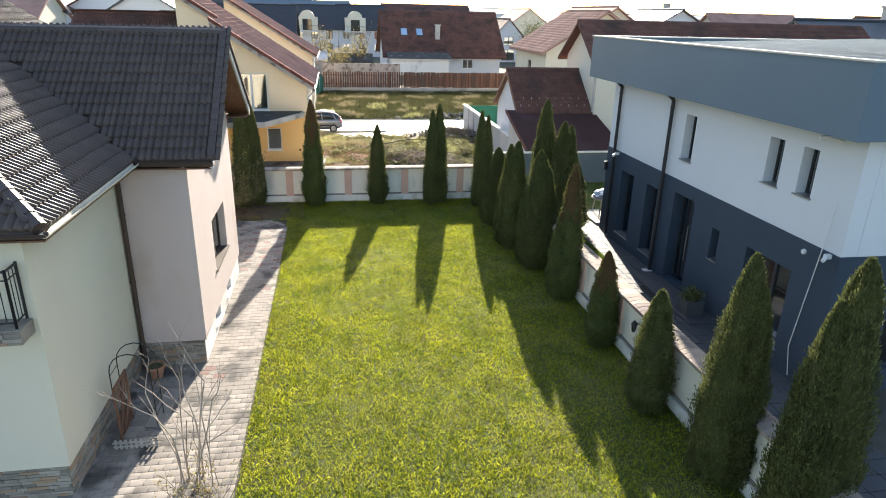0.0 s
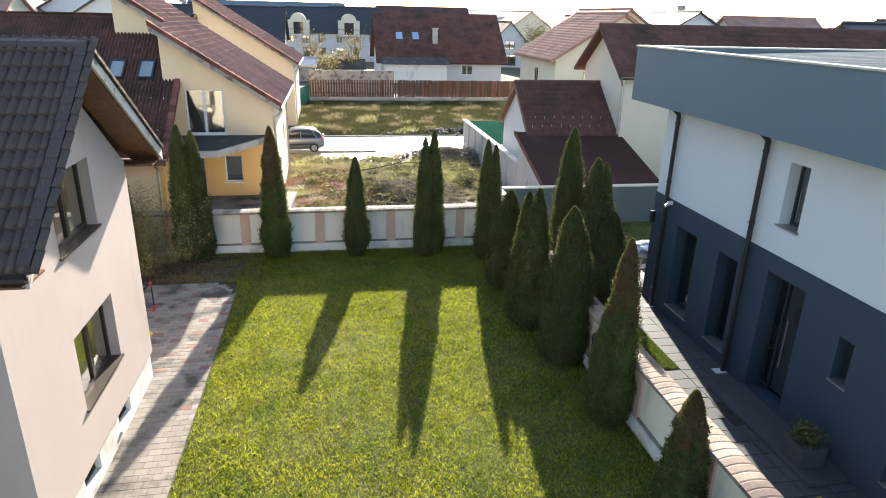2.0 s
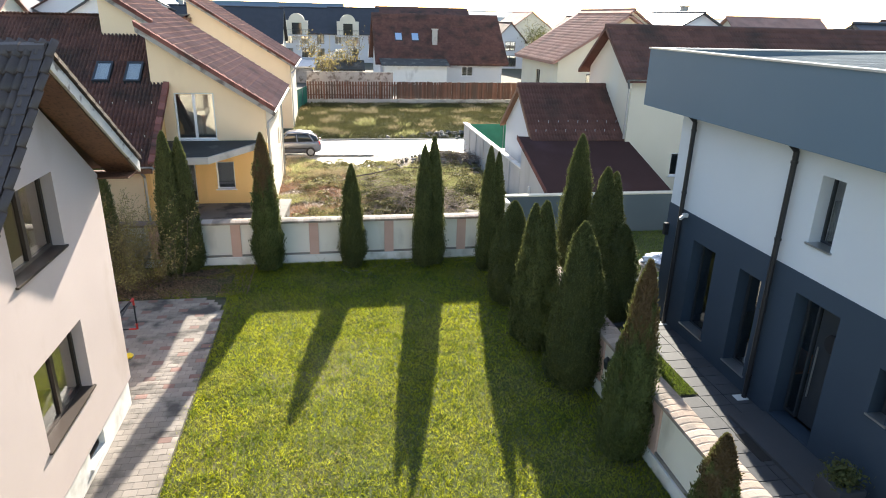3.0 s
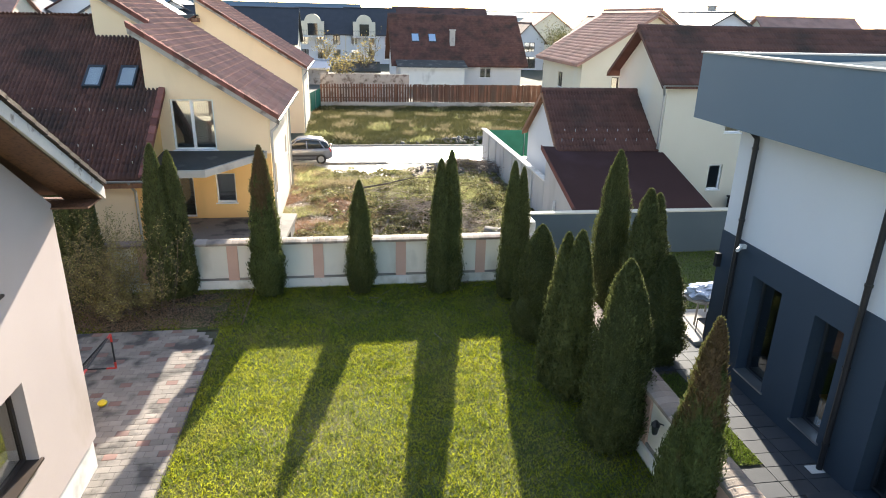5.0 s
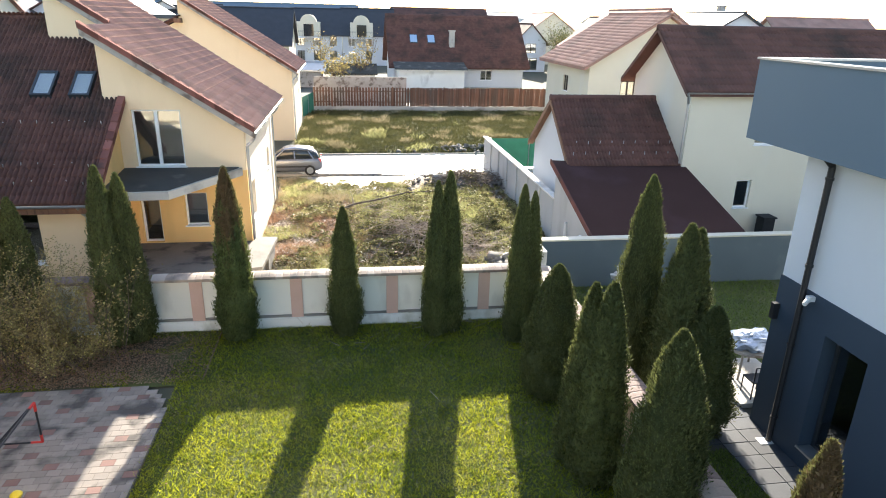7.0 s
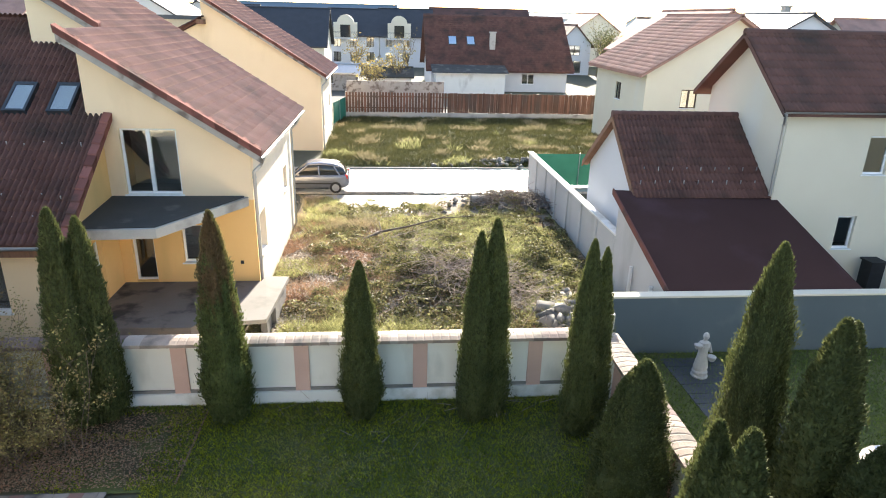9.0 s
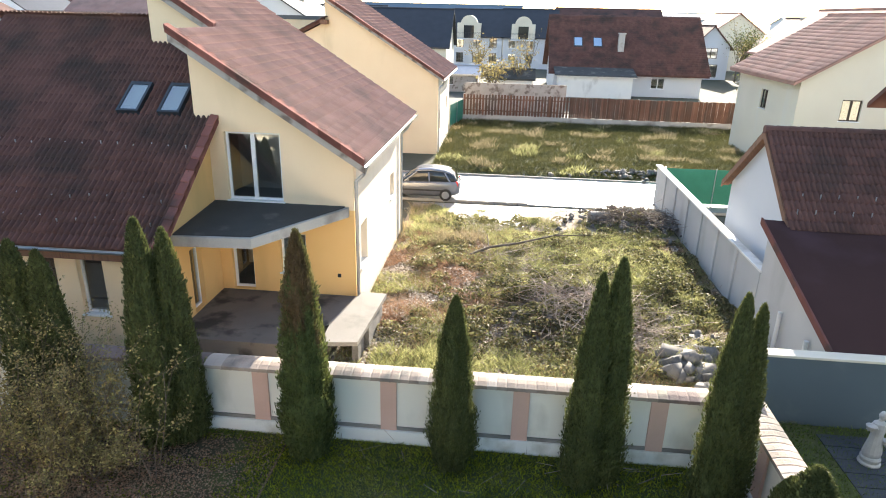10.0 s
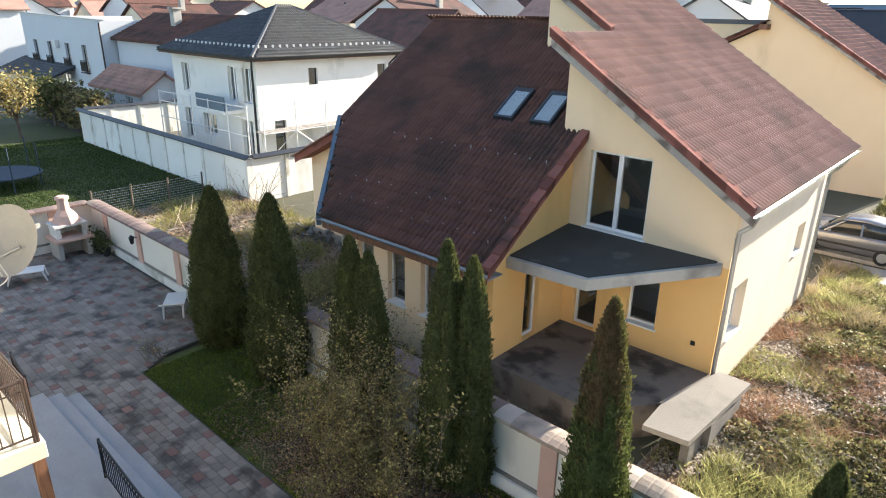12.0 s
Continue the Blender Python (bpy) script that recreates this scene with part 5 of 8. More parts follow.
# --- white annexe and cream house behind the slate wall ---
def annexe():
    h = thing("outbuilding", "white outbuilding with maroon tiles and a felt lean-to roof", "outbuilding", (12, 38, 0))
    b = bmesh.new()
    wall(b, facing(10.95, 42.5, 0, -1), 0, 5.4, -0.1, [(0, 3.3), (2.7, 5.38), (5.4, 3.3)], 0.25)
    part("gable_wall", b, M_WHITE, h)
    b = bmesh.new()
    wall(b, facing(11.2, 37.1, 1, 0), 0, 4.2, -0.1, 3.3, 0.2)
    wall(b, facing(15.3, 42.5, -1, 0), 0, 4.1, -0.1, 3.3, 0.2)
    part("side_wall", b, M_WHITE, h)
    b = bmesh.new()
    wall(b, facing(10.3, 37.1, 0, -1), 0, 4.7, -0.1, [(0, 3.22), (4.7, 1.85)], 0.22)
    wall(b, facing(10.52, 32.4, 1, 0), 0, 5.1, -0.1, 1.75, 0.2)
    wall(b, facing(15.5, 32.4, 0, 1), 0, 4.3, -0.1, [(0, 1.8), (4.3, 3.1)], 0.22)
    part("lean_to_wall", b, M_GREYWALL, h, "pale grey rendered lean-to wall")
    mats = (M_TILE_RED, M_TILE_RED_REST)
    near, far = (10.2, 36.85, 3.27, 0, 0.78), (10.2, 42.75, 3.27, 0, -0.78)
    r = roof_slope(h, near, [(10.72, 36.85), (15.5, 36.85), (15.5, 39.8), (10.72, 39.8)], mats, (12, 36, 3), 200, name="tiled_roof")
    roof_slope(h, far, [(10.72, 42.75), (15.5, 42.75), (15.5, 39.8), (10.72, 39.8)], mats, (12, 36, 3), 0, name="rear_roof")
    ridge_caps(r, (10.67, 39.8, 5.6), (15.5, 39.8, 5.6), M_TILE_RED)
    for y in (36.8, 42.8):
        b = bmesh.new()
        slab(b, [(10.68, y, 3.25), (10.68, 39.8, 5.56), (10.68, 39.8, 5.32), (10.68, y, 3.01)], (0.05, 0, 0))
        part("verge_board", b, M_WOOD, h)
        b = bmesh.new()
        slab(b, [(10.73, y, 3.1), (10.95, y, 3.1), (10.95, 39.8, 5.4), (10.73, 39.8, 5.4)], (0, 0, -0.03))
        part("soffit", b, M_WOOD, h)
    for i in range(18):
        x, y = 11.0 + (i % 9) * 0.5 + (0.25 if i > 8 else 0), (37.25, 37.7)[i // 9]
        b = bmesh.new()
        box(b, x, y, plane_z(near, x, y), x + 0.025, y + 0.03, plane_z(near, x, y) + 0.19)
        part("snow_hook", b, M_TIN, r)
    b = bmesh.new()
    slab(b, [(10.05, 32.2, 1.95), (15.65, 32.2, 1.93), (15.6, 36.98, 3.3), (10.1, 37.25, 3.44)], (0, 0, -0.09))
    lean = part("lean_to_roof", b, M_FELT, h, "dark red felt lean-to roof")
    b = bmesh.new()
    slab(b, [(10.02, 32.2, 2.0), (10.07, 37.25, 3.49), (10.07, 37.25, 3.3), (10.02, 32.2, 1.81)], (0.05, 0, 0))
    part("edge_flashing", b, M_VERGETILE, lean, "dark red metal edge flashing")
    for y in (33.6, 35.2):
        b = bmesh.new()
        tube(b, (10.2, y, 0.2), (10.2, y, 1.5), 0.06)
        part("vent_pipe", b, M_PLASTIC, h)
    return h


def gable_house(name, label, x0, y0, x1, y1, eave, ridge, axis, wall_mat, roof_mat, windows=(), over=0.5, group="", chimney=None, tiles=None, skylights=()):
    """A plain house with a pitched roof whose ridge runs along axis. windows: rows of (side, u, z, w, h)."""
    h = thing(name, label, "house", ((x0 + x1) / 2, (y0 + y1) / 2, 0), group)
    cx, cy = (x0 + x1) / 2, (y0 + y1) / 2
    drop = 0.15
    faces = {"s": (x0, y0, 1, 0, x1 - x0), "n": (x1, y1, -1, 0, x1 - x0), "w": (x0, y1, 0, -1, y1 - y0), "e": (x1, y0, 0, 1, y1 - y0)}
    for side, (fx, fy, ux, uy, ln) in faces.items():
        gable = side in ("we" if axis == "x" else "sn")
        holes = [(u - w / 2, u + w / 2, z, z + hh) for s, u, z, w, hh in windows if s == side]
        b = bmesh.new()
        m = facing(fx, fy, ux, uy)
        cut = 0.25 if side in "we" else 0
        wall(b, m, cut, ln - cut, -0.3, [(cut, eave), (ln / 2, ridge - drop), (ln - cut, eave)] if gable else eave, 0.25, holes)
        part("wall", b, wall_mat, h)
        for w in holes:
            window(h, m, *w, 0.1, M_FRAME_WHITE if hash_free(x0 + y0) else M_FRAME_BROWN, (0.5,) if w[1] - w[0] > 0.9 else (), 0.07, M_FRAME_WHITE)
    if axis == "x":
        s = (ridge - eave) / (cy - y0)
        planes = (((x0, y0 - over, eave - s * over, 0, s), [(x0 - over, y0 - over), (x1 + over, y0 - over), (x1 + over, cy), (x0 - over, cy)]),
                  ((x0, y1 + over, eave - s * over, 0, -s), [(x0 - over, y1 + over), (x1 + over, y1 + over), (x1 + over, cy), (x0 - over, cy)]))
        ends = ((x0 - over, cy, ridge), (x1 + over, cy, ridge))
    else:
        s = (ridge - eave) / (cx - x0)
        planes = (((x0 - over, y0, eave - s * over, s, 0), [(x0 - over, y0 - over), (x0 - over, y1 + over), (cx, y1 + over), (cx, y0 - over)]),
                  ((x1 + over, y0, eave - s * over, -s, 0), [(x1 + over, y0 - over), (x1 + over, y1 + over), (cx, y1 + over), (cx, y0 - over)]))
        ends = ((cx, y0 - over, ridge), (cx, y1 + over, ridge))
    for i, (p, poly) in enumerate(planes):
        deck = roof_slope(h, p, poly, (roof_mat, roof_mat), (0, 0, 0), 0, 0.33 if tiles else 0.6, 0.4 if tiles else 0.5, 0.18, tiles=bool(tiles) and (i == 0 or axis == "y"), amp=0.035)
        for sx, sy in skylights if i == 0 else ():
            b = bmesh.new()
            z = plane_z(p, sx, sy)
            slab(b, [(sx, sy, z + 0.05), (sx + 1.1, sy, z + 0.05), (sx + 1.1, sy + 1.3, plane_z(p, sx, sy + 1.3) + 0.05), (sx, sy + 1.3, plane_z(p, sx, sy + 1.3) + 0.05)], (0, 0, 0.1))
            sk = part("skylight", b, M_FRAME_GREY, deck, "roof window")
            b = bmesh.new()
            slab(b, [(sx + 0.09, sy + 0.09, plane_z(p, sx, sy + 0.09) + 0.155), (sx + 1.01, sy + 0.09, plane_z(p, sx, sy + 0.09) + 0.155), (sx + 1.01, sy + 1.21, plane_z(p, sx, sy + 1.21) + 0.155), (sx + 0.09, sy + 1.21, plane_z(p, sx, sy + 1.21) + 0.155)], (0, 0, 0.02))
            part("pane", b, M_SKYPANE, sk, "pane coloured like the reflected sky")
    b = bmesh.new()
    tube(b, ends[0], ends[1], 0.13, None, 8)
    part("ridge", b, roof_mat, h)
    if chimney:
        cx0, cy0, zt = chimney
        b = bmesh.new()
        box(b, cx0 - 0.35, cy0 - 0.35, eave, cx0 + 0.35, cy0 + 0.35, zt)
        box(b, cx0 - 0.45, cy0 - 0.45, zt - 0.15, cx0 + 0.45, cy0 + 0.45, zt)
        part("chimney", b, M_CONCRETE, h)
    return h


def hash_free(v):
    return int(abs(v) * 7) % 3 != 0


annexe()
cream = gable_house("house", "cream rendered house with brown tiled gable roof", 15.4, 36.75, 34, 42.0, 6.6, 8.5, "x", M_CREAM, M_TILE_RED_REST, [("s", 2.88, 1.47, 0.66, 1.18), ("s", 3.4, 4.1, 0.8, 1.3), ("s", 8, 4, 0.8, 1.2)], 0.5, tiles=True)
gutter(cream, (34, 36.22, 6.22), (14.9, 36.22, 6.22), M_TIN)
pipe(cream, [(14.95, 36.2, 6.15), (15.25, 36.66, 5.75), (15.25, 36.66, 3.4)], 0.05, M_TIN)

# --- houses of the neighbourhood ---
W = [("s", 2.2, 1.0, 1.2, 1.3), ("s", 5.5, 1.0, 1.2, 1.3), ("s", 2.2, 3.8, 1.2, 1.3), ("s", 5.5, 3.8, 1.2, 1.3)]
gable_house("house", "long low house with broad brown roof", 8.2, 100.5, 25.8, 115.5, 3.1, 9.0, "x", M_WHITE, M_TILE_RED_REST, [("s", 12.5, 0.9, 1.6, 1.3)], 0.7, chimney=(16.3, 103.2, 7.2), tiles=True, skylights=((10.6, 103.4), (13.0, 103.4)))
gable_house("house", "small white gabled house with a brown roof", 31.8, 129, 37.5, 138, 5.2, 8.2, "y", M_WHITE, M_TILE_RED_REST, [("s", 2.9, 3.2, 2.0, 1.6), ("s", 2.9, 0.3, 2.6, 2.0)], 0.5)
gable_house("house", "white and brown house with clay tile roof", 19.2, 58, 30, 68, 6.0, 9.3, "y", M_CREAM, M_TILE_TERRA_REST, [("w", 5, 3.5, 1.1, 1.2), ("s", 3, 3.5, 1.1, 1.2)], 0.6, tiles=True)
gable_house("house", "house with pale weathered clay tiles", 27, 74, 38, 88, 6.4, 10.0, "y", M_CREAM, M_TILE_TERRA_REST, W, 0.6)
gable_house("house", "dark gabled house with a brick chimney", 41, 118, 52, 132, 4.4, 9.6, "y", M_WHITE, M_TILE_RED_REST, W, 0.6, chimney=(45, 122, 9.6))
gable_house("house", "pale gabled house among trees", 38, 150, 52, 165, 5.4, 10.4, "y", M_CREAM, M_TILE_TERRA_REST, W, 0.6)
gable_house("house", "white terraced house with dark mansard roof", -8, 140, 1.2, 152, 5.6, 10.0, "x", M_WHITE, M_TILE_BLACK, [("s", u, z, 1.3, 1.7) for u in (1.6, 4.6, 7.6) for z in (0.8, 3.4)], 0.4, "terraced row")
gable_house("house", "white terraced house with arched dormer", 1.4, 140, 11, 152, 5.6, 10.2, "x", M_WHITE, M_TILE_BLACK, [("s", u, z, 1.3, 1.7) for u in (1.6, 4.8, 8.0) for z in (0.8, 3.4)], 0.4, "terraced row")
gable_house("house", "terraced house with dark roof", 11.2, 142, 30, 156, 6.0, 10.6, "x", M_WHITE, M_TILE_RED_REST, [("s", u, 3.4, 1.3, 1.5) for u in (2, 6, 10, 14)], 0.4, "terraced row")
gable_house("house", "dark roofed house beyond the yellow twins", -26, 110, -6, 122, 5.0, 9.6, "x", M_CREAM, M_TILE_BLACK, [("s", u, 2.4, 1.2, 1.4) for u in (3, 8, 13, 18)], 0.5)
gable_house("house", "blue roofed long building", -45, 185, 5, 200, 7.5, 11.5, "x", M_CREAM, M_SLATE, [("s", u, 4.0, 1.4, 1.6) for u in range(4, 48, 6)], 0.4)
gable_house("apartment_block", "pale long apartment block on the horizon", 8, 230, 70, 245, 9.4, 11.2, "x", M_WHITE, M_GREYWALL, [("s", u, z, 1.6, 1.5) for u in range(4, 60, 6) for z in (3.5, 6.5)], 0.3)
gable_house("apartment_block", "pale apartment block on the horizon", 80, 215, 150, 230, 8.6, 10.4, "x", M_WHITE, M_GREYWALL, [("s", u, z, 1.6, 1.5) for u in range(4, 68, 6) for z in (3.2, 6.0)], 0.3)
rng = random.Random(21)
ROOFS = (M_TILE_RED_REST, M_TILE_BLACK, M_TILE_TERRA_REST, M_TILE_RED_REST)
for i, (x, y, w, d, ax) in enumerate(((56, 60, 12, 11, "x"), (44, 80, 12, 12, "y"), (60, 84, 13, 11, "x"), (76, 72, 12, 12, "y"), (58, 108, 13, 12, "x"), (78, 112, 12, 12, "y"), (66, 140, 14, 12, "x"), (95, 95, 14, 13, "x"), (88, 150, 14, 12, "y"),
                                      (-22, 86, 12, 11, "y"), (-42, 90, 12, 12, "x"), (-40, 124, 13, 12, "y"), (-62, 104, 12, 12, "x"), (-30, 150, 14, 12, "x"), (-60, 150, 14, 12, "y"), (-84, 120, 13, 12, "x"), (-52, 72, 12, 11, "x"), (-72, 84, 12, 12, "y"),
                                      (-92, 92, 13, 12, "x"), (-100, 66, 12, 12, "y"), (-112, 84, 13, 12, "x"), (-120, 50, 12, 12, "x"), (-130, 70, 13, 12, "y"), (-140, 100, 14, 12, "x"), (-104, 130, 14, 12, "y"), (42, 40, 14, 12, "x"), (60, 44, 12, 12, "y"))):
    e = rng.uniform(4.6, 6.2) if y < 75 else rng.uniform(5.6, 7.2)
    gable_house("house", ("house with maroon tiled roof", "house with dark slate-coloured roof", "house with clay tiled roof", "white house with brown roof")[i % 4] + " in the neighbourhood", x - w / 2, y, x + w / 2, y + d, e, e + rng.uniform(2.8, 4.0), ax,
                (M_WHITE, M_CREAM, M_CREAM, M_WHITE)[(i * 3) % 4], ROOFS[i % 4], [(s, u, z, 1.2, 1.3) for s in "sw" for u in (2.5, 6.0, 9.2) for z in (1.0, 3.3)], 0.5, chimney=(x + 1.5, y + d / 2 + 1, e + 4.2) if i % 2 else None)


# ---- thujas ----
def crown_arrays(h, r, seed, leaders, count, leaf):
    """A columnar crown: many small upright sprays in lumps and hollows round a dark core."""
    g = np.random.default_rng(seed)
    vs, fs, base = [], [], 0
    for dx, dy, hh, rr in leaders:
        waves = g.normal(size=(9, 3))
        waves *= (2 * np.pi / g.uniform(0.22, 0.75, 9) / np.linalg.norm(waves, axis=1))[:, None]
        phase = g.uniform(0, 6.28, 9)

        def outline(f, a):
            shape = np.minimum(1.0, 0.74 + 1.6 * f) * np.power(np.clip(1 - f ** 1.8, 0, 1), 0.66)
            p = np.column_stack([rr * np.cos(a), rr * np.sin(a), f * hh * 0.7])
            lump = np.sin(p @ waves.T + phase).sum(1) * 0.042 + 0.035 * np.sin(13 * a + 5 * f + seed)
            return rr * (shape + 0.015) * (1 + lump)

        n = int(count * (hh / h))
        f = g.uniform(0, 1, n) ** 1.15
        a = g.uniform(0, 2 * np.pi, n)
        rad = outline(f, a) * np.where(g.uniform(0, 1, n) < 0.07, g.uniform(1.02, 1.2, n), g.uniform(0.84, 1.06, n))
        p = np.column_stack([dx + rad * np.cos(a), dy + rad * np.sin(a), 0.06 + f * hh])
        out = np.column_stack([np.cos(a), np.sin(a), np.zeros(n)])
        d = out * g.uniform(0.05, 0.8, n)[:, None] + np.column_stack([g.normal(0, 0.28, n), g.normal(0, 0.28, n), g.uniform(0.5, 1.1, n)])
        d /= np.linalg.norm(d, axis=1)[:, None]
        e = np.cross(d, out + g.normal(0, 0.6, (n, 3)))
        e /= np.linalg.norm(e, axis=1)[:, None] + 1e-9
        s = (leaf * g.uniform(0.55, 1.45, n))[:, None]
        v = np.stack([p - d * s * 0.4, p + e * s * 0.22, p + d * s * 0.7, p - e * s * 0.22], 1).reshape(-1, 3)
        vs.append(v)
        fs.append(np.arange(4 * n).reshape(-1, 4) + base)
        base += 4 * n
        k, rings = 24, 36
        cf, ca = (q.ravel() for q in np.meshgrid(np.linspace(0.0, 0.97, rings), np.arange(k) * 2 * np.pi / k, indexing="ij"))
        cr = outline(cf, ca) * 0.84
        vs.append(np.column_stack([dx + cr * np.cos(ca), dy + cr * np.sin(ca), 0.08 + cf * hh]))
        i = np.arange(rings * k).reshape(rings, k)
        fs.append(np.stack([i[:-1], np.roll(i[:-1], -1, 1), np.roll(i[1:], -1, 1), i[1:]], -1).reshape(-1, 4) + base)
        base += rings * k
    return np.concatenate(vs), np.concatenate(fs)


def thuja(label, h, r, seed, leaders, mat, count=21000, leaf=0.062):
    t = thing("thuja", label, "conifer", (0, 0, 0), "row of thujas")
    b = bmesh.new()
    tube(b, (0, 0, -0.15), (0, 0, h * 0.5), 0.06, 0.03, 8)
    part("trunk", b, M_BARK, t)
    v, f = crown_arrays(h, r, seed, leaders, count, leaf)
    hang("crown", np_mesh("crown", v, f), mat, t)
    return t


GREEN, TWIN, BROWNED = "columnar dark green thuja on the lawn's edge", "twin-tipped dark green thuja beside the wall", "columnar thuja with browned dry tip"
KINDS = {
    "slim": thuja(GREEN, 4.0, 0.62, 1, [(0, 0, 4.0, 0.62)], M_THUJA, 22000),
    "broad": thuja(GREEN, 4.0, 0.85, 2, [(0, 0, 4.0, 0.72), (0.3, -0.14, 3.5, 0.55)], M_THUJA, 26000, 0.056),
    "twin": thuja(TWIN, 4.0, 0.7, 3, [(-0.2, 0, 4.0, 0.5), (0.25, 0.05, 3.8, 0.46)], M_THUJA, 17000),
    "dry": thuja(BROWNED, 4.0, 0.65, 4, [(0, 0, 4.0, 0.52), (0.16, 0.12, 2.9, 0.52)], M_THUJA_DRY, 17000),
}
PLACES = [("twin", -4.0, 29.95, 4.9, 1.02, 20), ("dry", -1.05, 29.85, 4.85, 1.0, 60), ("slim", 1.95, 29.85, 3.75, 0.74, 10), ("twin", 4.72, 29.7, 4.7, 0.88, 200), ("twin", 6.9, 29.0, 4.5, 0.78, 15),
          ("broad", 6.9, 26.2, 3.35, 0.95, 140), ("twin", 6.8, 23.3, 4.2, 1.08, 100), ("broad", 7.1, 21.1, 4.25, 0.95, 40), ("dry", 7.25, 18.2, 4.4, 0.88, 120), ("dry", 7.2, 15.1, 2.75, 0.85, 10),
          ("twin", 7.2, 12.1, 3.0, 0.98, 50), ("broad", 7.35, 9.5, 4.75, 0.8, 330), ("broad", 7.7, 7.5, 5.4, 0.9, 200), ("broad", 7.4, 4.6, 5.0, 1.0, 90),
          ("broad", 8.95, 26.3, 5.05, 0.82, 70), ("twin", 9.55, 25.2, 4.3, 1.15, 30), ("slim", 9.55, 24.0, 2.9, 1.0, 0),
          ("twin", -6.7, 29.95, 4.3, 1.1, 0), ("slim", -9.6, 29.85, 4.65, 1.15, 0), ("slim", -12.2, 29.8, 4.35, 1.15, 130), ("slim", -12.95, 29.85, 3.45, 0.85, 70)]
for n, (kind, x, y, h, wide, turn) in enumerate(PLACES):
    if kind in KINDS:
        src = KINDS[kind]
    m = pose(x, y, 0.3 if x > 8 else 0.0, 0, 0, turn) @ Matrix.Diagonal((wide, wide, h / 4.0, 1))
    copy_thing(src, m)
for src in KINDS.values():
    for o in (*src.children_recursive, src):
        bpy.data.objects.remove(o)


# ---- grass and weeds ----
def stuff(name, arrays, mat, label, category):
    v, f = arrays
    return tagged(hang(name, np_mesh(name, v, f), mat), label, category, "", "stuff")


def scatter(n, x0, y0, x1, y1, seed, z=0.0):
    g = np.random.default_rng(seed)
    return np.column_stack([g.uniform(x0, x1, n), g.uniform(y0, y1, n), np.full(n, z)])


def clumped(pts, scale, keep, seed):
    """Keeps the points that lie in clumps."""
    return np.array([p for p in pts if noise.noise((p[0] * scale, p[1] * scale, seed)) > keep])


lawn_pts = scatter(320000, -2.2, 7.0, 7.72, 30.42, 1, -0.01)
tuft_pts = clumped(scatter(90000, -2.2, 7.0, 7.72, 30.42, 66, -0.01), 3.2, 0.12, 5.0)
# Dark copy of the grass colour, for a garden lying in shade.
M_SHADEGRASS = material("shade_toned_grass", (0.035, 0.065, 0.016), (0.085, 0.12, 0.03), 0.9, 9, 0.7, 0, island=0.5, glow=0.3, spec=0.2)
M_TUFT = material("dark_tuft_and_shade_grass", (0.06, 0.11, 0.012), (0.19, 0.24, 0.028), 0.9, 9, 0.45, 0, island=0.6, glow=0.45, spec=0.5)
stuff("lawn_tufts", blades(tuft_pts, 0.075, 0.022, 0.9, 67), M_TUFT, "denser dark green tufts in the lawn", "grass")
straw_pts = clumped(scatter(60000, -2.2, 7.0, 7.72, 30.42, 68, 0.0), 0.7, 0.12, 9.0)
stuff("lawn_straw", blades(straw_pts, 0.045, 0.02, 1.6, 69), M_DRYGRASS, "thin straw-coloured patches in the lawn", "grass")
stuff("lawn_grass", blades(lawn_pts, 0.058, 0.018, 1.0, 2), M_GRASS, "short mown yellow-green lawn grass", "grass")
# Darker grass than the lawn's: the strip's shade is put in its colour.
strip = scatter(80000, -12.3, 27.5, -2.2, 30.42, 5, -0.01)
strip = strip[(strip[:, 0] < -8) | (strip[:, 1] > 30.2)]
stuff("shade_grass", blades(strip, 0.055, 0.018, 0.8, 6), M_TUFT, "short lawn grass with wall shade put in its colour", "grass")
stuff("bed_grass", blades(clumped(scatter(26000, -8.2, 27.55, -2.2, 30.42, 7, -0.01), 1.2, 0.0, 3), 0.05, 0.014, 0.8, 8), M_GRASS, "thin grass in the leaf-strewn bed", "grass")
g = np.random.default_rng(9)
lp = np.column_stack([np.clip(g.normal(-5.2, 1.8, 24000), -9.5, -1.6), 27.6 + 2.8 * g.beta(1.3, 1.6, 24000), g.uniform(0.0, 0.05, 24000)])
stuff("fallen_leaves", flakes(lp, 0.05, 10, 0.8), M_LEAF, "fallen brown leaves under the shrub", "leaves")
stuff("lawn_leaves", flakes(scatter(500, -2.2, 8, 7.6, 30, 12, 0.04), 0.05, 13, 0.8), M_LEAF, "a few fallen leaves on the lawn", "leaves")


def on_lot(pts, box_, lift=0.0):
    x0, y0, x1, y1, z, rough, seed = box_
    return np.array([(p[0], p[1], lot_height(p[0], p[1], x0, y0, x1, y1, z, rough, seed) + lift) for p in pts])


M_WEED = material("green_weeds", (0.24, 0.25, 0.09), (0.47, 0.45, 0.22), 0.7, 6, 0.6, 0, island=0.55, glow=0.55, spec=0.22)
M_STRAW = material("pale_straw", (0.34, 0.27, 0.15), (0.5, 0.42, 0.27), 0.8, 6, 0.8, 0, island=0.35, glow=0.3, spec=0.15)


def bare(x, y):
    """Where the lot is trodden bare beside the road."""
    return (49.6 - y) / 5 + abs(x - 2.4) / 5.2 < 0.8 + 0.42 * noise.noise((x * 0.8, y * 0.8, 3.0)) + 0.3 * noise.noise((x * 3, y * 3, 1.0))


def unbare(pts):
    return np.array([p for p in pts if not bare(p[0], p[1])])


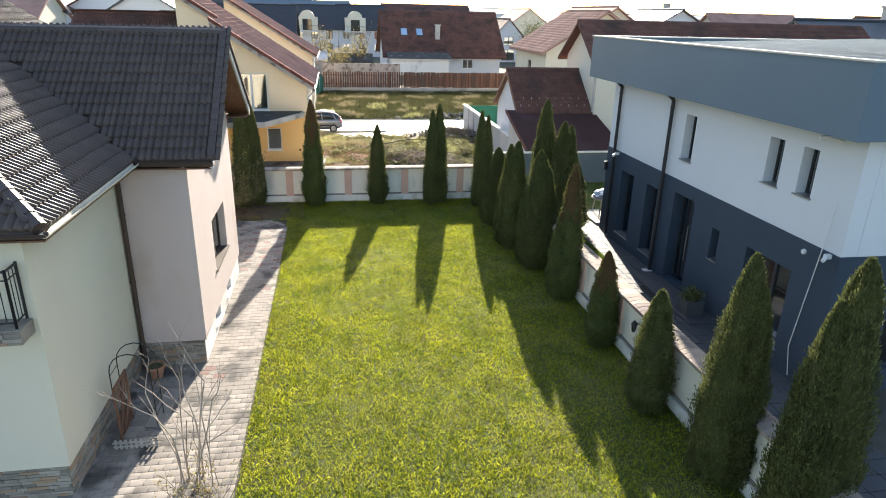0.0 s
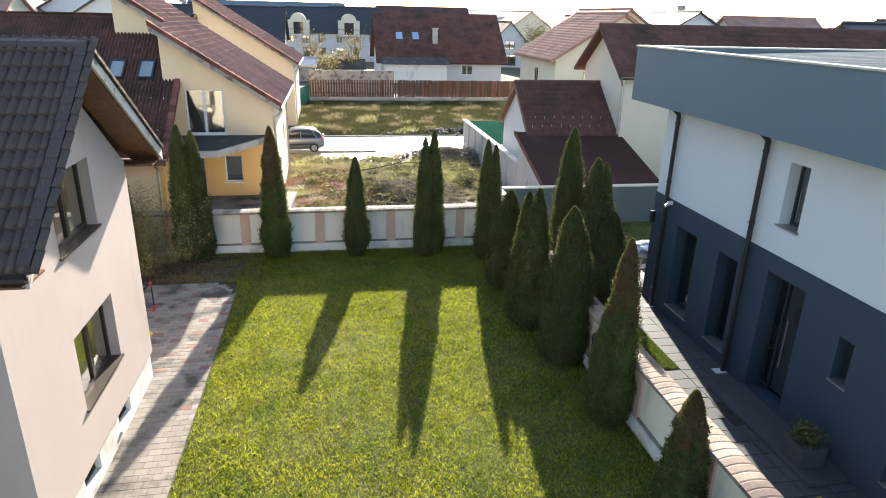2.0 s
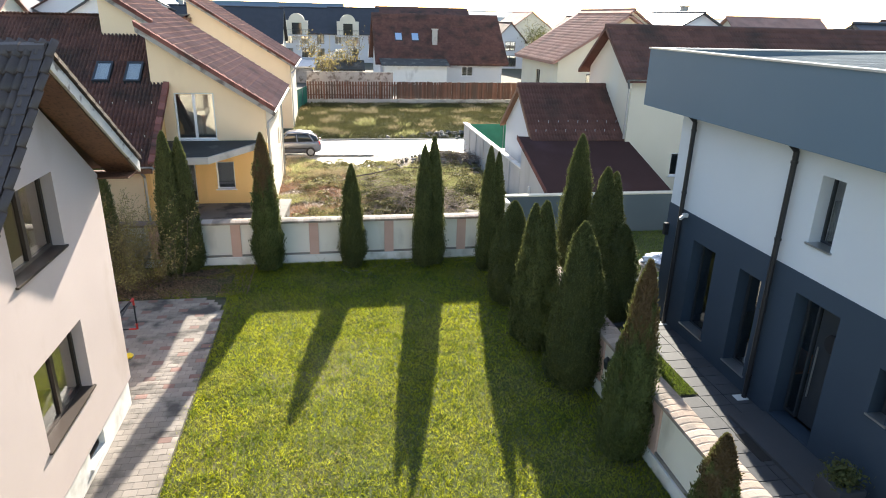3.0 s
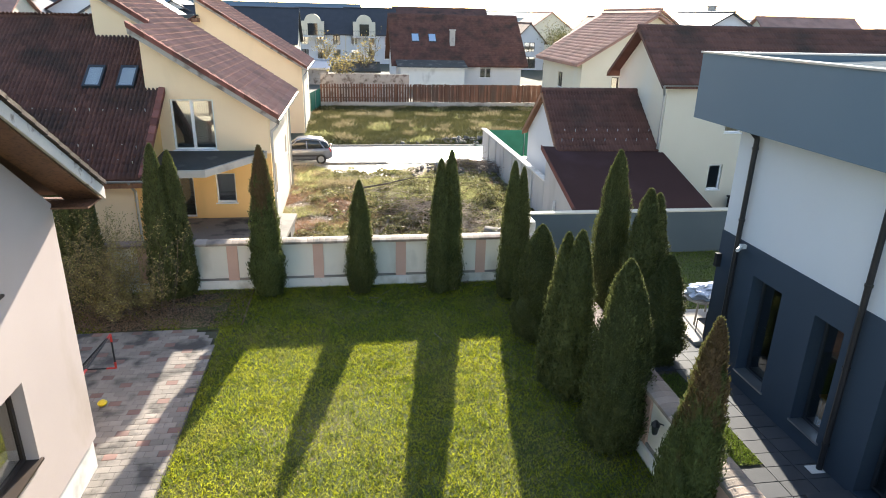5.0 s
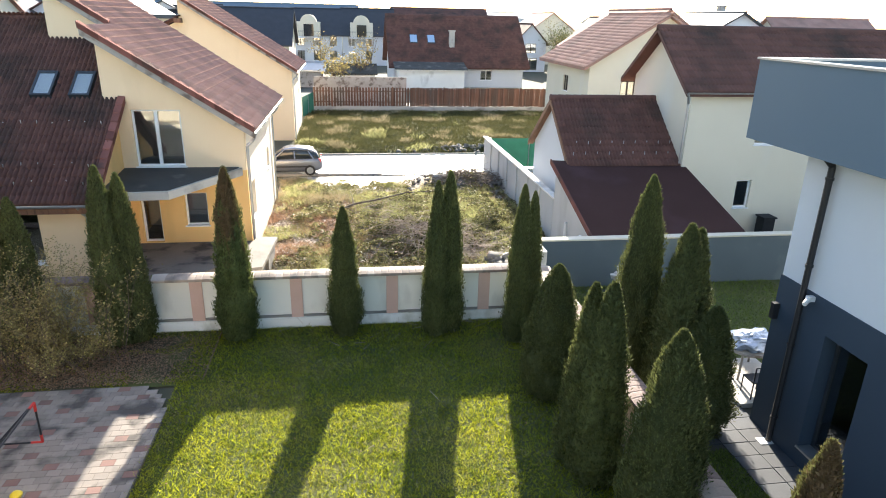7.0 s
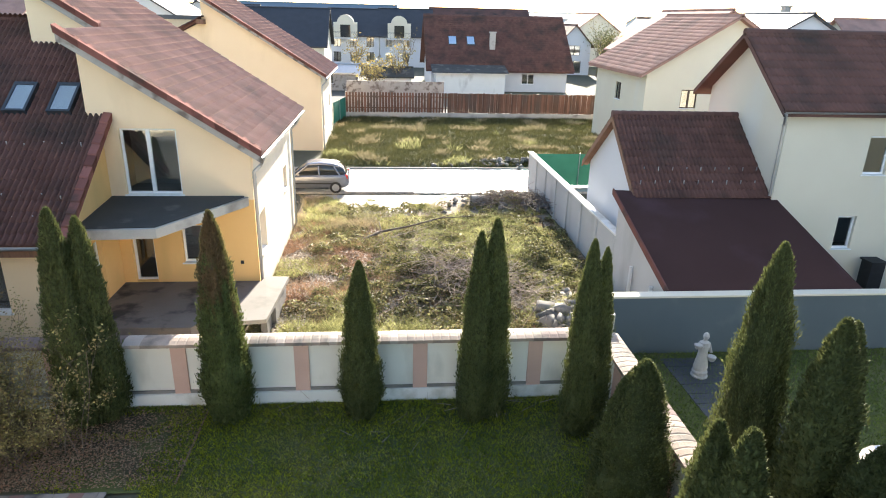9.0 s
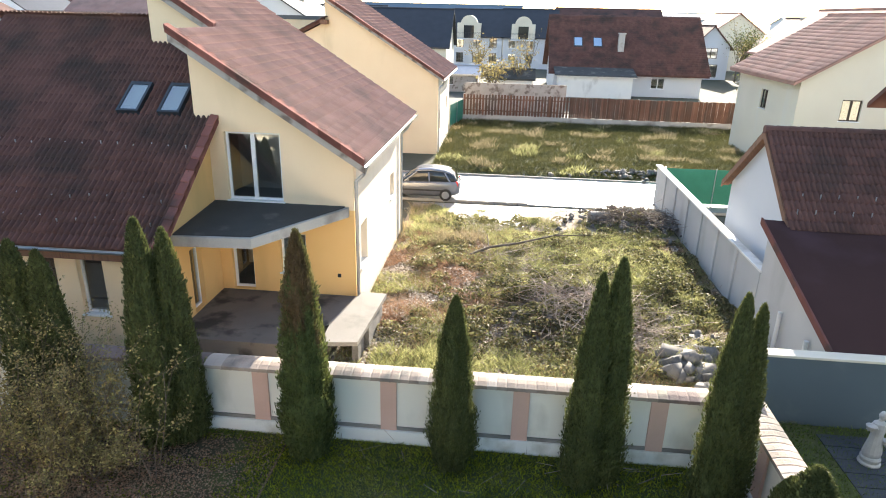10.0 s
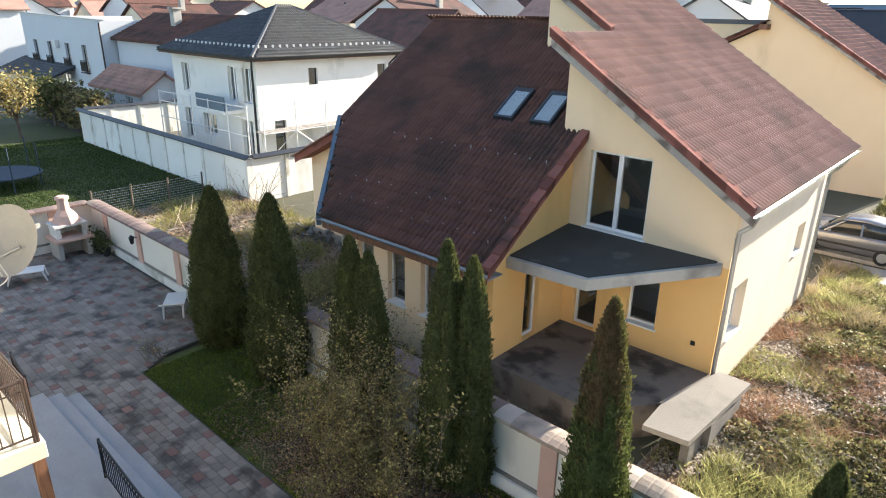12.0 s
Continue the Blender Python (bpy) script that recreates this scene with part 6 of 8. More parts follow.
w1 = clumped(scatter(130000, -1.5, 30.9, 10.2, 49.0, 14), 0.45, 0.1, 1.0)
stuff("weeds", blades(on_lot(unbare(w1), LOT), 0.17, 0.03, 0.9, 15), M_WEED, "clumps of green weeds on the vacant lot", "weeds")
w2 = clumped(scatter(60000, -1.5, 30.9, 10.2, 48.5, 16), 0.6, 0.0, 6.0)
stuff("dry_grass", blades(on_lot(unbare(w2), LOT), 0.22, 0.02, 1.2, 17), M_DRYGRASS, "dry bleached grass tufts on the lot", "grass")
w3 = scatter(20000, -1.5, 42.5, 3.0, 48.0, 18)
w3 = clumped(w3[w3[:, 0] < 0.3 + 1.3 * np.sin(w3[:, 1] * 0.9) + np.random.default_rng(18).normal(0, 0.5, len(w3))], 0.8, 0.02, 8.0)
stuff("tall_dry_grass", blades(on_lot(w3, LOT), 0.4, 0.025, 0.8, 19), M_STRAW, "tall straw-coloured grass beside the yellow house", "grass")
w4 = scatter(90000, -1.5, 31, 10.2, 45, 20)
M_RUST = material("red_brown_dead_stems", (0.26, 0.14, 0.085), (0.46, 0.29, 0.18), 1.2, 8, 0.6, 0, island=0.5, glow=0.35, spec=0.3)
w9 = scatter(30000, -1.5, 35.6, 4.5, 45, 80)
w9 = clumped(w9[w9[:, 0] < 2.0 + np.random.default_rng(81).normal(0, 1.2, len(w9))], 0.7, -0.05, 11.0)
stuff("dead_stems", blades(on_lot(w9, LOT), 0.2, 0.03, 1.3, 82), M_RUST, "low red-brown dead stems beside the house", "weeds")
stuff("leaf_cover", flakes(on_lot(w4, LOT, 0.045), 0.085, 21, 0.45), M_LEAF, "brown leaves scattered over the lot", "leaves")
M_OLIVE = material("olive_verge_grass", (0.045, 0.052, 0.02), (0.15, 0.14, 0.055), 0.35, 3, 0.8, 0, island=0.4, glow=0.3, spec=0.15)
w5 = clumped(scatter(110000, -1.7, 55.8, 39, 75.5, 22), 0.25, -2.0, 2.0)
stuff("verge_weeds", blades(on_lot(w5, VERGE), 0.25, 0.05, 0.9, 23), M_OLIVE, "rough grass and weeds beyond the road", "weeds")
w7 = clumped(scatter(60000, -1.6, 55.9, 30, 74, 76), 0.5, 0.27, 5.0)
stuff("verge_straw", blades(on_lot(w7, VERGE), 0.33, 0.05, 1.0, 77), M_STRAW, "bleached grass patches beyond the road", "grass")
w8 = clumped(scatter(40000, -1.6, 55.9, 30, 74, 78), 0.35, 0.42, 7.0)
stuff("verge_green", blades(on_lot(w8, VERGE), 0.35, 0.06, 0.8, 79), M_WEED, "bright green weed clumps beyond the road", "weeds")
w6 = clumped(scatter(22000, -25.5, 31, -12.4, 37.6, 24, 0.15), 0.5, -0.05, 4.0)
stuff("plot_weeds", blades(w6, 0.3, 0.04, 1.0, 25), M_DRYGRASS, "dry weeds on the plot behind the wall", "weeds")
stuff("plot_leaves", flakes(scatter(9000, -25.5, 31, -12.4, 37.6, 26, 0.22), 0.13, 27, 0.5), M_LEAF, "brown undergrowth leaves on the plot", "leaves")

stuff("garden_grass", blades(scatter(60000, -46, 28, -26.2, 38.4, 28, 0.02), 0.08, 0.05, 0.8, 29), M_SHADEGRASS, "short grass of the neighbouring garden darkened for shade", "grass")
# low undergrowth: tangled clumps of leaves with gaps between them
def clumps(spots, r0, r1, n0, n1, seed):
    """Points on the upper halves of many small domes standing on the lot."""
    g_, out = np.random.default_rng(seed), []
    for cx, cy in spots:
        if not (-1.3 < cx < 10.1 and 31.0 < cy < 48.0) or bare(cx, cy):
            continue
        r, n = g_.uniform(r0, r1), int(g_.uniform(n0, n1))
        d = g_.normal(size=(n, 3))
        d /= np.linalg.norm(d, axis=1)[:, None]
        out.append(np.column_stack([cx + d[:, 0] * r, cy + d[:, 1] * r, lot_height(cx, cy, *LOT) + 0.02 + np.abs(d[:, 2]) * r * 0.75]))
    return np.concatenate(out)


g = np.random.default_rng(70)
low = [(x, y) for x, y in g.uniform((-1.2, 31.2), (10.0, 46.5), (300, 2)) if noise.noise((x * 0.3, y * 0.3, 4.0)) > -0.12 and not (x < 3 and y < 34.5)]
stuff("undergrowth", flakes(clumps(low, 0.18, 0.45, 90, 220, 71), 0.1, 72, 0.2), M_BRAMBLE, "low tangled undergrowth with green and browned leaves", "undergrowth")
dark = np.concatenate([g.normal((4.7, 37.6), (1.5, 1.5), (60, 2)), g.normal((8.6, 38.5), (0.7, 2.6), (45, 2)), g.normal((3.2, 34.9), (1.6, 0.5), (14, 2))])
M_DARKBRAMBLE = accent(material("dark_bramble_leaves", (0.065, 0.072, 0.03), (0.19, 0.185, 0.075), 2, 20, 0.6, 0, island=0.7, glow=0.4, spec=0.25), [(0.6, (0.2, 0.12, 0.065)), (0.88, (0.24, 0.2, 0.15))], "i")
stuff("brambles", flakes(clumps(dark, 0.25, 0.6, 150, 300, 73), 0.1, 74, 0.2), M_DARKBRAMBLE, "dark tangle of bramble leaves on the lot", "undergrowth")
tufts = np.concatenate([g.uniform((-0.4, 31.1), (4.6, 34.2), (190, 2)), g.uniform((6.6, 36.2), (9.2, 44.5), (170, 2)), g.uniform((2.2, 40.5), (7.5, 45.0), (120, 2)), g.uniform((8.4, 31.1), (10.0, 33.6), (60, 2)), g.uniform((-1.2, 42.0), (0.8, 47.5), (80, 2))])
tuft_at = np.repeat(tufts, 70, axis=0) + g.normal(0, 0.13, (len(tufts) * 70, 2))
stuff("weed_tufts", blades(on_lot(unbare(np.column_stack([tuft_at, np.zeros(len(tuft_at))])), LOT), 0.24, 0.03, 0.9, 75), M_WEED, "bright green weed tufts on the vacant lot", "weeds")
foot = np.random.default_rng(91).normal(size=(5200, 3)) * (1.9, 0.28, 0.16) + (-8.3, 32.1, 0.22)
foot[:, 2] = np.abs(foot[:, 2])
stuff("foundation_weeds", flakes(foot, 0.11, 92, 0.3), M_DARKBRAMBLE, "dark creepers along the foot of the yellow house", "undergrowth")
# Pale dry leaves; the sun's sparkle is put in their colour too.
M_PALELEAF = material("pale_sparkle_leaves", (0.34, 0.28, 0.23), (0.54, 0.47, 0.4), 3, 30, 0.6, 0, island=0.5, glow=0.3, spec=0.3)
pale = scatter(60000, -1.4, 31.5, 9.8, 45.5, 86)
stuff("pale_leaves", flakes(on_lot(clumped(pale, 0.5, -0.1, 12.0), LOT, 0.08), 0.08, 87, 0.7), M_PALELEAF, "pale dry leaves with sun sparkle put in their colour", "leaves")


def bare_patch():
    """Wet trodden ground where the lot meets the road, with a ragged outline."""
    nx, ny = 70, 60
    v = [(x, y, lot_height(x, y, *LOT) + 0.02) for y in np.linspace(43.6, 49.15, ny) for x in np.linspace(-1.4, 7.2, nx)]
    f = []
    for j in range(ny - 1):
        for i in range(nx - 1):
            x, y, _ = v[j * nx + i]
            if bare(x, y):
                f.append((j * nx + i, j * nx + i + 1, (j + 1) * nx + i + 1, (j + 1) * nx + i))
    tagged(hang("bare_patch", np_mesh("bare_patch", np.array(v), np.array(f), True), M_ROAD), "wet bare patch of ground beside the road", "ground", kind="structure")


bare_patch()


def twigs(cx, cy, n, rx, ry, h, seed, r=0.012, z=0.1, length=1.2):
    """A tangled heap of twigs: arrays of thin three-sided rods."""
    g_ = np.random.default_rng(seed)
    p = np.column_stack([g_.normal(cx, rx, n), g_.normal(cy, ry, n), np.zeros(n)])
    fall = np.exp(-((p[:, 0] - cx) / rx) ** 2 / 2 - ((p[:, 1] - cy) / ry) ** 2 / 2)
    p[:, 2] = z + h * fall * g_.uniform(0, 1, n)
    d = g_.normal(size=(n, 3)) * [1, 1, 0.3]
    d /= np.linalg.norm(d, axis=1)[:, None]
    q = p + d * (length * g_.uniform(0.3, 1.2, n))[:, None]
    q[:, 2] = np.maximum(q[:, 2], z)
    s = np.cross(d, [0.2, 0.1, 1.0])
    s /= np.linalg.norm(s, axis=1)[:, None]
    t = np.cross(d, s)
    rr = (r * g_.uniform(0.5, 1.5, n))[:, None]
    ring = [s * rr, (-0.5 * s + 0.87 * t) * rr, (-0.5 * s - 0.87 * t) * rr]
    v = np.stack([p + k for k in ring] + [q + k * 0.5 for k in ring], 1).reshape(-1, 3)
    f = np.array([(0, 1, 4, 3), (1, 2, 5, 4), (2, 0, 3, 5)])
    return v, (f[None] + (np.arange(n) * 6)[:, None, None]).reshape(-1, 4)


stuff("brush_pile", twigs(5.2, 36.9, 800, 1.1, 0.9, 0.5, 30, 0.008, 0.45), M_TWIG, "heap of cut grey branches on the lot", "brushwood")
stuff("brush_pile", twigs(6.6, 35.6, 420, 1.2, 0.9, 0.45, 31), M_TWIG, "low heap of cut branches near the wall", "brushwood")
stuff("brush_pile", twigs(3.0, 41.0, 260, 1.6, 1.2, 0.4, 32), M_TWIG, "scattered dry twigs on the lot", "brushwood")
stuff("brush_pile", twigs(8.4, 46.7, 700, 1.0, 0.8, 0.5, 35, 0.011, 0.5, 0.9), M_BROWNTWIG, "tangled cut branches thrown over the rubble heap", "brushwood")
stuff("twig_litter", twigs(4.4, 39.5, 1500, 3.0, 4.5, 0.15, 34, 0.007, 0.14, 0.5), M_TWIG, "thin twigs littered over the lot", "brushwood")
stuff("brush_pile", twigs(-19, 34.6, 700, 3.0, 1.5, 0.7, 33), M_TWIG, "tangled dry stems on the plot", "brushwood")


def stones(cx, cy, n, rx, ry, h, size, seed, z=0.0):
    g_ = random.Random(seed)
    vs, fs = [], []
    base = np.array([(-1, -1, -1), (1, -1, -1), (1, 1, -1), (-1, 1, -1), (-1, -1, 1), (1, -1, 1), (1, 1, 1), (-1, 1, 1)], float)
    faces = np.array([(3, 2, 1, 0), (4, 5, 6, 7), (0, 1, 5, 4), (1, 2, 6, 5), (2, 3, 7, 6), (3, 0, 4, 7)])
    for i in range(n):
        x, y = g_.gauss(cx, rx), g_.gauss(cy, ry)
        fall = math.exp(-((x - cx) / rx) ** 2 / 2 - ((y - cy) / ry) ** 2 / 2)
        s = size * g_.uniform(0.4, 1.4)
        m = Euler((g_.uniform(0, 6), g_.uniform(0, 6), g_.uniform(0, 6))).to_matrix()
        v = base * [s * g_.uniform(0.5, 1), s * g_.uniform(0.4, 1), s * g_.uniform(0.3, 0.7)] * np.array([[g_.uniform(0.6, 1.1) for _ in range(3)] for _ in range(8)])
        vs.append(v @ np.array(m).T + [x, y, z + h * fall * g_.uniform(0.2, 1)])
        fs.append(faces + 8 * i)
    return np.concatenate(vs), np.concatenate(fs)


stuff("rubble", stones(8.5, 46.9, 420, 1.0, 0.9, 0.45, 0.11, 40, 0.25), M_RUBBLE, "heap of broken concrete near the road", "rubble")
stuff("rubble", stones(7.8, 33.9, 60, 0.4, 1.0, 0.5, 0.3, 46, 0.12), M_RUBBLE, "large broken concrete lumps among the weeds", "rubble")
stuff("rubble", stones(8.3, 35.2, 90, 0.6, 1.8, 0.25, 0.1, 41, 0.2), M_RUBBLE, "broken stones along the lot's edge", "rubble")
stuff("rubble", stones(11.5, 56.6, 220, 3.0, 0.5, 0.35, 0.16, 42, 0.05), M_RUBBLE, "row of rubble beside the road", "rubble")
stuff("rubble", stones(0.0, 44.0, 160, 6.0, 1.5, 0.0, 0.05, 43, 0.1), M_RUBBLE, "small stones on bare ground", "rubble")
stuff("rubble", stones(4.0, 48.2, 400, 3.2, 0.5, 0.02, 0.05, 44, 0.02), M_RUBBLE, "gravel along the road's edge", "gravel")
stuff("rubble", stones(-16.5, 36.9, 120, 1.2, 0.5, 0.5, 0.14, 45, 0.1), M_RUBBLE, "stones piled by the yellow house", "rubble")

arcs = bmesh.new()
rng = random.Random(83)
for i in range(70):
    ox, oy_ = rng.gauss(5.0, 0.6), rng.gauss(36.6, 0.5)
    a, ln, hh = rng.uniform(-0.6, 2.6), rng.uniform(0.8, 2.2), rng.uniform(0.2, 0.6)
    last = Vector((ox, oy_, 0.55))
    for k in range(1, 7):
        s = k / 6
        nxt = Vector((ox + math.cos(a + 0.4 * s) * ln * s, oy_ + math.sin(a + 0.4 * s) * ln * s, 0.55 + hh * math.sin(s * 2.8)))
        tube(arcs, last, nxt, 0.012, 0.01, 4, False)
        last = nxt
tagged(part("brush_arcs", arcs, M_TWIG), "pale arching stems of cut brushwood", "brushwood", kind="stuff")

drum = thing("oil_drum", "grey weathered drum lying beside the rubble", "drum", (7.0, 46.6, 0.1))
b = bmesh.new()
lathe(b, 0, 0, [(0.3, 0), (0.3, 0.03), (0.28, 0.04), (0.28, 0.28), (0.3, 0.3), (0.28, 0.32), (0.28, 0.58), (0.3, 0.6), (0.28, 0.62), (0.28, 0.84), (0.3, 0.85), (0.3, 0.88)], 18)
bmesh.ops.transform(b, matrix=pose(6.6, 46.6, 0.42, 0, 90, 6), verts=b.verts)
part("barrel", b, M_OLDCONCRETE, drum)
log = thing("branch", "long fallen branch lying on the weeds", "branch", (3.4, 42, 0.3))
b = bmesh.new()
pts = [(1.3, 41.2, 0.22), (2.3, 41.9, 0.45), (3.4, 42.4, 0.5), (4.8, 43.4, 0.55), (6.4, 43.9, 0.5)]
for i, (p, q) in enumerate(zip(pts, pts[1:])):
    tube(b, p, q, 0.06 - i * 0.011, 0.05 - i * 0.011, 7)
tube(b, pts[1], (2.2, 42.8, 0.7), 0.03, 0.01, 6)
tube(b, pts[3], (5.4, 43.0, 0.9), 0.025, 0.008, 6)
part("limb", b, M_BARK, log)

# ---- brown board fence beyond the road ----
fence = thing("board_fence", "red-brown board fence on a low concrete base", "fence", (12, 76, 0))
b = bmesh.new()
box(b, -1.2, 75.9, -0.2, 40, 76.15, 0.55)
part("base_wall", b, M_CONCRETE, fence)
rng = random.Random(51)
board = bmesh.new()
box(board, 0, 0, 0, 0.17, 0.025, 1.75)
bd = bpy.data.meshes.new("board")
board.to_mesh(bd)
bd.materials.append(M_FENCEWOOD)
x = -1.1
while x < 40:
    hang("board", bd, None, fence).matrix_basis = pose(x, 75.88 + rng.uniform(0, 0.01), 0.55 + rng.uniform(-0.03, 0.03), 0, rng.uniform(-0.6, 0.6), 0)
    x += 0.27 if x < 8 else 0.178
for i in range(17):
    b = bmesh.new()
    box(b, -1.15 + i * 2.5, 75.92, 0.5, -1.03 + i * 2.5, 76.04, 2.36)
    part("post", b, M_WOOD if i % 2 else M_CONCRETE, fence)
for z in (0.9, 1.9):
    b = bmesh.new()
    box(b, -1.1, 75.91, z, 40, 75.95, z + 0.09)
    part("rail", b, M_FENCEWOOD, fence)
b = bmesh.new()
box(b, -1.2, 79, -0.2, 8, 79.1, 3.0)
tagged(part("screen_wall", b, M_RAWWOOD), "grey weathered screen wall behind the fence", "wall", kind="structure")


def net_fence(x0, y0, x1, y1, h, label):
    t = thing("net_fence", label, "fence", (x0, y0, 0))
    d = Vector((x1 - x0, y1 - y0, 0))
    n = max(1, int(d.length / 2))
    for i in range(n + 1):
        p = Vector((x0, y0, 0)) + d * (i / n)
        b = bmesh.new()
        tube(b, p - Vector((0, 0, 0.1)), p + Vector((0, 0, h)), 0.025, None, 8)
        part("post", b, M_TIN, t)
    s = d.normalized()
    side = Vector((-s.y, s.x, 0)) * 0.006
    b = bmesh.new()
    a = Vector((x0, y0, 0.1)) + side * 5
    slab(b, [a, a + d, a + d + Vector((0, 0, h - 0.15)), a + Vector((0, 0, h - 0.15))], side)
    part("net", b, M_NET, t, "green shade net")


net_fence(10.7, 51.0, 18, 51.0, 1.9, "green netted fence at the end of the panel wall")
net_fence(18, 45, 18, 51.0, 1.9, "green netted fence around a yard")
net_fence(-1.9, 71.5, -1.1, 76, 1.9, "green netted fence beside the yellow twin house")


# ---- car ----
def car():
    t = thing("car", "small grey hatchback parked at the roadside", "car", (-1.3, 50.3, 0.02))
    L, Wd = 3.85, 1.66

    def loft(name, rows, mat, parent, label=""):
        """rows: (x, list of (half width, z)); x grows towards the tail."""
        bb = bmesh.new()
        rings = []
        for x_, ring in rows:
            pts_ = [(x_, -w, z) for w, z in ring] + [(x_, w, z) for w, z in reversed(ring)]
            rings.append([bb.verts.new(p) for p in pts_])
        k = len(rings[0])
        for a_, c_ in zip(rings, rings[1:]):
            for i_ in range(k):
                j_ = (i_ + 1) % k
                bb.faces.new((a_[i_], a_[j_], c_[j_], c_[i_]))
        bb.faces.new(rings[0][::-1])
        bb.faces.new(rings[-1])
        bmesh.ops.transform(bb, matrix=pose(-3.28, 50.35, 0.02), verts=bb.verts)
        ob = part(name, bb, mat, parent, label)
        ob.data.shade_smooth()
        return ob

    def ring(w, z0, zs, zt, top):
        return [(w * 0.86, z0), (w, z0 + 0.15), (w, zs), (w * 0.96, zt), (w * 0.7, top), (w * 0.3, top + 0.02)]

    body = loft("body", [(0.0, ring(0.6, 0.35, 0.5, 0.58, 0.6)), (0.12, ring(0.74, 0.25, 0.58, 0.68, 0.72)), (0.5, ring(0.81, 0.22, 0.68, 0.78, 0.86)), (1.0, ring(0.83, 0.2, 0.76, 0.86, 0.95)), (1.5, ring(0.83, 0.2, 0.8, 0.9, 0.97)),
                          (2.6, ring(0.83, 0.2, 0.82, 0.93, 0.98)), (3.3, ring(0.82, 0.22, 0.84, 0.95, 1.0)), (3.65, ring(0.79, 0.28, 0.82, 0.95, 1.0)), (3.85, ring(0.68, 0.38, 0.7, 0.8, 0.84))], M_CARPAINT, t, "metallic grey body")
    loft("greenhouse", [(0.95, [(0.72, 0.9), (0.7, 0.92), (0.5, 0.94), (0.2, 0.95)]), (1.35, [(0.76, 0.92), (0.7, 1.15), (0.55, 1.22), (0.2, 1.24)]), (1.75, [(0.77, 0.94), (0.66, 1.36), (0.54, 1.44), (0.2, 1.46)]), (2.4, [(0.77, 0.95), (0.66, 1.42), (0.54, 1.5), (0.2, 1.52)]),
                        (3.1, [(0.76, 0.96), (0.64, 1.36), (0.53, 1.44), (0.2, 1.46)]), (3.55, [(0.74, 0.96), (0.62, 1.18), (0.5, 1.26), (0.2, 1.28)]), (3.74, [(0.7, 0.92), (0.64, 0.96), (0.5, 0.99), (0.2, 1.0)])], M_CAR_GLASS, t, "dark tinted windows")
    loft("car_roof", [(1.62, [(0.62, 1.36), (0.56, 1.41), (0.2, 1.44)]), (1.8, [(0.64, 1.42), (0.56, 1.475), (0.2, 1.495)]), (2.4, [(0.65, 1.46), (0.56, 1.53), (0.2, 1.55)]), (3.1, [(0.64, 1.4), (0.55, 1.47), (0.2, 1.49)]), (3.35, [(0.6, 1.3), (0.52, 1.38), (0.2, 1.4)])], M_CARPAINT, t)
    for s in (-1, 1):
        for xa, xb in ((1.72, 1.12), (2.32, 2.36), (3.1, 3.42)):
            b_ = bmesh.new()
            tube(b_, (-3.28 + xa, 50.35 + s * 0.665, 1.4), (-3.28 + xb, 50.35 + s * 0.775, 0.93), 0.035, 0.045, 6)
            part("pillar", b_, M_CARPAINT, t)
        for xc in (0.72, 3.18):
            b_ = bmesh.new()
            tube(b_, (-3.28 + xc, 50.35 + s * 0.66, 0.32), (-3.28 + xc, 50.35 + s * 0.855, 0.32), 0.3, 0.3, 20)
            wheel = part("wheel", b_, M_RUBBER, t)
            b_ = bmesh.new()
            tube(b_, (-3.28 + xc, 50.35 + s * 0.84, 0.32), (-3.28 + xc, 50.35 + s * 0.868, 0.32), 0.2, 0.18, 16)
            part("rim", b_, M_TIN, wheel, "silver wheel rim")
        b_ = bmesh.new()
        box(b_, -3.28 + 3.66, 50.35 + s * 0.66 - 0.07, 0.75, -3.28 + 3.8, 50.35 + s * 0.66 + 0.07, 1.0)
        rounded(b_, 0.03)
        part("tail_light", b_, M_RED, t)
        b_ = bmesh.new()
        box(b_, -3.28 + 0.1, 50.35 + s * 0.6 - 0.12, 0.58, -3.28 + 0.32, 50.35 + s * 0.6 + 0.12, 0.72)
        rounded(b_, 0.03)
        part("headlight", b_, M_PLASTIC, t)
        b_ = bmesh.new()
        box(b_, -3.28 + 1.25, 50.35 + s * 0.83 - 0.06, 0.95, -3.28 + 1.37, 50.35 + s * 0.83 + 0.12 * s, 1.07)
        rounded(b_, 0.02)
        part("wing_mirror", b_, M_CARPAINT, t)
        b_ = bmesh.new()
        box(b_, -3.28 + 0.9, 50.35 + s * 0.832 - 0.012, 0.5, -3.28 + 3.1, 50.35 + s * 0.832 + 0.012, 0.57)
        part("side_strip", b_, M_RUBBER, t)
    return t


M_CAR_GLASS = material("tinted_car_glass", (0.02, 0.024, 0.026), (0.03, 0.034, 0.036), 1, 20, 0.06, 0, spec=0.7)
car()

# ---- neighbour's yard ----
tagged(sheet("yard_lawn", 8.1, 25.0, 22, 31.8, 0.6, 0.32, 0.02, M_LAWN, 15.0), "shaded lawn of the neighbour's yard", "lawn")
tagged(sheet("yard_grass_patch", 8.25, 19.7, 9.78, 23.2, 0.5, 0.33, 0.02, M_LAWN, 16.0), "small strip of bright lawn beside slabs", "lawn")
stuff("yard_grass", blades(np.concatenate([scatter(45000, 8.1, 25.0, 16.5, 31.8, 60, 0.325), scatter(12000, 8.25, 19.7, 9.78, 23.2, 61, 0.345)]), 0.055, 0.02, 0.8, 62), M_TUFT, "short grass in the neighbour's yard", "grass")
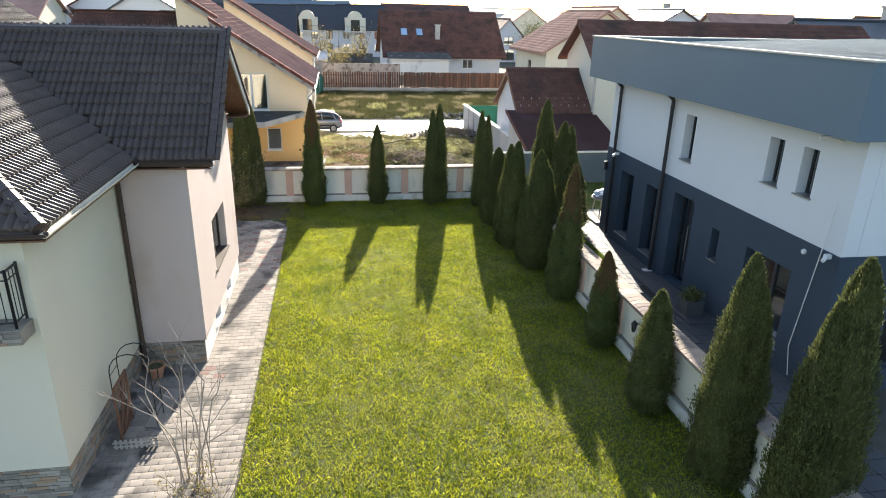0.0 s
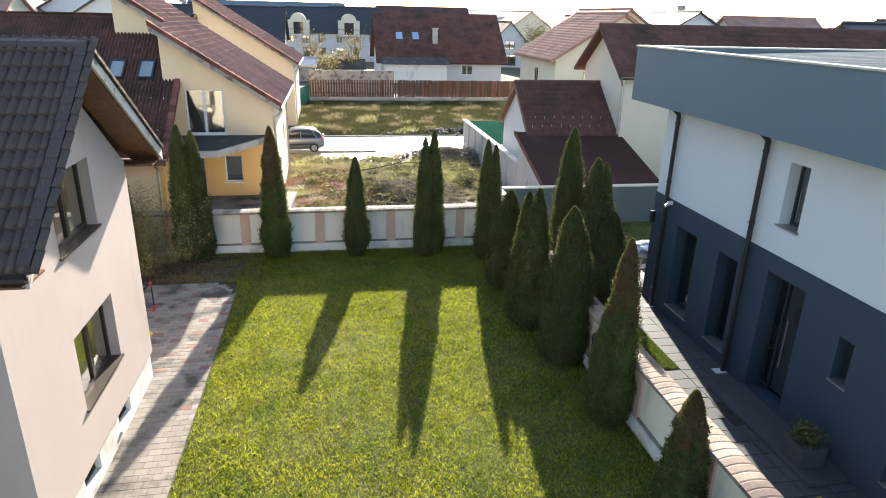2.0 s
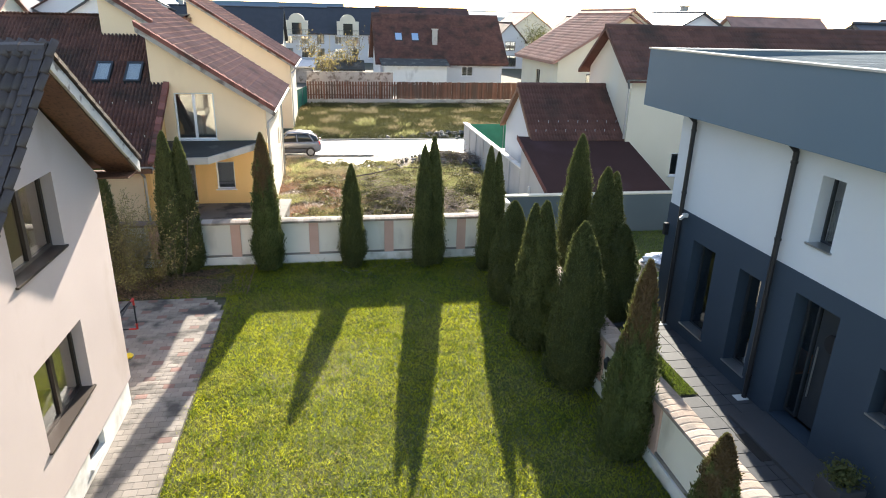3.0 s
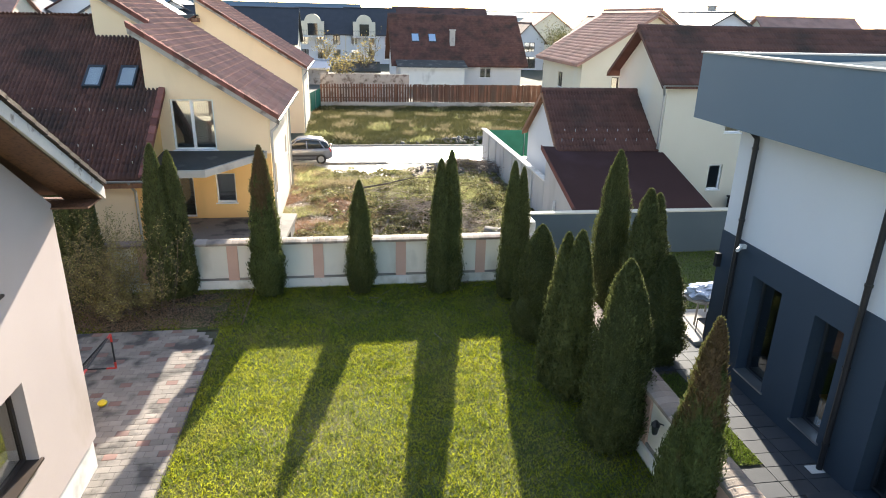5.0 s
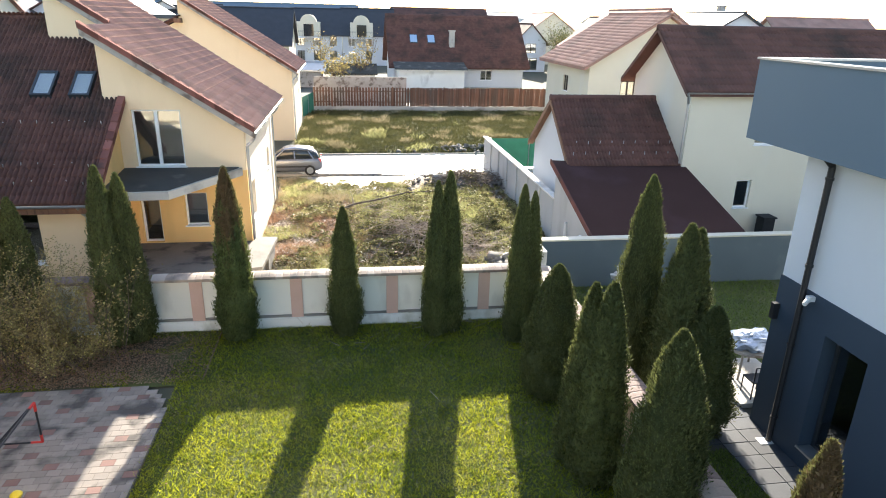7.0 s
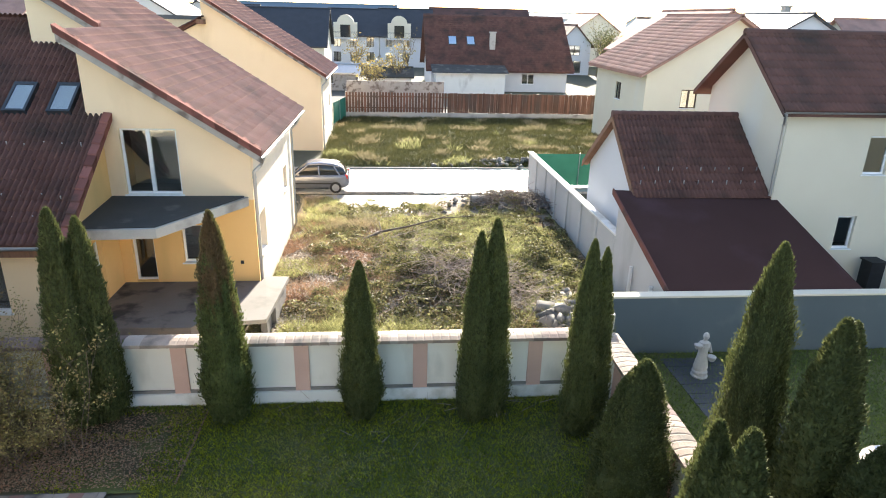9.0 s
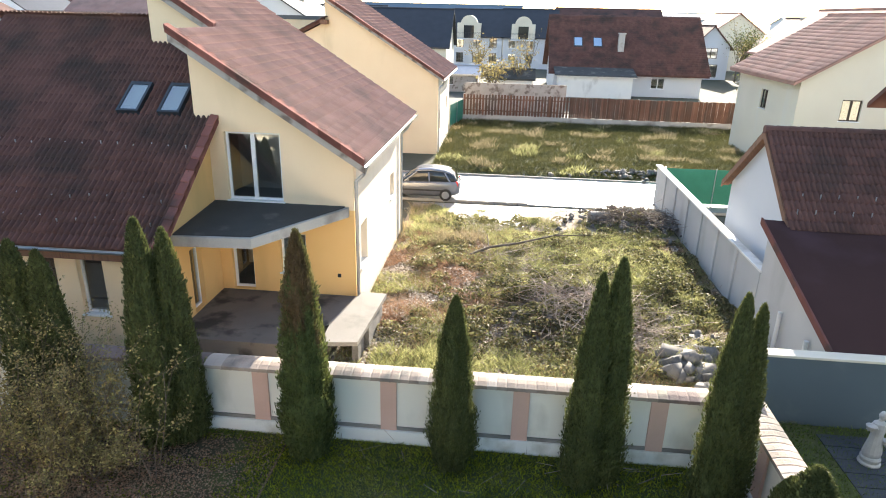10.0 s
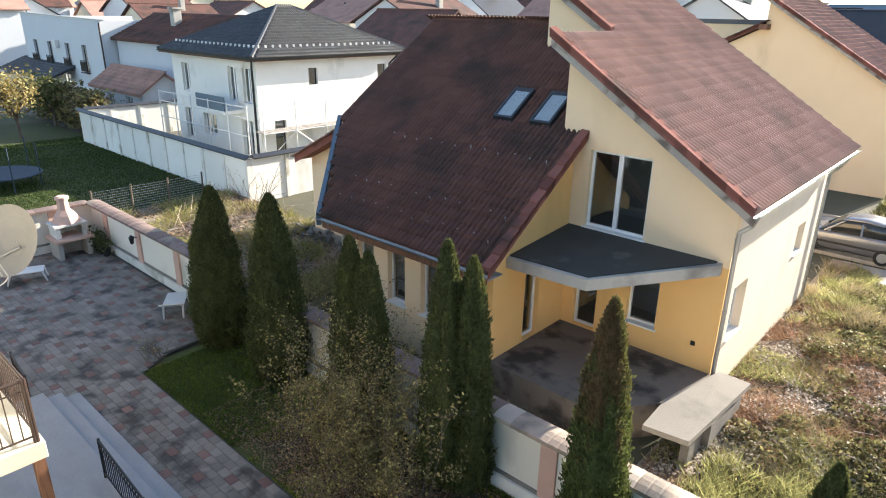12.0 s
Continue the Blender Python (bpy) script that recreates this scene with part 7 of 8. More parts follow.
stuff("yard_gravel", stones(8.8, 25.0, 500, 0.35, 0.8, 0.0, 0.03, 63, 0.34), M_RUBBLE, "pale gravel strip by the wall", "gravel")
YARD_SPOTS = []
for r in range(44):
    for c in range(4):
        x, y = 8.6 + c * 0.6, 7.0 + r * 0.42
        if not (c < 2 and 19.4 < y < 23.2) and x < 10.9:
            YARD_SPOTS.append((x, y))
for r in range(14):
    for c in range(3):
        YARD_SPOTS.append((9.75 + c * 0.5, 25.6 + r * 0.42))
planter = thing("planter", "square grey planter with a small shrub", "planter", (10.35, 15.9, 0.45))
b = bmesh.new()
slab(b, [(10.1, 15.6, 0.31), (10.65, 15.6, 0.31), (10.65, 16.2, 0.31), (10.1, 16.2, 0.31)], (0, 0, 0.55))
rounded(b, 0.015)
part("pot", b, M_SLAB, planter)
v, f = flakes(np.random.default_rng(64).normal((10.37, 15.9, 1.0), (0.14, 0.14, 0.1), (700, 3)), 0.09, 65, 0.2)
hang("shrub", np_mesh("shrub", v, f), M_THUJA, planter)
b = bmesh.new()
box(b, 9.75, 17.2, 0.345, 10.25, 18.1, 0.36)
tagged(part("doormat", b, M_RUBBER), "dark rectangular doormat on the slabs", "doormat")
b = bmesh.new()
slab(b, [(10.95, 24.6, 0.31), (12.6, 24.6, 0.31), (12.6, 26.6, 0.31), (10.95, 26.6, 0.31)], (0, 0, 0.12))
tagged(part("concrete_pad", b, M_CONCRETE), "pale concrete pad behind the house", "pad", kind="structure")
table = thing("patio_table", "garden table under a crumpled silver cover", "table", (11.9, 25.9, 0.43))
b = bmesh.new()
lathe(b, 11.9, 26.0, [(0.62, 1.12), (0.64, 1.15), (0.62, 1.18)], 18)
part("tabletop", b, M_RAWWOOD, table)
for dx, dy in ((-0.4, -0.4), (0.4, -0.4), (0.4, 0.4), (-0.4, 0.4)):
    b = bmesh.new()
    tube(b, (11.9 + dx, 26.0 + dy, 0.43), (11.9 + dx * 0.8, 26.0 + dy * 0.8, 1.13), 0.03)
    part("leg", b, M_RAWWOOD, table)
cover = bmesh.new()
bmesh.ops.create_icosphere(cover, subdivisions=4, radius=0.5)
for q in cover.verts:
    k = 1 + 0.35 * noise.noise(q.co * 4) + 0.2 * noise.noise(q.co * 9)
    q.co = Vector((q.co.x * k * 1.15, q.co.y * k * 0.8, max(-0.12, q.co.z * k * 0.55)))
bmesh.ops.transform(cover, matrix=pose(11.95, 25.95, 1.3), verts=cover.verts)
tagged(part("furniture_cover", cover, M_FOIL), "crumpled silver-blue furniture cover on the table", "cover")
chair = thing("metal_chair", "black metal garden chair by the house corner", "chair", (11.5, 24.9, 0.43))
for name, p, q in (("leg", (11.3, 24.75, 0.43), (11.3, 24.75, 1.25)), ("leg", (11.7, 24.75, 0.43), (11.7, 24.75, 1.25)), ("leg", (11.3, 25.15, 0.43), (11.3, 25.15, 0.86)), ("leg", (11.7, 25.15, 0.43), (11.7, 25.15, 0.86)), ("back_rail", (11.3, 24.75, 1.25), (11.7, 24.75, 1.25))):
    b = bmesh.new()
    tube(b, p, q, 0.016)
    part(name, b, M_BLACK, chair)
b = bmesh.new()
box(b, 11.29, 24.74, 0.84, 11.71, 25.16, 0.87)
part("seat", b, M_BLACK, chair)
rack = thing("drying_rack", "white folding drying rack beside the house", "drying rack", (9.9, 12.2, 0.3))
for p, q in (((9.7, 12.0, 0.33), (10.1, 12.0, 1.4)), ((10.1, 12.0, 0.33), (9.7, 12.0, 1.4)), ((9.7, 12.7, 0.33), (10.1, 12.7, 1.4)), ((10.1, 12.7, 0.33), (9.7, 12.7, 1.4))):
    b = bmesh.new()
    tube(b, p, q, 0.014)
    part("leg", b, M_PLASTIC, rack)
for i in range(5):
    b = bmesh.new()
    tube(b, (9.7 + i * 0.1, 12.0, 1.4), (9.7 + i * 0.1, 12.7, 1.4), 0.008, None, 6)
    part("line", b, M_PLASTIC, rack)
statue = bmesh.new()
X, Y, Z = 10.4, 30.6, 0.33
lathe(statue, X, Y, [(0.24, Z), (0.25, Z + 0.06), (0.21, Z + 0.1), (0.23, Z + 0.2), (0.2, Z + 0.24)], 14)
lathe(statue, X, Y, [(0.2, Z + 0.24), (0.22, Z + 0.35), (0.16, Z + 0.7), (0.14, Z + 0.85), (0.17, Z + 1.05), (0.15, Z + 1.18), (0.06, Z + 1.24), (0.055, Z + 1.28)], 14, 0.8)
lathe(statue, X + 0.02, Y, [(0.05, Z + 1.26), (0.085, Z + 1.33), (0.09, Z + 1.4), (0.06, Z + 1.47), (0.02, Z + 1.5)], 12)
tube(statue, (X - 0.13, Y, Z + 1.15), (X - 0.27, Y - 0.05, Z + 1.0), 0.05, 0.04)
tube(statue, (X - 0.27, Y - 0.05, Z + 1.0), (X - 0.12, Y - 0.16, Z + 1.12), 0.04, 0.04)
tube(statue, (X + 0.14, Y, Z + 1.14), (X + 0.22, Y - 0.06, Z + 0.85), 0.05, 0.04)
lathe(statue, X + 0.24, Y - 0.1, [(0.07, Z + 0.58), (0.12, Z + 0.66), (0.13, Z + 0.74), (0.1, Z + 0.74)], 12)
lathe(statue, X - 0.22, Y - 0.08, [(0.05, Z + 1.0), (0.11, Z + 1.08), (0.12, Z + 1.14), (0.05, Z + 1.16)], 12)
bmesh.ops.transform(statue, matrix=pose(X, Y, Z) @ Matrix.Diagonal((0.85, 0.85, 0.82, 1)) @ pose(-X, -Y, -Z), verts=statue.verts)
tagged(part("statue", statue, M_STATUE), "pale cast stone garden statue on a round base", "statue")


def lantern(x, y, nx, ny):
    t = thing("wall_lantern", "small black wall lantern on the garden wall", "lantern", (x, y, 1.3), "garden wall lanterns")
    b_ = bmesh.new()
    tube(b_, (x, y, 1.22), (x + nx * 0.16, y + ny * 0.16, 1.3), 0.014)
    part("bracket", b_, M_BLACK, t)
    b_ = bmesh.new()
    lathe(b_, x + nx * 0.17, y + ny * 0.17, [(0.035, 1.02), (0.06, 1.06), (0.085, 1.24)], 6)
    part("glass_body", b_, M_CAR_GLASS, t)
    b_ = bmesh.new()
    lathe(b_, x + nx * 0.17, y + ny * 0.17, [(0.1, 1.24), (0.05, 1.31), (0.015, 1.35)], 6)
    part("cap", b_, M_BLACK, t)


for y in (13.8, 20.0, 26.8):
    lantern(7.69, y, -1, 0)
for x in (-18.9, -13.9):
    lantern(x, 30.43, 0, -1)


# ---- shrubs and garden things ----
def branching(bm_, p, d, length, r, depth, rng_, spread=0.5, tips=None):
    """A twig that forks: tapered pieces with a bend."""
    p, d = Vector(p), Vector(d).normalized()
    n = 3
    for i in range(n):
        d = (d + Vector((rng_.gauss(0, 0.12), rng_.gauss(0, 0.12), rng_.gauss(0.05, 0.08)))).normalized()
        q = p + d * length / n
        tube(bm_, p, q, r * (1 - i / n * 0.4), r * (1 - (i + 1) / n * 0.4), 5, False)
        p = q
        if depth and rng_.random() < 0.75:
            side = (d + Vector((rng_.gauss(0, spread), rng_.gauss(0, spread), rng_.gauss(0.1, 0.25)))).normalized()
            branching(bm_, p, side, length * rng_.uniform(0.3, 0.55), r * 0.55, depth - 1, rng_, spread, tips)
    if tips is not None:
        tips.append(tuple(p))


def shrub(name, label, x, y, stems, height, lean, seed, leaf_mat=None, leaves=0, leaf=0.05, r=0.018, depth=2, base=0.15, category="shrub", spread=0.55):
    """A shrub or sapling: stems from the ground, each forking, with leaves along the twigs."""
    t = thing(name, label, category, (x, y, 0))
    rng_ = random.Random(seed)
    co, joined = [], bmesh.new()
    for _ in range(stems):
        b_ = bmesh.new() if stems <= 12 else joined
        a = rng_.uniform(0, 6.28)
        branching(b_, (x + rng_.gauss(0, base), y + rng_.gauss(0, base), -0.02), (lean * math.cos(a), lean * math.sin(a), 1), height * rng_.uniform(0.55, 1.0), r * rng_.uniform(0.6, 1.1), depth, rng_, spread)
        if stems <= 12:
            co += [tuple(v.co) for v in b_.verts]
            me = bpy.data.meshes.new("stem")
            b_.to_mesh(me)
            b_.free()
            tagged(hang("stem", me, M_TWIG if leaf_mat is None else M_BROWNTWIG, t), kind="stuff")
    if stems > 12:
        co = [tuple(v.co) for v in joined.verts]
        me = bpy.data.meshes.new("twig_mass")
        joined.to_mesh(me)
        tagged(hang("twig_mass", me, M_BROWNTWIG, t), kind="stuff")
    joined.free()
    if leaf_mat:
        g_ = np.random.default_rng(seed)
        co = np.array(co)
        high = co[co[:, 2] > 0.25]
        pts_ = high[g_.integers(0, len(high), leaves)] + g_.normal(0, 0.07, (leaves, 3))
        v_, f_ = flakes(pts_, leaf, seed, 0.3)
        tagged(hang("foliage", np_mesh("foliage", v_, f_), leaf_mat, t), kind="stuff")
    return t


M_YLEAF = accent(material("yellowing_leaves", (0.22, 0.17, 0.065), (0.4, 0.32, 0.13), 3, 20, 0.7, 0, island=0.4, glow=0.35), [(0.84, (0.6, 0.54, 0.18)), (0.93, (0.14, 0.17, 0.05))], "i")
shrub("shrub", "large half-bare shrub with yellowing leaves by the wall", -6.0, 29.1, 95, 2.5, 0.55, 70, M_YLEAF, 14000, 0.058, 0.008, 2, 0.4)
shrub("shrub", "low sprawling half-bare shrub over fallen leaves", -5.0, 28.7, 45, 1.5, 0.9, 71, M_YLEAF, 8000, 0.055, 0.007, 2, 0.4)
shrub("sapling", "thin sapling with a few yellow leaves", -3.9, 28.9, 4, 2.6, 0.25, 72, M_YLEAF, 260, 0.08, 0.011, 2, 0.1, "sapling")
shrub("young_tree", "bare young tree with upright grey branches beside the path", -2.85, 10.7, 8, 2.7, 0.1, 73, None, 0, 0.05, 0.02, 3, 0.22, "tree", 0.75)
shrub("shrub", "low dry perennial with pale seed heads", -2.7, 10.2, 26, 0.8, 0.7, 74, M_YLEAF, 500, 0.05, 0.008, 1, 0.25)
shrub("rose_bush", "small leafless rose bush at the lawn's corner", -12.5, 28.0, 12, 0.9, 0.5, 75, M_YLEAF, 160, 0.05, 0.01, 1, 0.15)
shrub("shrub", "bare shrub on the plot behind the wall", -21, 36.2, 16, 2.0, 0.6, 76, M_YLEAF, 260, 0.07, 0.02, 2, 0.4)

# arch, lattice, pot and board beside the cream wall
arch = thing("garden_arch", "thin dark metal garden arch beside the cream wall", "garden arch", (-4.5, 12.8, 0))
for y in (12.55, 13.05):
    b = bmesh.new()
    pts = [(-4.85, y, 0.0), (-4.85, y, 1.5)] + [(-4.45 - 0.4 * math.cos(a), y, 1.5 + 0.4 * math.sin(a)) for a in [math.pi * i / 8 for i in range(1, 8)]] + [(-4.05, y, 1.5), (-4.05, y, 0.0)]
    for p, q in zip(pts, pts[1:]):
        tube(b, p, q, 0.012, None, 6)
    part("hoop", b, M_BLACK, arch)
for z in (0.35, 0.7, 1.05, 1.4):
    for x in (-4.85, -4.05):
        b = bmesh.new()
        tube(b, (x, 12.55, z), (x, 13.05, z), 0.008, None, 6)
        part("rung", b, M_BLACK, arch)
lattice = thing("trellis", "brown wooden lattice trellis leaning by the wall", "trellis", (-4.7, 12.6, 0))
b = bmesh.new()
for y in (12.2, 13.0):
    box(b, -4.72, y - 0.02, 0.0, -4.68, y + 0.02, 1.3)
box(b, -4.72, 12.2, 0.08, -4.68, 13.0, 0.12)
box(b, -4.72, 12.2, 1.26, -4.68, 13.0, 1.3)
part("trellis_frame", b, M_WOOD, lattice)
for i in range(9):
    for s in (1, -1):
        b = bmesh.new()
        y0 = 12.22 + 0.76 * (i / 8)
        tube(b, (-4.7 + 0.01 * s, y0, 0.12), (-4.7 + 0.01 * s, min(12.98, max(12.22, y0 + s * 0.5)), 1.26 if 12.22 < y0 + s * 0.5 < 12.98 else 0.8), 0.011, None, 4)
        part("lath", b, M_WOOD, lattice)
edging = thing("picket_edging", "low pale picket edging", "edging", (-4.3, 11.9, 0))
for i in range(9):
    b = bmesh.new()
    box(b, -4.75 + i * 0.1, 11.9, 0.03, -4.7 + i * 0.1, 11.92, 0.25)
    part("picket", b, M_RAWWOOD, edging)
for z in (0.09, 0.18):
    b = bmesh.new()
    box(b, -4.78, 11.88, z, -3.88, 11.9, z + 0.03)
    part("rail", b, M_RAWWOOD, edging)
pot = thing("flower_pot", "terracotta flower pot against the plinth", "flower pot", (-4.6, 14.75, 0))
b = bmesh.new()
lathe(b, -4.6, 14.75, [(0.13, 0.02), (0.2, 0.3), (0.23, 0.3), (0.23, 0.37), (0.2, 0.37), (0.19, 0.3)], 20)
part("pot_body", b, M_TERRACOTTA, pot)
b = bmesh.new()
lathe(b, -4.6, 14.75, [(0.05, 0.3), (0.19, 0.335)], 16)
part("soil", b, M_LITTER, pot)
b = bmesh.new()
slab(b, [(-4.35, 12.6, 0.04), (-3.95, 12.5, 0.04), (-3.85, 14.0, 0.06), (-4.2, 14.1, 0.06)], (0, 0, 0.03))
tagged(part("board", b, M_TIN), "pale blue-grey sheet lying on the pavers", "board")

# small football goal
goal = thing("football_goal", "small black and red folding football goal", "football goal", (-4.4, 24.5, 0))
A, B = Vector((-4.35, 23.5, 0)), Vector((-4.4, 25.45, 0))
C, D = A + Vector((-0.9, 0, 0)), B + Vector((-0.9, 0, 0))
up = Vector((0, 0, 1.0))
z3 = Vector((0, 0, 0.035))
for name, p, q in (("post", A + z3, A + up), ("post", B + z3, B + up), ("crossbar", A + up, B + up), ("ground_bar", A + z3, C + z3), ("ground_bar", B + z3, D + z3), ("back_bar", C + z3, D + z3), ("stay", A + up, C + z3), ("stay", B + up, D + z3)):
    b = bmesh.new()
    tube(b, p, q, 0.022)
    part(name, b, M_BLACK, goal)
for p, q in ((A + up, (A + up).lerp(B + up, 0.12)), (A + up, A + up * 0.8), (B + up, (B + up).lerp(A + up, 0.12)), (B + up, B + up * 0.8), (A + z3, A + up * 0.22), (A + z3, A.lerp(C, 0.25) + z3), (B + z3, B + up * 0.22), (B + z3, B.lerp(D, 0.25) + z3)):
    b = bmesh.new()
    tube(b, p, q, 0.03)
    part("corner_joint", b, M_RED, goal, "red plastic joint")
b = bmesh.new()
for i in range(15):
    s = i / 14
    tube(b, A.lerp(B, s) + up, C.lerp(D, s) + z3, 0.003, None, 3, False)
for i in range(1, 9):
    s = i / 9
    tube(b, (A + up).lerp(C + z3, s), (B + up).lerp(D + z3, s), 0.003, None, 3, False)
part("net", b, M_RUBBER, goal)
M_YELLOWTOY = material("yellow_plastic", (0.7, 0.5, 0.02), (0.8, 0.6, 0.04), 3, 40, 0.4, 0.02)
b = bmesh.new()
lathe(b, -4.15, 23.75, [(0.05, 0.03), (0.1, 0.07), (0.11, 0.11), (0.06, 0.16), (0.02, 0.18)], 14)
tagged(part("toy", b, M_YELLOWTOY), "small yellow plastic toy on the pavers", "toy")

# stone steps of the terrace
steps = thing("terrace_steps", "grey stone terrace steps behind the house", "steps", (-9, 24.6, 0))
for i, (y1, z) in enumerate(((26.05, 0.16), (25.7, 0.32), (25.35, 0.48))):
    b = bmesh.new()
    box(b, -12.2, 23.62, 0.16 * i - (0.05 if i == 0 else 0), -5.5, y1, z)
    rounded(b, 0.012)
    part("step", b, M_MARBLE, steps)
rail = thing("handrail", "black iron handrail beside the terrace steps", "handrail", (-7.3, 24.9, 0.4))
railing(rail, (-8.35, 25.2), (-6.3, 25.1), 0.48, 1.3, M_BLACK)
gate = thing("iron_gate", "low brown iron gate at the terrace end", "gate", (-12.9, 25.2, 0))
railing(gate, (-13.6, 25.2), (-12.25, 25.1), 0.02, 1.0, M_BROWN, 0.1)


def lounger(x, y, turn):
    t = thing("sun_lounger", "white plastic garden lounger on the patio", "lounger", (0, 0, 0), "plastic loungers")
    b_ = bmesh.new()
    box(b_, -0.3, -0.55, 0.34, 0.3, 0.35, 0.38)
    rounded(b_, 0.015)
    part("seat", b_, M_PLASTIC, t)
    b_ = bmesh.new()
    slab(b_, [(-0.3, 0.35, 0.36), (0.3, 0.35, 0.36), (0.3, 0.85, 0.62), (-0.3, 0.85, 0.62)], (0, 0.02, -0.04))
    part("backrest", b_, M_PLASTIC, t)
    for lx, ly in ((-0.27, -0.5), (0.27, -0.5), (-0.27, 0.4), (0.27, 0.4)):
        b_ = bmesh.new()
        tube(b_, (lx, ly, 0.36), (lx, ly + (0.12 if ly > 0 else -0.1), 0.0), 0.035, 0.025)
        part("leg", b_, M_PLASTIC, t)
    t.matrix_basis = pose(x, y, 0.03, 0, 0, turn)
    return t


def lounger_parts_fix(t):
    for o in t.children:
        o.matrix_parent_inverse = Matrix()


for x, y, turn in ((-14.95, 29.75, 235), (-20.6, 27.4, 160)):
    lounger_parts_fix(lounger(x, y, turn))

bbq = thing("barbecue", "masonry garden barbecue with arched hood and chimney", "barbecue", (-22.0, 29.3, 0))
b = bmesh.new()
box(b, -22.6, 28.8, 0, -22.4, 29.9, 0.7)
box(b, -22.4, 28.8, 0, -21.7, 28.95, 0.7)
box(b, -22.4, 29.75, 0, -21.7, 29.9, 0.7)
part("base", b, M_CONCRETE, bbq)
b = bmesh.new()
box(b, -22.65, 28.7, 0.7, -21.55, 30.0, 0.8)
rounded(b, 0.02)
part("shelf", b, M_PILASTER, bbq)
b = bmesh.new()
for s0, s1 in ((28.85, 29.0), (29.7, 29.85)):
    box(b, -22.55, s0, 0.8, -21.8, s1, 1.2)
box(b, -22.6, 28.85, 0.8, -22.5, 29.85, 1.2)
slab(b, [(-22.6, 28.8, 1.2), (-21.75, 28.8, 1.2), (-21.75, 29.9, 1.2), (-22.6, 29.9, 1.2)], (0, 0, 0.08))
part("firebox", b, M_PLINTH, bbq)
b = bmesh.new()
lathe(b, -22.2, 29.35, [(0.5, 1.28), (0.36, 1.55), (0.2, 1.75), (0.18, 2.1), (0.24, 2.12), (0.24, 2.2), (0.16, 2.24)], 8)
part("hood", b, M_PILASTER, bbq, "pale pink hood and chimney")
tagged_pots = thing("pot_plants", "dark potted plants beside the barbecue", "potted plant", (-21.6, 30.1, 0))
v, f = flakes(np.random.default_rng(80).normal((-21.5, 30.1, 0.55), (0.3, 0.12, 0.18), (600, 3)), 0.12, 81, 0.2)
hang("foliage", np_mesh("foliage", v, f), M_THUJA, tagged_pots)
b = bmesh.new()
for i in range(3):
    lathe(b, -21.9 + i * 0.4, 30.15, [(0.1, 0.02), (0.15, 0.3), (0.15, 0.34)], 12)
part("pots", b, M_RUBBER, tagged_pots)

dish = thing("satellite_dish", "large white satellite dish on a wall bracket", "satellite dish", (-9.6, 24.6, 4.6))
b = bmesh.new()
bowl = [(0.02, 0.0), (0.25, 0.03), (0.45, 0.1), (0.62, 0.19)]
rings = []
for r_, z_ in bowl + [(0.63, 0.2), (0.44, 0.085), (0.24, 0.015), (0.02, -0.015)]:
    rings.append([b.verts.new((r_ * math.cos(6.2832 * i / 28), r_ * math.sin(6.2832 * i / 28), z_)) for i in range(28)])
for p, q in zip(rings, rings[1:]):
    for i in range(28):
        b.faces.new((p[i], p[(i + 1) % 28], q[(i + 1) % 28], q[i]))
DM = look((-9.9, 25.0, 4.75), (-9.9 - 0.45, 25.0 + 0.8, 4.75 - 0.4))
bmesh.ops.transform(b, matrix=DM, verts=b.verts)
bowl_ob = part("bowl", b, M_DISH, dish)
b = bmesh.new()
tube(b, DM @ Vector((0, -0.6, 0.18)), DM @ Vector((0, -0.2, 0.7)), 0.018)
tube(b, DM @ Vector((0, -0.2, 0.7)), DM @ Vector((0, -0.02, 0.62)), 0.05, 0.04, 10)
tube(b, DM @ Vector((0.1, -0.2, 0.7)), DM @ Vector((0.08, -0.02, 0.62)), 0.04, 0.035, 10)
part("receiver_arm", b, M_PLASTIC, dish)
b = bmesh.new()
tube(b, (-9.7, 25.0, 4.7), (-9.9, 24.6, 4.5), 0.03)
tube(b, (-9.9, 24.6, 4.5), (-9.9, 23.6, 4.4), 0.03)
part("bracket", b, M_TIN, dish)
b = bmesh.new()
cable = [DM @ Vector((0.05, -0.1, 0.66)), DM @ Vector((0.2, -0.35, 0.5)), DM @ Vector((0.15, -0.6, 0.2)), (-9.85, 24.7, 4.1), (-9.9, 24.0, 3.7)]
for p, q in zip(cable, cable[1:]):
    tube(b, p, q, 0.012, None, 5)
part("cable", b, M_PLASTIC, dish)


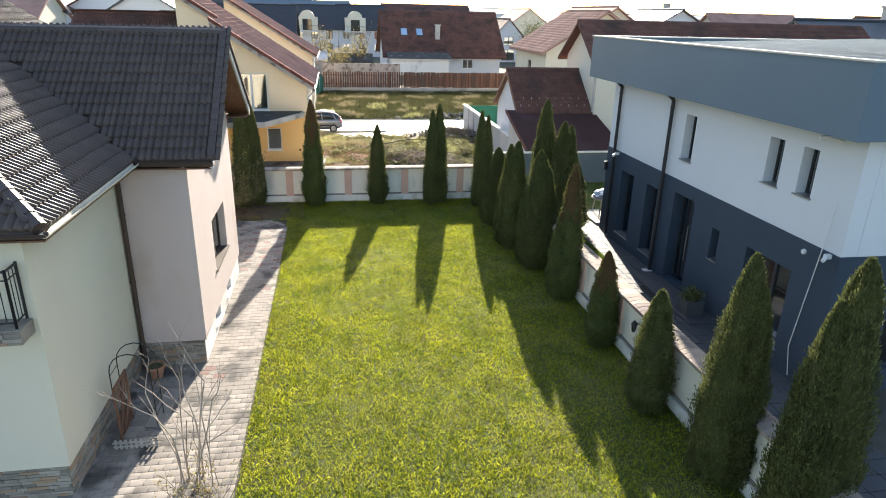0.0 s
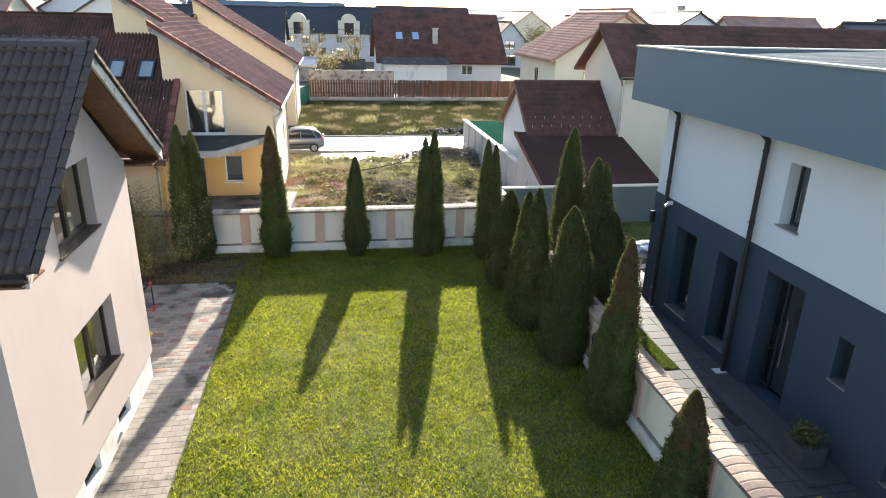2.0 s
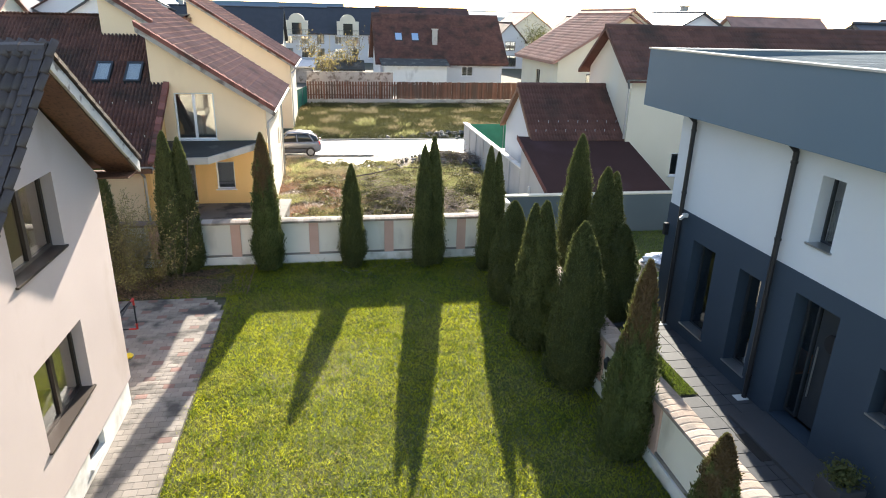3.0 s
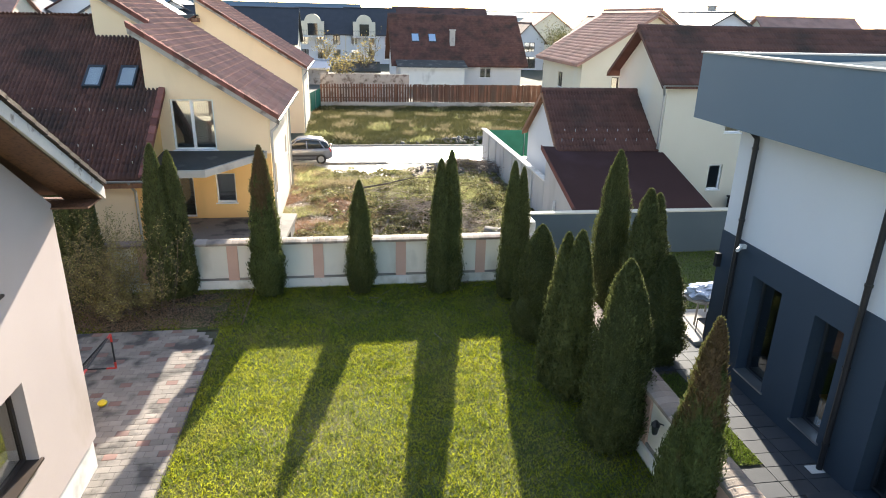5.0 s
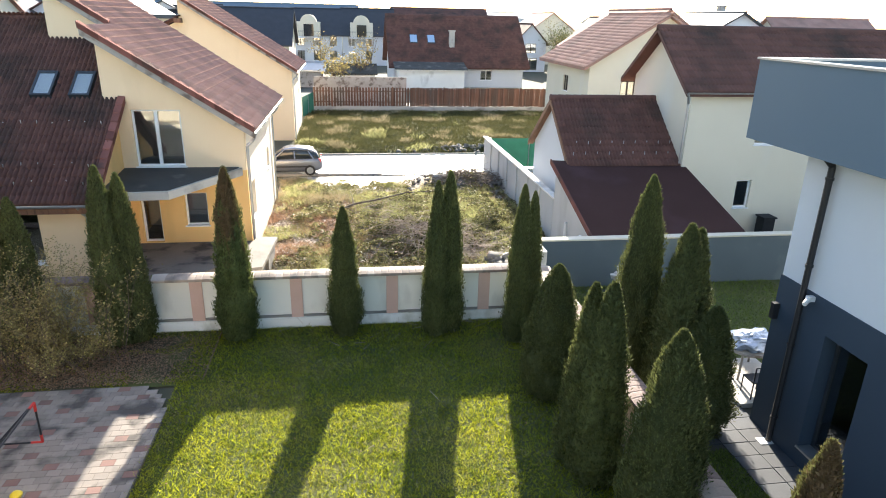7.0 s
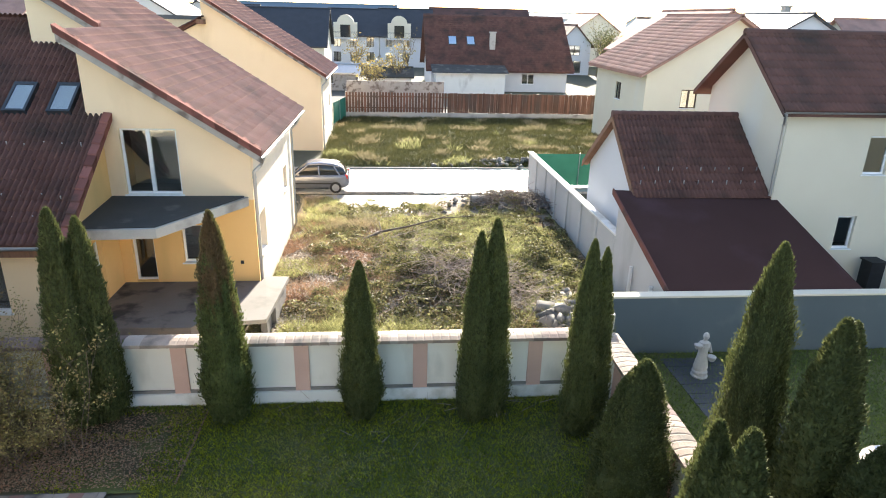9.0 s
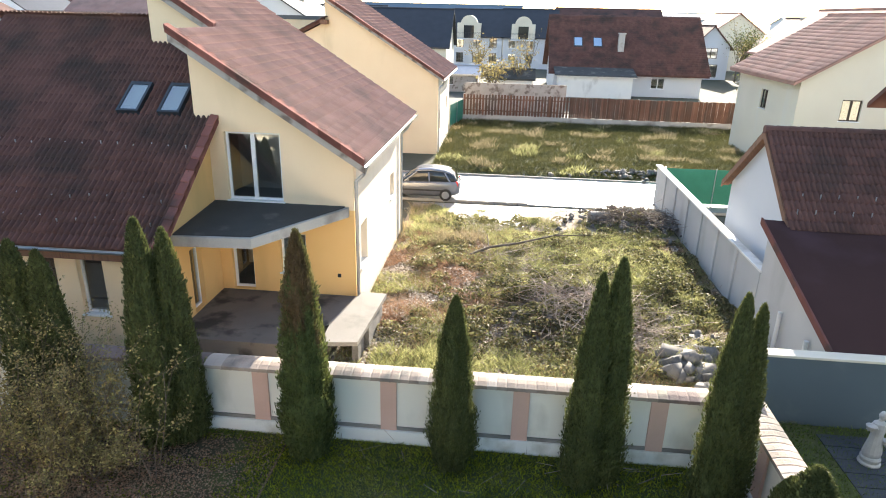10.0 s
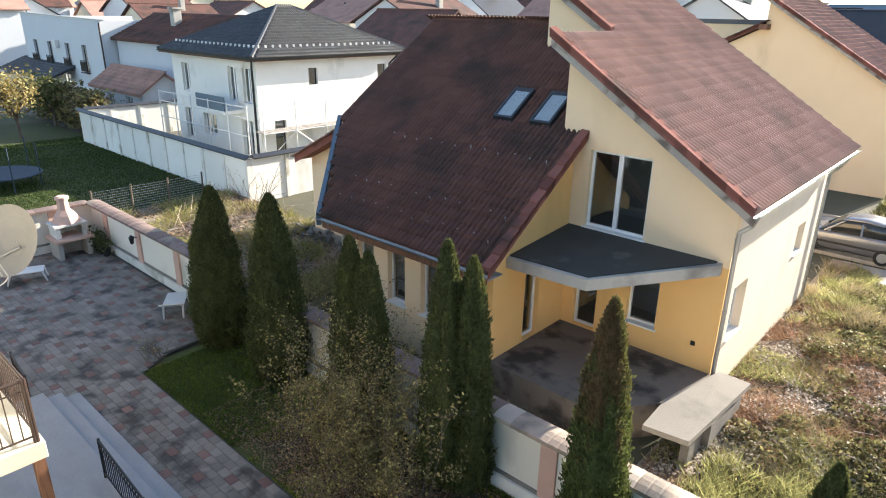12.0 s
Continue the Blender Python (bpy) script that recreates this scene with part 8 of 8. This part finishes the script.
# ---- white house under construction and its surroundings ----
def hip_house():
    h = thing("house", "white two-storey house with black hip roof and scaffolding", "house", (-36, 48, 0))
    x0, x1, y0, y1 = -40.2, -30.2, 42.6, 53.8
    south, east_ = facing(x0, y0, 1, 0), facing(x1, y0, 0, 1)
    sh = [(1.2, 2.2, 3.5, 5.3), (6.9, 7.8, 3.4, 5.4), (8.5, 9.4, 3.4, 5.4), (3.4, 5.0, 1.0, 2.3), (1.0, 1.9, 0.4, 2.4), (8.0, 9.2, 0.2, 2.4)]
    eh = [(3.6, 4.3, 4.3, 5.3), (1.0, 1.8, 0.2, 2.4), (9.2, 10.0, 4.3, 5.3), (7.5, 8.4, 0.2, 2.4)]
    b_ = bmesh.new()
    wall(b_, south, 0, 9.7, -0.2, 6.1, 0.3, sh)
    part("south_wall", b_, M_PANEL, h)
    b_ = bmesh.new()
    wall(b_, east_, 0, 11.2, -0.2, 6.1, 0.3, eh)
    part("east_wall", b_, M_PANEL, h)
    b_ = bmesh.new()
    wall(b_, facing(x1 - 0.3, y1, -1, 0), 0, 9.4, -0.2, 6.1, 0.3)
    wall(b_, facing(x0, y1, 0, -1), 0, 10.9, -0.2, 6.1, 0.3)
    part("rear_wall", b_, M_PANEL, h)
    for w_ in sh:
        window(h, south, *w_, 0.18, M_FRAME_WHITE, (0.5,), 0.07)
    for w_ in eh:
        window(h, east_, *w_, 0.18, M_FRAME_GREY, (), 0.06)
    ex0, ex1, ey0, ey1, ez, rz_ = x0 - 0.6, x1 + 0.6, y0 - 0.6, y1 + 0.6, 6.05, 8.75
    cx = (ex0 + ex1) / 2
    half = cx - ex0
    s = (rz_ - ez) / half
    ra, rb = ey0 + half, ey1 - half
    mats = (M_TILE_BLACK, M_TILE_BLACK)
    spot = (0, 0, 0)
    r_ = roof_slope(h, (ex0, ey0, ez, 0, s), [(ex0, ey0), (ex1, ey0), (cx, ra)], mats, spot, 0, 0.33, 0.38, name="south_roof")
    roof_slope(h, (ex1, ey0, ez, -s, 0), [(ex1, ey0), (ex1, ey1), (cx, rb), (cx, ra)], mats, spot, 0, 0.33, 0.38, name="east_roof")
    roof_slope(h, (ex0, ey1, ez, 0, -s), [(ex1, ey1), (ex0, ey1), (cx, rb)], mats, spot, 0, tiles=False, name="north_roof")
    roof_slope(h, (ex0, ey0, ez, s, 0), [(ex0, ey1), (ex0, ey0), (cx, ra), (cx, rb)], mats, spot, 0, tiles=False, name="west_roof")
    for p_, q_ in (((ex1, ey0, ez + 0.03), (cx, ra, rz_ + 0.03)), ((ex0, ey0, ez + 0.03), (cx, ra, rz_ + 0.03)), ((cx, ra, rz_ + 0.03), (cx, rb, rz_ + 0.03)), ((ex1, ey1, ez + 0.03), (cx, rb, rz_ + 0.03))):
        ridge_caps(r_, p_, q_, M_TILE_BLACK, 0.11, 0.4)
    for i in range(22):
        y_ = ey0 + 1.0 + i * 0.48
        b_ = bmesh.new()
        box(b_, ex1 - 0.9, y_, ez + 0.9 * s + 0.03, ex1 - 0.8, y_ + 0.09, ez + 0.9 * s + 0.19)
        part("snow_stop", b_, M_PLASTIC, r_)
    for i in range(20):
        x_ = ex0 + 1.0 + i * 0.48
        b_ = bmesh.new()
        box(b_, x_, ey0 + 0.8, ez + 0.9 * s + 0.03, x_ + 0.09, ey0 + 0.9, ez + 0.9 * s + 0.19)
        part("snow_stop", b_, M_PLASTIC, r_)
    gutter(h, (ex0, ey0 - 0.06, ez - 0.03), (ex1, ey0 - 0.06, ez - 0.03), M_BLACK)
    gutter(h, (ex1 + 0.06, ey0, ez - 0.03), (ex1 + 0.06, ey1, ez - 0.03), M_BLACK)
    b_ = bmesh.new()
    box(b_, ex0, ey0, ez - 0.2, ex1, ey1, ez - 0.15)
    part("soffit", b_, M_WOOD, h)
    pipe(h, [(ex1, ey0, ez - 0.1), (x1 - 0.3, y0 - 0.08, 5.3), (x1 - 0.3, y0 - 0.08, 0.2)], 0.06, M_BLACK)
    pipe(h, [(ex1, ey1 - 1.2, ez - 0.1), (x1 + 0.08, y1 - 1.0, 5.3), (x1 + 0.08, y1 - 1.0, 0.2)], 0.06, M_BLACK)
    b_ = bmesh.new()
    box(b_, x0 + 5.2, y0 - 1.3, 2.8, x0 + 8.4, y0 - 0.01, 3.0)
    part("balcony_slab", b_, M_PANEL, h)
    b_ = bmesh.new()
    box(b_, x0 + 5.2, y0 - 1.3, 3.0, x0 + 8.4, y0 - 1.2, 3.8)
    part("balcony_parapet", b_, M_SLATE, h)
    return h


hip_house()
scaffold = thing("scaffold", "pale steel scaffolding round the white house", "scaffold", (-29.5, 42, 0))
posts = [(-29.2, 42.2 + 2.2 * i) for i in range(5)] + [(-29.2 - 2.1 * i, 41.2) for i in range(6)]
for x, y in posts:
    b = bmesh.new()
    tube(b, (x, y, -0.1), (x, y, 3.6), 0.035, None, 6)
    part("standard", b, M_PLASTIC, scaffold)
for z in (1.9, 2.9, 3.5):
    b = bmesh.new()
    tube(b, (-29.2, 42.2, z), (-29.2, 51, z), 0.03, None, 6)
    tube(b, (-29.2, 41.2, z), (-39.7, 41.2, z), 0.03, None, 6)
    part("ledger", b, M_PLASTIC, scaffold)
for i in range(4):
    b = bmesh.new()
    tube(b, (-29.17, 42.2 + 2.2 * i, 0.3 + 1.6 * (i % 2)), (-29.17, 44.4 + 2.2 * i, 1.9 - 1.6 * (i % 2)), 0.022, None, 6)
    part("brace", b, M_PLASTIC, scaffold)
b = bmesh.new()
box(b, -30.1, 42.2, 1.9, -29.25, 51, 1.96)
part("deck", b, M_RAWWOOD, scaffold)

white_wall = thing("boundary_wall", "white block boundary wall with dark tiled coping", "wall", (-30, 37.6, 0), kind="structure")
for i in range(10):
    b = bmesh.new()
    box(b, -44 + i * 2.05, 37.62, -0.2, -44 + i * 2.05 + 1.85, 37.78, 2.05)
    part("panel", b, M_PANEL, white_wall)
    b = bmesh.new()
    box(b, -44 + i * 2.05 + 1.85, 37.56, -0.2, -44 + i * 2.05 + 2.05, 37.84, 2.07)
    part("post", b, M_PLINTH, white_wall)
for i in range(6):
    b = bmesh.new()
    box(b, -23.68, 37.84 + i * 2.0, -0.2, -23.52, 37.84 + i * 2.0 + 1.8, 2.05)
    part("panel", b, M_PANEL, white_wall)
    b = bmesh.new()
    box(b, -23.74, 37.84 + i * 2.0 + 1.8, -0.2, -23.46, 37.84 + i * 2.0 + 2.0, 2.07)
    part("post", b, M_PLINTH, white_wall)
for i in range(4):
    b = bmesh.new()
    box(b, -44.3, 37.86 + i * 2.0, -0.2, -44.14, 37.86 + i * 2.0 + 1.8, 2.05)
    part("panel", b, M_PANEL, white_wall)
    b = bmesh.new()
    box(b, -44.36, 37.86 + i * 2.0 + 1.8, -0.2, -44.08, 37.86 + i * 2.0 + 2.0, 2.07)
    part("post", b, M_PLINTH, white_wall)
b = bmesh.new()
slab(b, [(-44.0, 37.97, 2.07), (-44.0, 45.8, 2.07), (-44.22, 45.8, 2.2), (-44.22, 37.97, 2.2)], (0, 0, 0.05))
slab(b, [(-44.44, 37.97, 2.07), (-44.44, 45.8, 2.07), (-44.22, 45.8, 2.2), (-44.22, 37.97, 2.2)], (0, 0, 0.05))
part("coping", b, M_TILE_BLACK, white_wall)
b = bmesh.new()
slab(b, [(-44.2, 37.45, 2.07), (-23.4, 37.45, 2.07), (-23.4, 37.7, 2.2), (-44.2, 37.7, 2.2)], (0, 0, 0.05))
slab(b, [(-44.2, 37.95, 2.07), (-23.4, 37.95, 2.07), (-23.4, 37.7, 2.2), (-44.2, 37.7, 2.2)], (0, 0, 0.05))
slab(b, [(-23.35, 37.9, 2.07), (-23.35, 49.8, 2.07), (-23.6, 49.8, 2.2), (-23.6, 37.9, 2.2)], (0, 0, 0.05))
slab(b, [(-23.85, 37.9, 2.07), (-23.85, 49.8, 2.07), (-23.6, 49.8, 2.2), (-23.6, 37.9, 2.2)], (0, 0, 0.05))
part("coping", b, M_TILE_BLACK, white_wall)

mesh_fence = thing("wire_fence", "sagging wire mesh fence with wooden posts", "fence", (-25.6, 34, 0))
for i in range(4):
    b = bmesh.new()
    tube(b, (-25.6, 31.4 + i * 1.65, -0.1), (-25.6, 31.4 + i * 1.65 + 0.03, 1.35), 0.045, 0.04, 7)
    part("post", b, M_BARK, mesh_fence)
b = bmesh.new()
for i in range(11):
    tube(b, (-25.6, 31.4, 0.15 + i * 0.11), (-25.6, 36.35, 0.15 + i * 0.11 - 0.03), 0.006, None, 4)
for i in range(60):
    tube(b, (-25.6, 31.45 + i * 0.083, 0.12), (-25.6, 31.45 + i * 0.083, 1.26), 0.003, None, 3)
part("mesh", b, M_TIN, mesh_fence)
trampoline = thing("trampoline", "round dark blue trampoline in the neighbouring garden", "trampoline", (-34.2, 30.4, 0))
b = bmesh.new()
lathe(b, -34.2, 30.4, [(1.7, 0.7), (1.75, 0.74), (1.7, 0.78), (1.4, 0.78)], 24)
part("mat", b, M_NAVY, trampoline)
for i in range(6):
    a = i * math.pi / 3
    b = bmesh.new()
    tube(b, (-34.2 + 1.65 * math.cos(a), 30.4 + 1.65 * math.sin(a), 0), (-34.2 + 1.65 * math.cos(a), 30.4 + 1.65 * math.sin(a), 2.3), 0.03)
    part("pole", b, M_NAVY, trampoline)
# white house with small iron balconies
def balcony_house():
    """A white block with a slanting parapet and iron balconies; its tiled wing stands beside it."""
    h = thing("house", "white house with black iron balconies and a slanting parapet", "house", (-71, 46, 0))
    south, east_ = facing(-82, 46, 1, 0), facing(-60.5, 46, 0, 1)
    up = [(u - 0.6, u + 0.6, 2.6, 5.1) for u in (3.3, 7.6, 12.6, 16.9)]
    low_ = [(u - 0.75, u + 0.75, 0.1, 2.1) for u in (11.5, 18.2)]
    b_ = bmesh.new()
    wall(b_, south, 0, 21.5, -0.2, [(0, 7.8), (21.5, 7.4)], 0.35, up + low_)
    part("south_wall", b_, M_WHITE, h)
    b_ = bmesh.new()
    wall(b_, east_, 0.35, 12, -0.2, 7.4, 0.35)
    part("east_wall", b_, M_WHITE, h)
    b_ = bmesh.new()
    wall(b_, facing(-82, 58, 0, -1), 0, 11.65, -0.2, 7.5, 0.35)
    part("west_wall", b_, M_WHITE, h)
    b_ = bmesh.new()
    slab(b_, [(-81.6, 46.4, 7.0), (-60.9, 46.4, 6.9), (-60.9, 57.9, 6.9), (-81.6, 57.9, 7.0)], (0, 0, -0.2))
    part("flat_roof", b_, M_SEAM, h)
    b_ = bmesh.new()
    slab(b_, [(-82.1, 45.9, 7.8), (-60.4, 45.9, 7.4), (-60.4, 46.4, 7.4), (-82.1, 46.4, 7.8)], (0, 0, 0.07))
    part("parapet_cap", b_, M_TIN, h)
    for w_ in up + low_:
        window(h, south, *w_, 0.2, M_FRAME_GREY, (0.5,), 0.08)
    for a_, c_, za, _ in up:
        railing(h, (-82 + a_ - 0.15, 45.75), (-82 + c_ + 0.15, 45.75), za, za + 1.1, M_BLACK, 0.1, "balcony_railing")
        b_ = bmesh.new()
        box(b_, -82 + a_ - 0.2, 45.68, za - 0.08, -82 + c_ + 0.2, 45.98, za)
        part("balcony_slab", b_, M_BLACK, h)
        b_ = bmesh.new()
        box(b_, -82 + a_ - 0.1, 45.77, za + 0.12, -82 + c_ + 0.1, 45.79, za + 0.95)
        part("balcony_screen", b_, M_BLACK, h)
    roof_slope(h, (-82, 43.4, 1.9, 0, 0.42), [(-84, 43.4), (-68, 43.4), (-68, 45.98), (-84, 45.98)], (M_TILE_BLACK, M_TILE_BLACK), (0, 0, 0), 0, 0.4, 0.45, name="canopy")
    pipe(h, [(-60.3, 45.9, 7.2), (-60.4, 45.92, 6.9), (-60.4, 45.92, 0.2)], 0.07, M_BROWN)
    b_ = bmesh.new()
    box(b_, -72.3, 45.6, 4.6, -71.4, 45.98, 5.3)
    rounded(b_, 0.03)
    part("air_conditioner", b_, M_PLASTIC, h, "white air conditioner unit")
    return h


balcony_house()
gable_house("house", "white wing with brown tiled roof and white chimney", -60.2, 47.2, -44.5, 55, 6.1, 8.0, "x", M_WHITE, M_TILE_RED_REST, [("s", 13.5, 3.6, 1.0, 1.6)], 0.4, chimney=(-53, 49.5, 8.6), tiles=True)
hedge = thing("hedge", "overgrown brown and green garden hedge", "hedge", (-51, 39.6, 0))
b = bmesh.new()
for i in range(14):
    tube(b, (-58 + i, 39.6, -0.1), (-58 + i + 0.3 * math.sin(i * 5), 39.7, 2.0), 0.05, 0.02, 6)
part("stems", b, M_BARK, hedge)
g = np.random.default_rng(72)
hx = g.uniform(-58.5, -44.6, 9000)
top = 2.5 + 0.5 * np.sin(hx * 1.3) + 0.4 * np.sin(hx * 3.1)
v, f = flakes(np.column_stack([hx, g.normal(39.6, 0.5, 9000), top * g.uniform(0.03, 1, 9000) ** 0.8]), 0.34, 73, 0.2)
tagged(hang("foliage", np_mesh("foliage", v, f), M_BRAMBLE, hedge), kind="stuff")
gable_house("outbuilding", "low wing with clay tiled roof beside the white house", -56, 43.2, -47, 46.7, 2.7, 3.9, "x", M_WHITE, M_TILE_TERRA_REST, [("s", 3, 0.6, 1.2, 1.4), ("s", 6.5, 0.6, 1.2, 1.4)], 0.4, tiles=True)


def tree(label, x, y, h, r, seed, mat, leaves, leaf=0.3, trunk=0.14):
    t = thing("tree", label, "tree", (x, y, 0))
    rng_ = random.Random(seed)
    b_ = bmesh.new()
    tips = []
    tube(b_, (x, y, -0.2), (x, y, h * 0.4), trunk, trunk * 0.7, 8)
    for _ in range(9):
        a = rng_.uniform(0, 6.28)
        branching(b_, (x, y, h * rng_.uniform(0.25, 0.42)), (math.cos(a) * 0.6, math.sin(a) * 0.6, 1), h * rng_.uniform(0.4, 0.6), trunk * 0.4, 2, rng_, 0.5, tips)
    me = bpy.data.meshes.new("trunk")
    b_.to_mesh(me)
    b_.free()
    hang("trunk", me, M_BARK, t)
    if leaves:
        g_ = np.random.default_rng(seed)
        tp = np.array(tips)
        pts_ = tp[g_.integers(0, len(tp), leaves)] + g_.normal(0, r * 0.22, (leaves, 3))
        v_, f_ = flakes(pts_, leaf, seed, 0.2)
        tagged(hang("crown", np_mesh("crown", v_, f_), mat, t), kind="stuff")
    return t


rng = random.Random(33)
for i in range(40):
    ang, dist = radians(rng.uniform(12, 82)), rng.uniform(78, 190)
    x, y = -dist * math.sin(ang), 22 + dist * math.cos(ang)
    w, d, e = rng.uniform(10, 14), rng.uniform(10, 13), rng.uniform(6.8, 8.8)
    if (-100 < x < -20 and y < 72) or x > -18:
        continue
    gable_house("house", ("house with maroon roof", "house with dark roof", "house with clay tile roof")[i % 3] + " on the town's edge", x - w / 2, y, x + w / 2, y + d, e, e + rng.uniform(2.6, 3.8), "xy"[i % 2], (M_CREAM, M_WHITE)[i % 2], ROOFS[i % 3], [("s", 3, 1.0, 1.2, 1.3), ("s", 7, 3.2, 1.2, 1.3), ("s", 3, 3.9, 1.2, 1.3)], 0.5, chimney=(x + 2, y + d / 2 + 1, e + 4.6) if i % 2 else None)
for i, (x, y, h, r, mat, n) in enumerate(((-48, 35, 4.0, 2.0, M_YLEAF, 1200), (-52, 38.5, 3.2, 1.8, M_THUJA, 900), (-46, 31, 3.4, 1.6, M_YLEAF, 300), (38, 126, 7, 3, M_THUJA, 900), (40.5, 127, 6, 3, M_YLEAF, 700), (1, 92, 4, 2, M_YLEAF, 600), (4, 96, 4.5, 2, M_YLEAF, 300),
                                         (-2, 120, 5, 2.5, M_YLEAF, 400), (6, 126, 5, 2.5, M_YLEAF, 200), (30, 96, 3.0, 2, M_THUJA, 900), (29, 160, 10, 3, M_THUJA, 900), (44, 142, 8, 3, M_YLEAF, 500), (14, 132, 5, 2, M_YLEAF, 150), (-20, 100, 5, 2.5, M_YLEAF, 300), (50, 100, 5, 3, M_THUJA, 700), (27.5, 78.5, 2.2, 1.4, M_THUJA, 900))):
    tree(("half-bare tree with yellow leaves", "dark evergreen tree", "bare autumn tree")[0 if mat == M_YLEAF else 1] + " in a neighbouring garden", x, y, h, r, 100 + i, mat, n)

# small sheds and fences in the gardens beyond the board fence
for i, (x, y, w, d, h) in enumerate(((0.5, 95, 5, 4, 2.2), (29, 92, 7, 5, 2.3), (40, 88, 6, 5, 2.4), (-6, 99, 5, 4, 2.2))):
    gable_house("shed", "small garden shed with a low sheet roof", x, y, x + w, y + d, h, h + 0.8, "x", M_RAWWOOD if i % 2 else M_PANEL, M_TIN if i % 2 else M_OLDSLAB, [("s", 1.5, 0.8, 0.9, 0.9)], 0.3)
b = bmesh.new()
box(b, 8.6, 97.5, -0.1, 17.2, 100.4, 2.3)
slab(b, [(8.2, 97.1, 2.3), (17.5, 97.1, 2.3), (17.5, 100.6, 3.0), (8.2, 100.6, 3.0)], (0, 0, 0.12))
tagged(part("lean_to", b, M_PANEL), "white lean-to with dark roof before the long house", "outbuilding")
b = bmesh.new()
slab(b, [(8.1, 97.0, 2.44), (17.6, 97.0, 2.44), (17.6, 100.65, 3.17), (8.1, 100.65, 3.17)], (0, 0, 0.05))
tagged(part("lean_to_roof", b, M_OLDSLAB), "dark felt roof of the lean-to", "roof")
for x, label in ((-6.9, "arched white dormer with balcony"), (2.8, "arched white dormer with railed balcony")):
    d = thing("dormer", label, "dormer", (x, 139.5, 5))
    b = bmesh.new()
    box(b, x, 139.2, 5.0, x + 4.2, 143, 7.6)
    tube(b, (x + 2.1, 139.22, 7.4), (x + 2.1, 143, 7.4), 1.5, 1.5, 24)
    part("front", b, M_CREAM, d)
    b = bmesh.new()
    box(b, x - 0.2, 138.2, 4.8, x + 4.4, 139.3, 5.0)
    part("balcony", b, M_WHITE, d)
    b = bmesh.new()
    box(b, x + 1.2, 139.12, 5.05, x + 3.0, 139.22, 7.2)
    part("glass_door", b, M_CAR_GLASS, d)
    railing(d, (x - 0.1, 138.3), (x + 4.3, 138.3), 5.0, 6.0, M_BLACK, 0.5)
bin_ = thing("wheelie_bin", "black wheelie bin beside the cream house", "bin", (19.2, 36.2, 0.3))
b = bmesh.new()
slab(b, [(18.9, 35.9, 1.2), (19.5, 35.9, 1.2), (19.5, 36.5, 1.2), (18.9, 36.5, 1.2)], (0, 0, 0.06))
part("lid", b, M_RUBBER, bin_)
b = bmesh.new()
box(b, 18.95, 35.95, -0.02, 19.45, 36.45, 1.2)
part("bin_body", b, M_RUBBER, bin_)

# furniture seen through the garden doors
M_ORANGE = material("orange_wood", (0.36, 0.13, 0.04), (0.48, 0.19, 0.07), 3, 40, 0.5, 0.05)
dining = thing("dining_table", "orange-brown dining table behind the glass doors", "table", (12.4, 20.0, 0.31))
b = bmesh.new()
box(b, 11.8, 19.2, 1.02, 12.9, 20.9, 1.07)
rounded(b, 0.01)
part("tabletop", b, M_ORANGE, dining)
for x, y in ((11.9, 19.3), (12.8, 19.3), (11.9, 20.8), (12.8, 20.8)):
    b = bmesh.new()
    box(b, x - 0.035, y - 0.035, 0.31, x + 0.035, y + 0.035, 1.02)
    part("leg", b, M_ORANGE, dining)


# ---- pieces of paving and coping ----
for base, key, near in ((path, "path", 260), (patio, "patio", 250)):
    grey, red, half = PAVED[key]
    paved(base, "paver", grey, 0.27, 0.2, 0.03, 0.0, M_PAVER_WARM, M_PAVER_WARM, near)
    paved(base, "red_paver", red, 0.27, 0.2, 0.03, 0.0, M_PAVER_RED, M_PAVER_RED, 40)
    paved(base, "half_paver", half, 0.135, 0.2, 0.03, 0.0, M_PAVER_WARM, M_PAVER_WARM, 0)
for top, m, old in COPING_JOBS:
    hang("coping_tile", COPING_OLD if old else COPING, None, top).matrix_basis = m
paved(yard, "slab", YARD_SPOTS, 0.59, 0.41, 0.035, 0.312, M_SLAB, M_SLAB, 300)
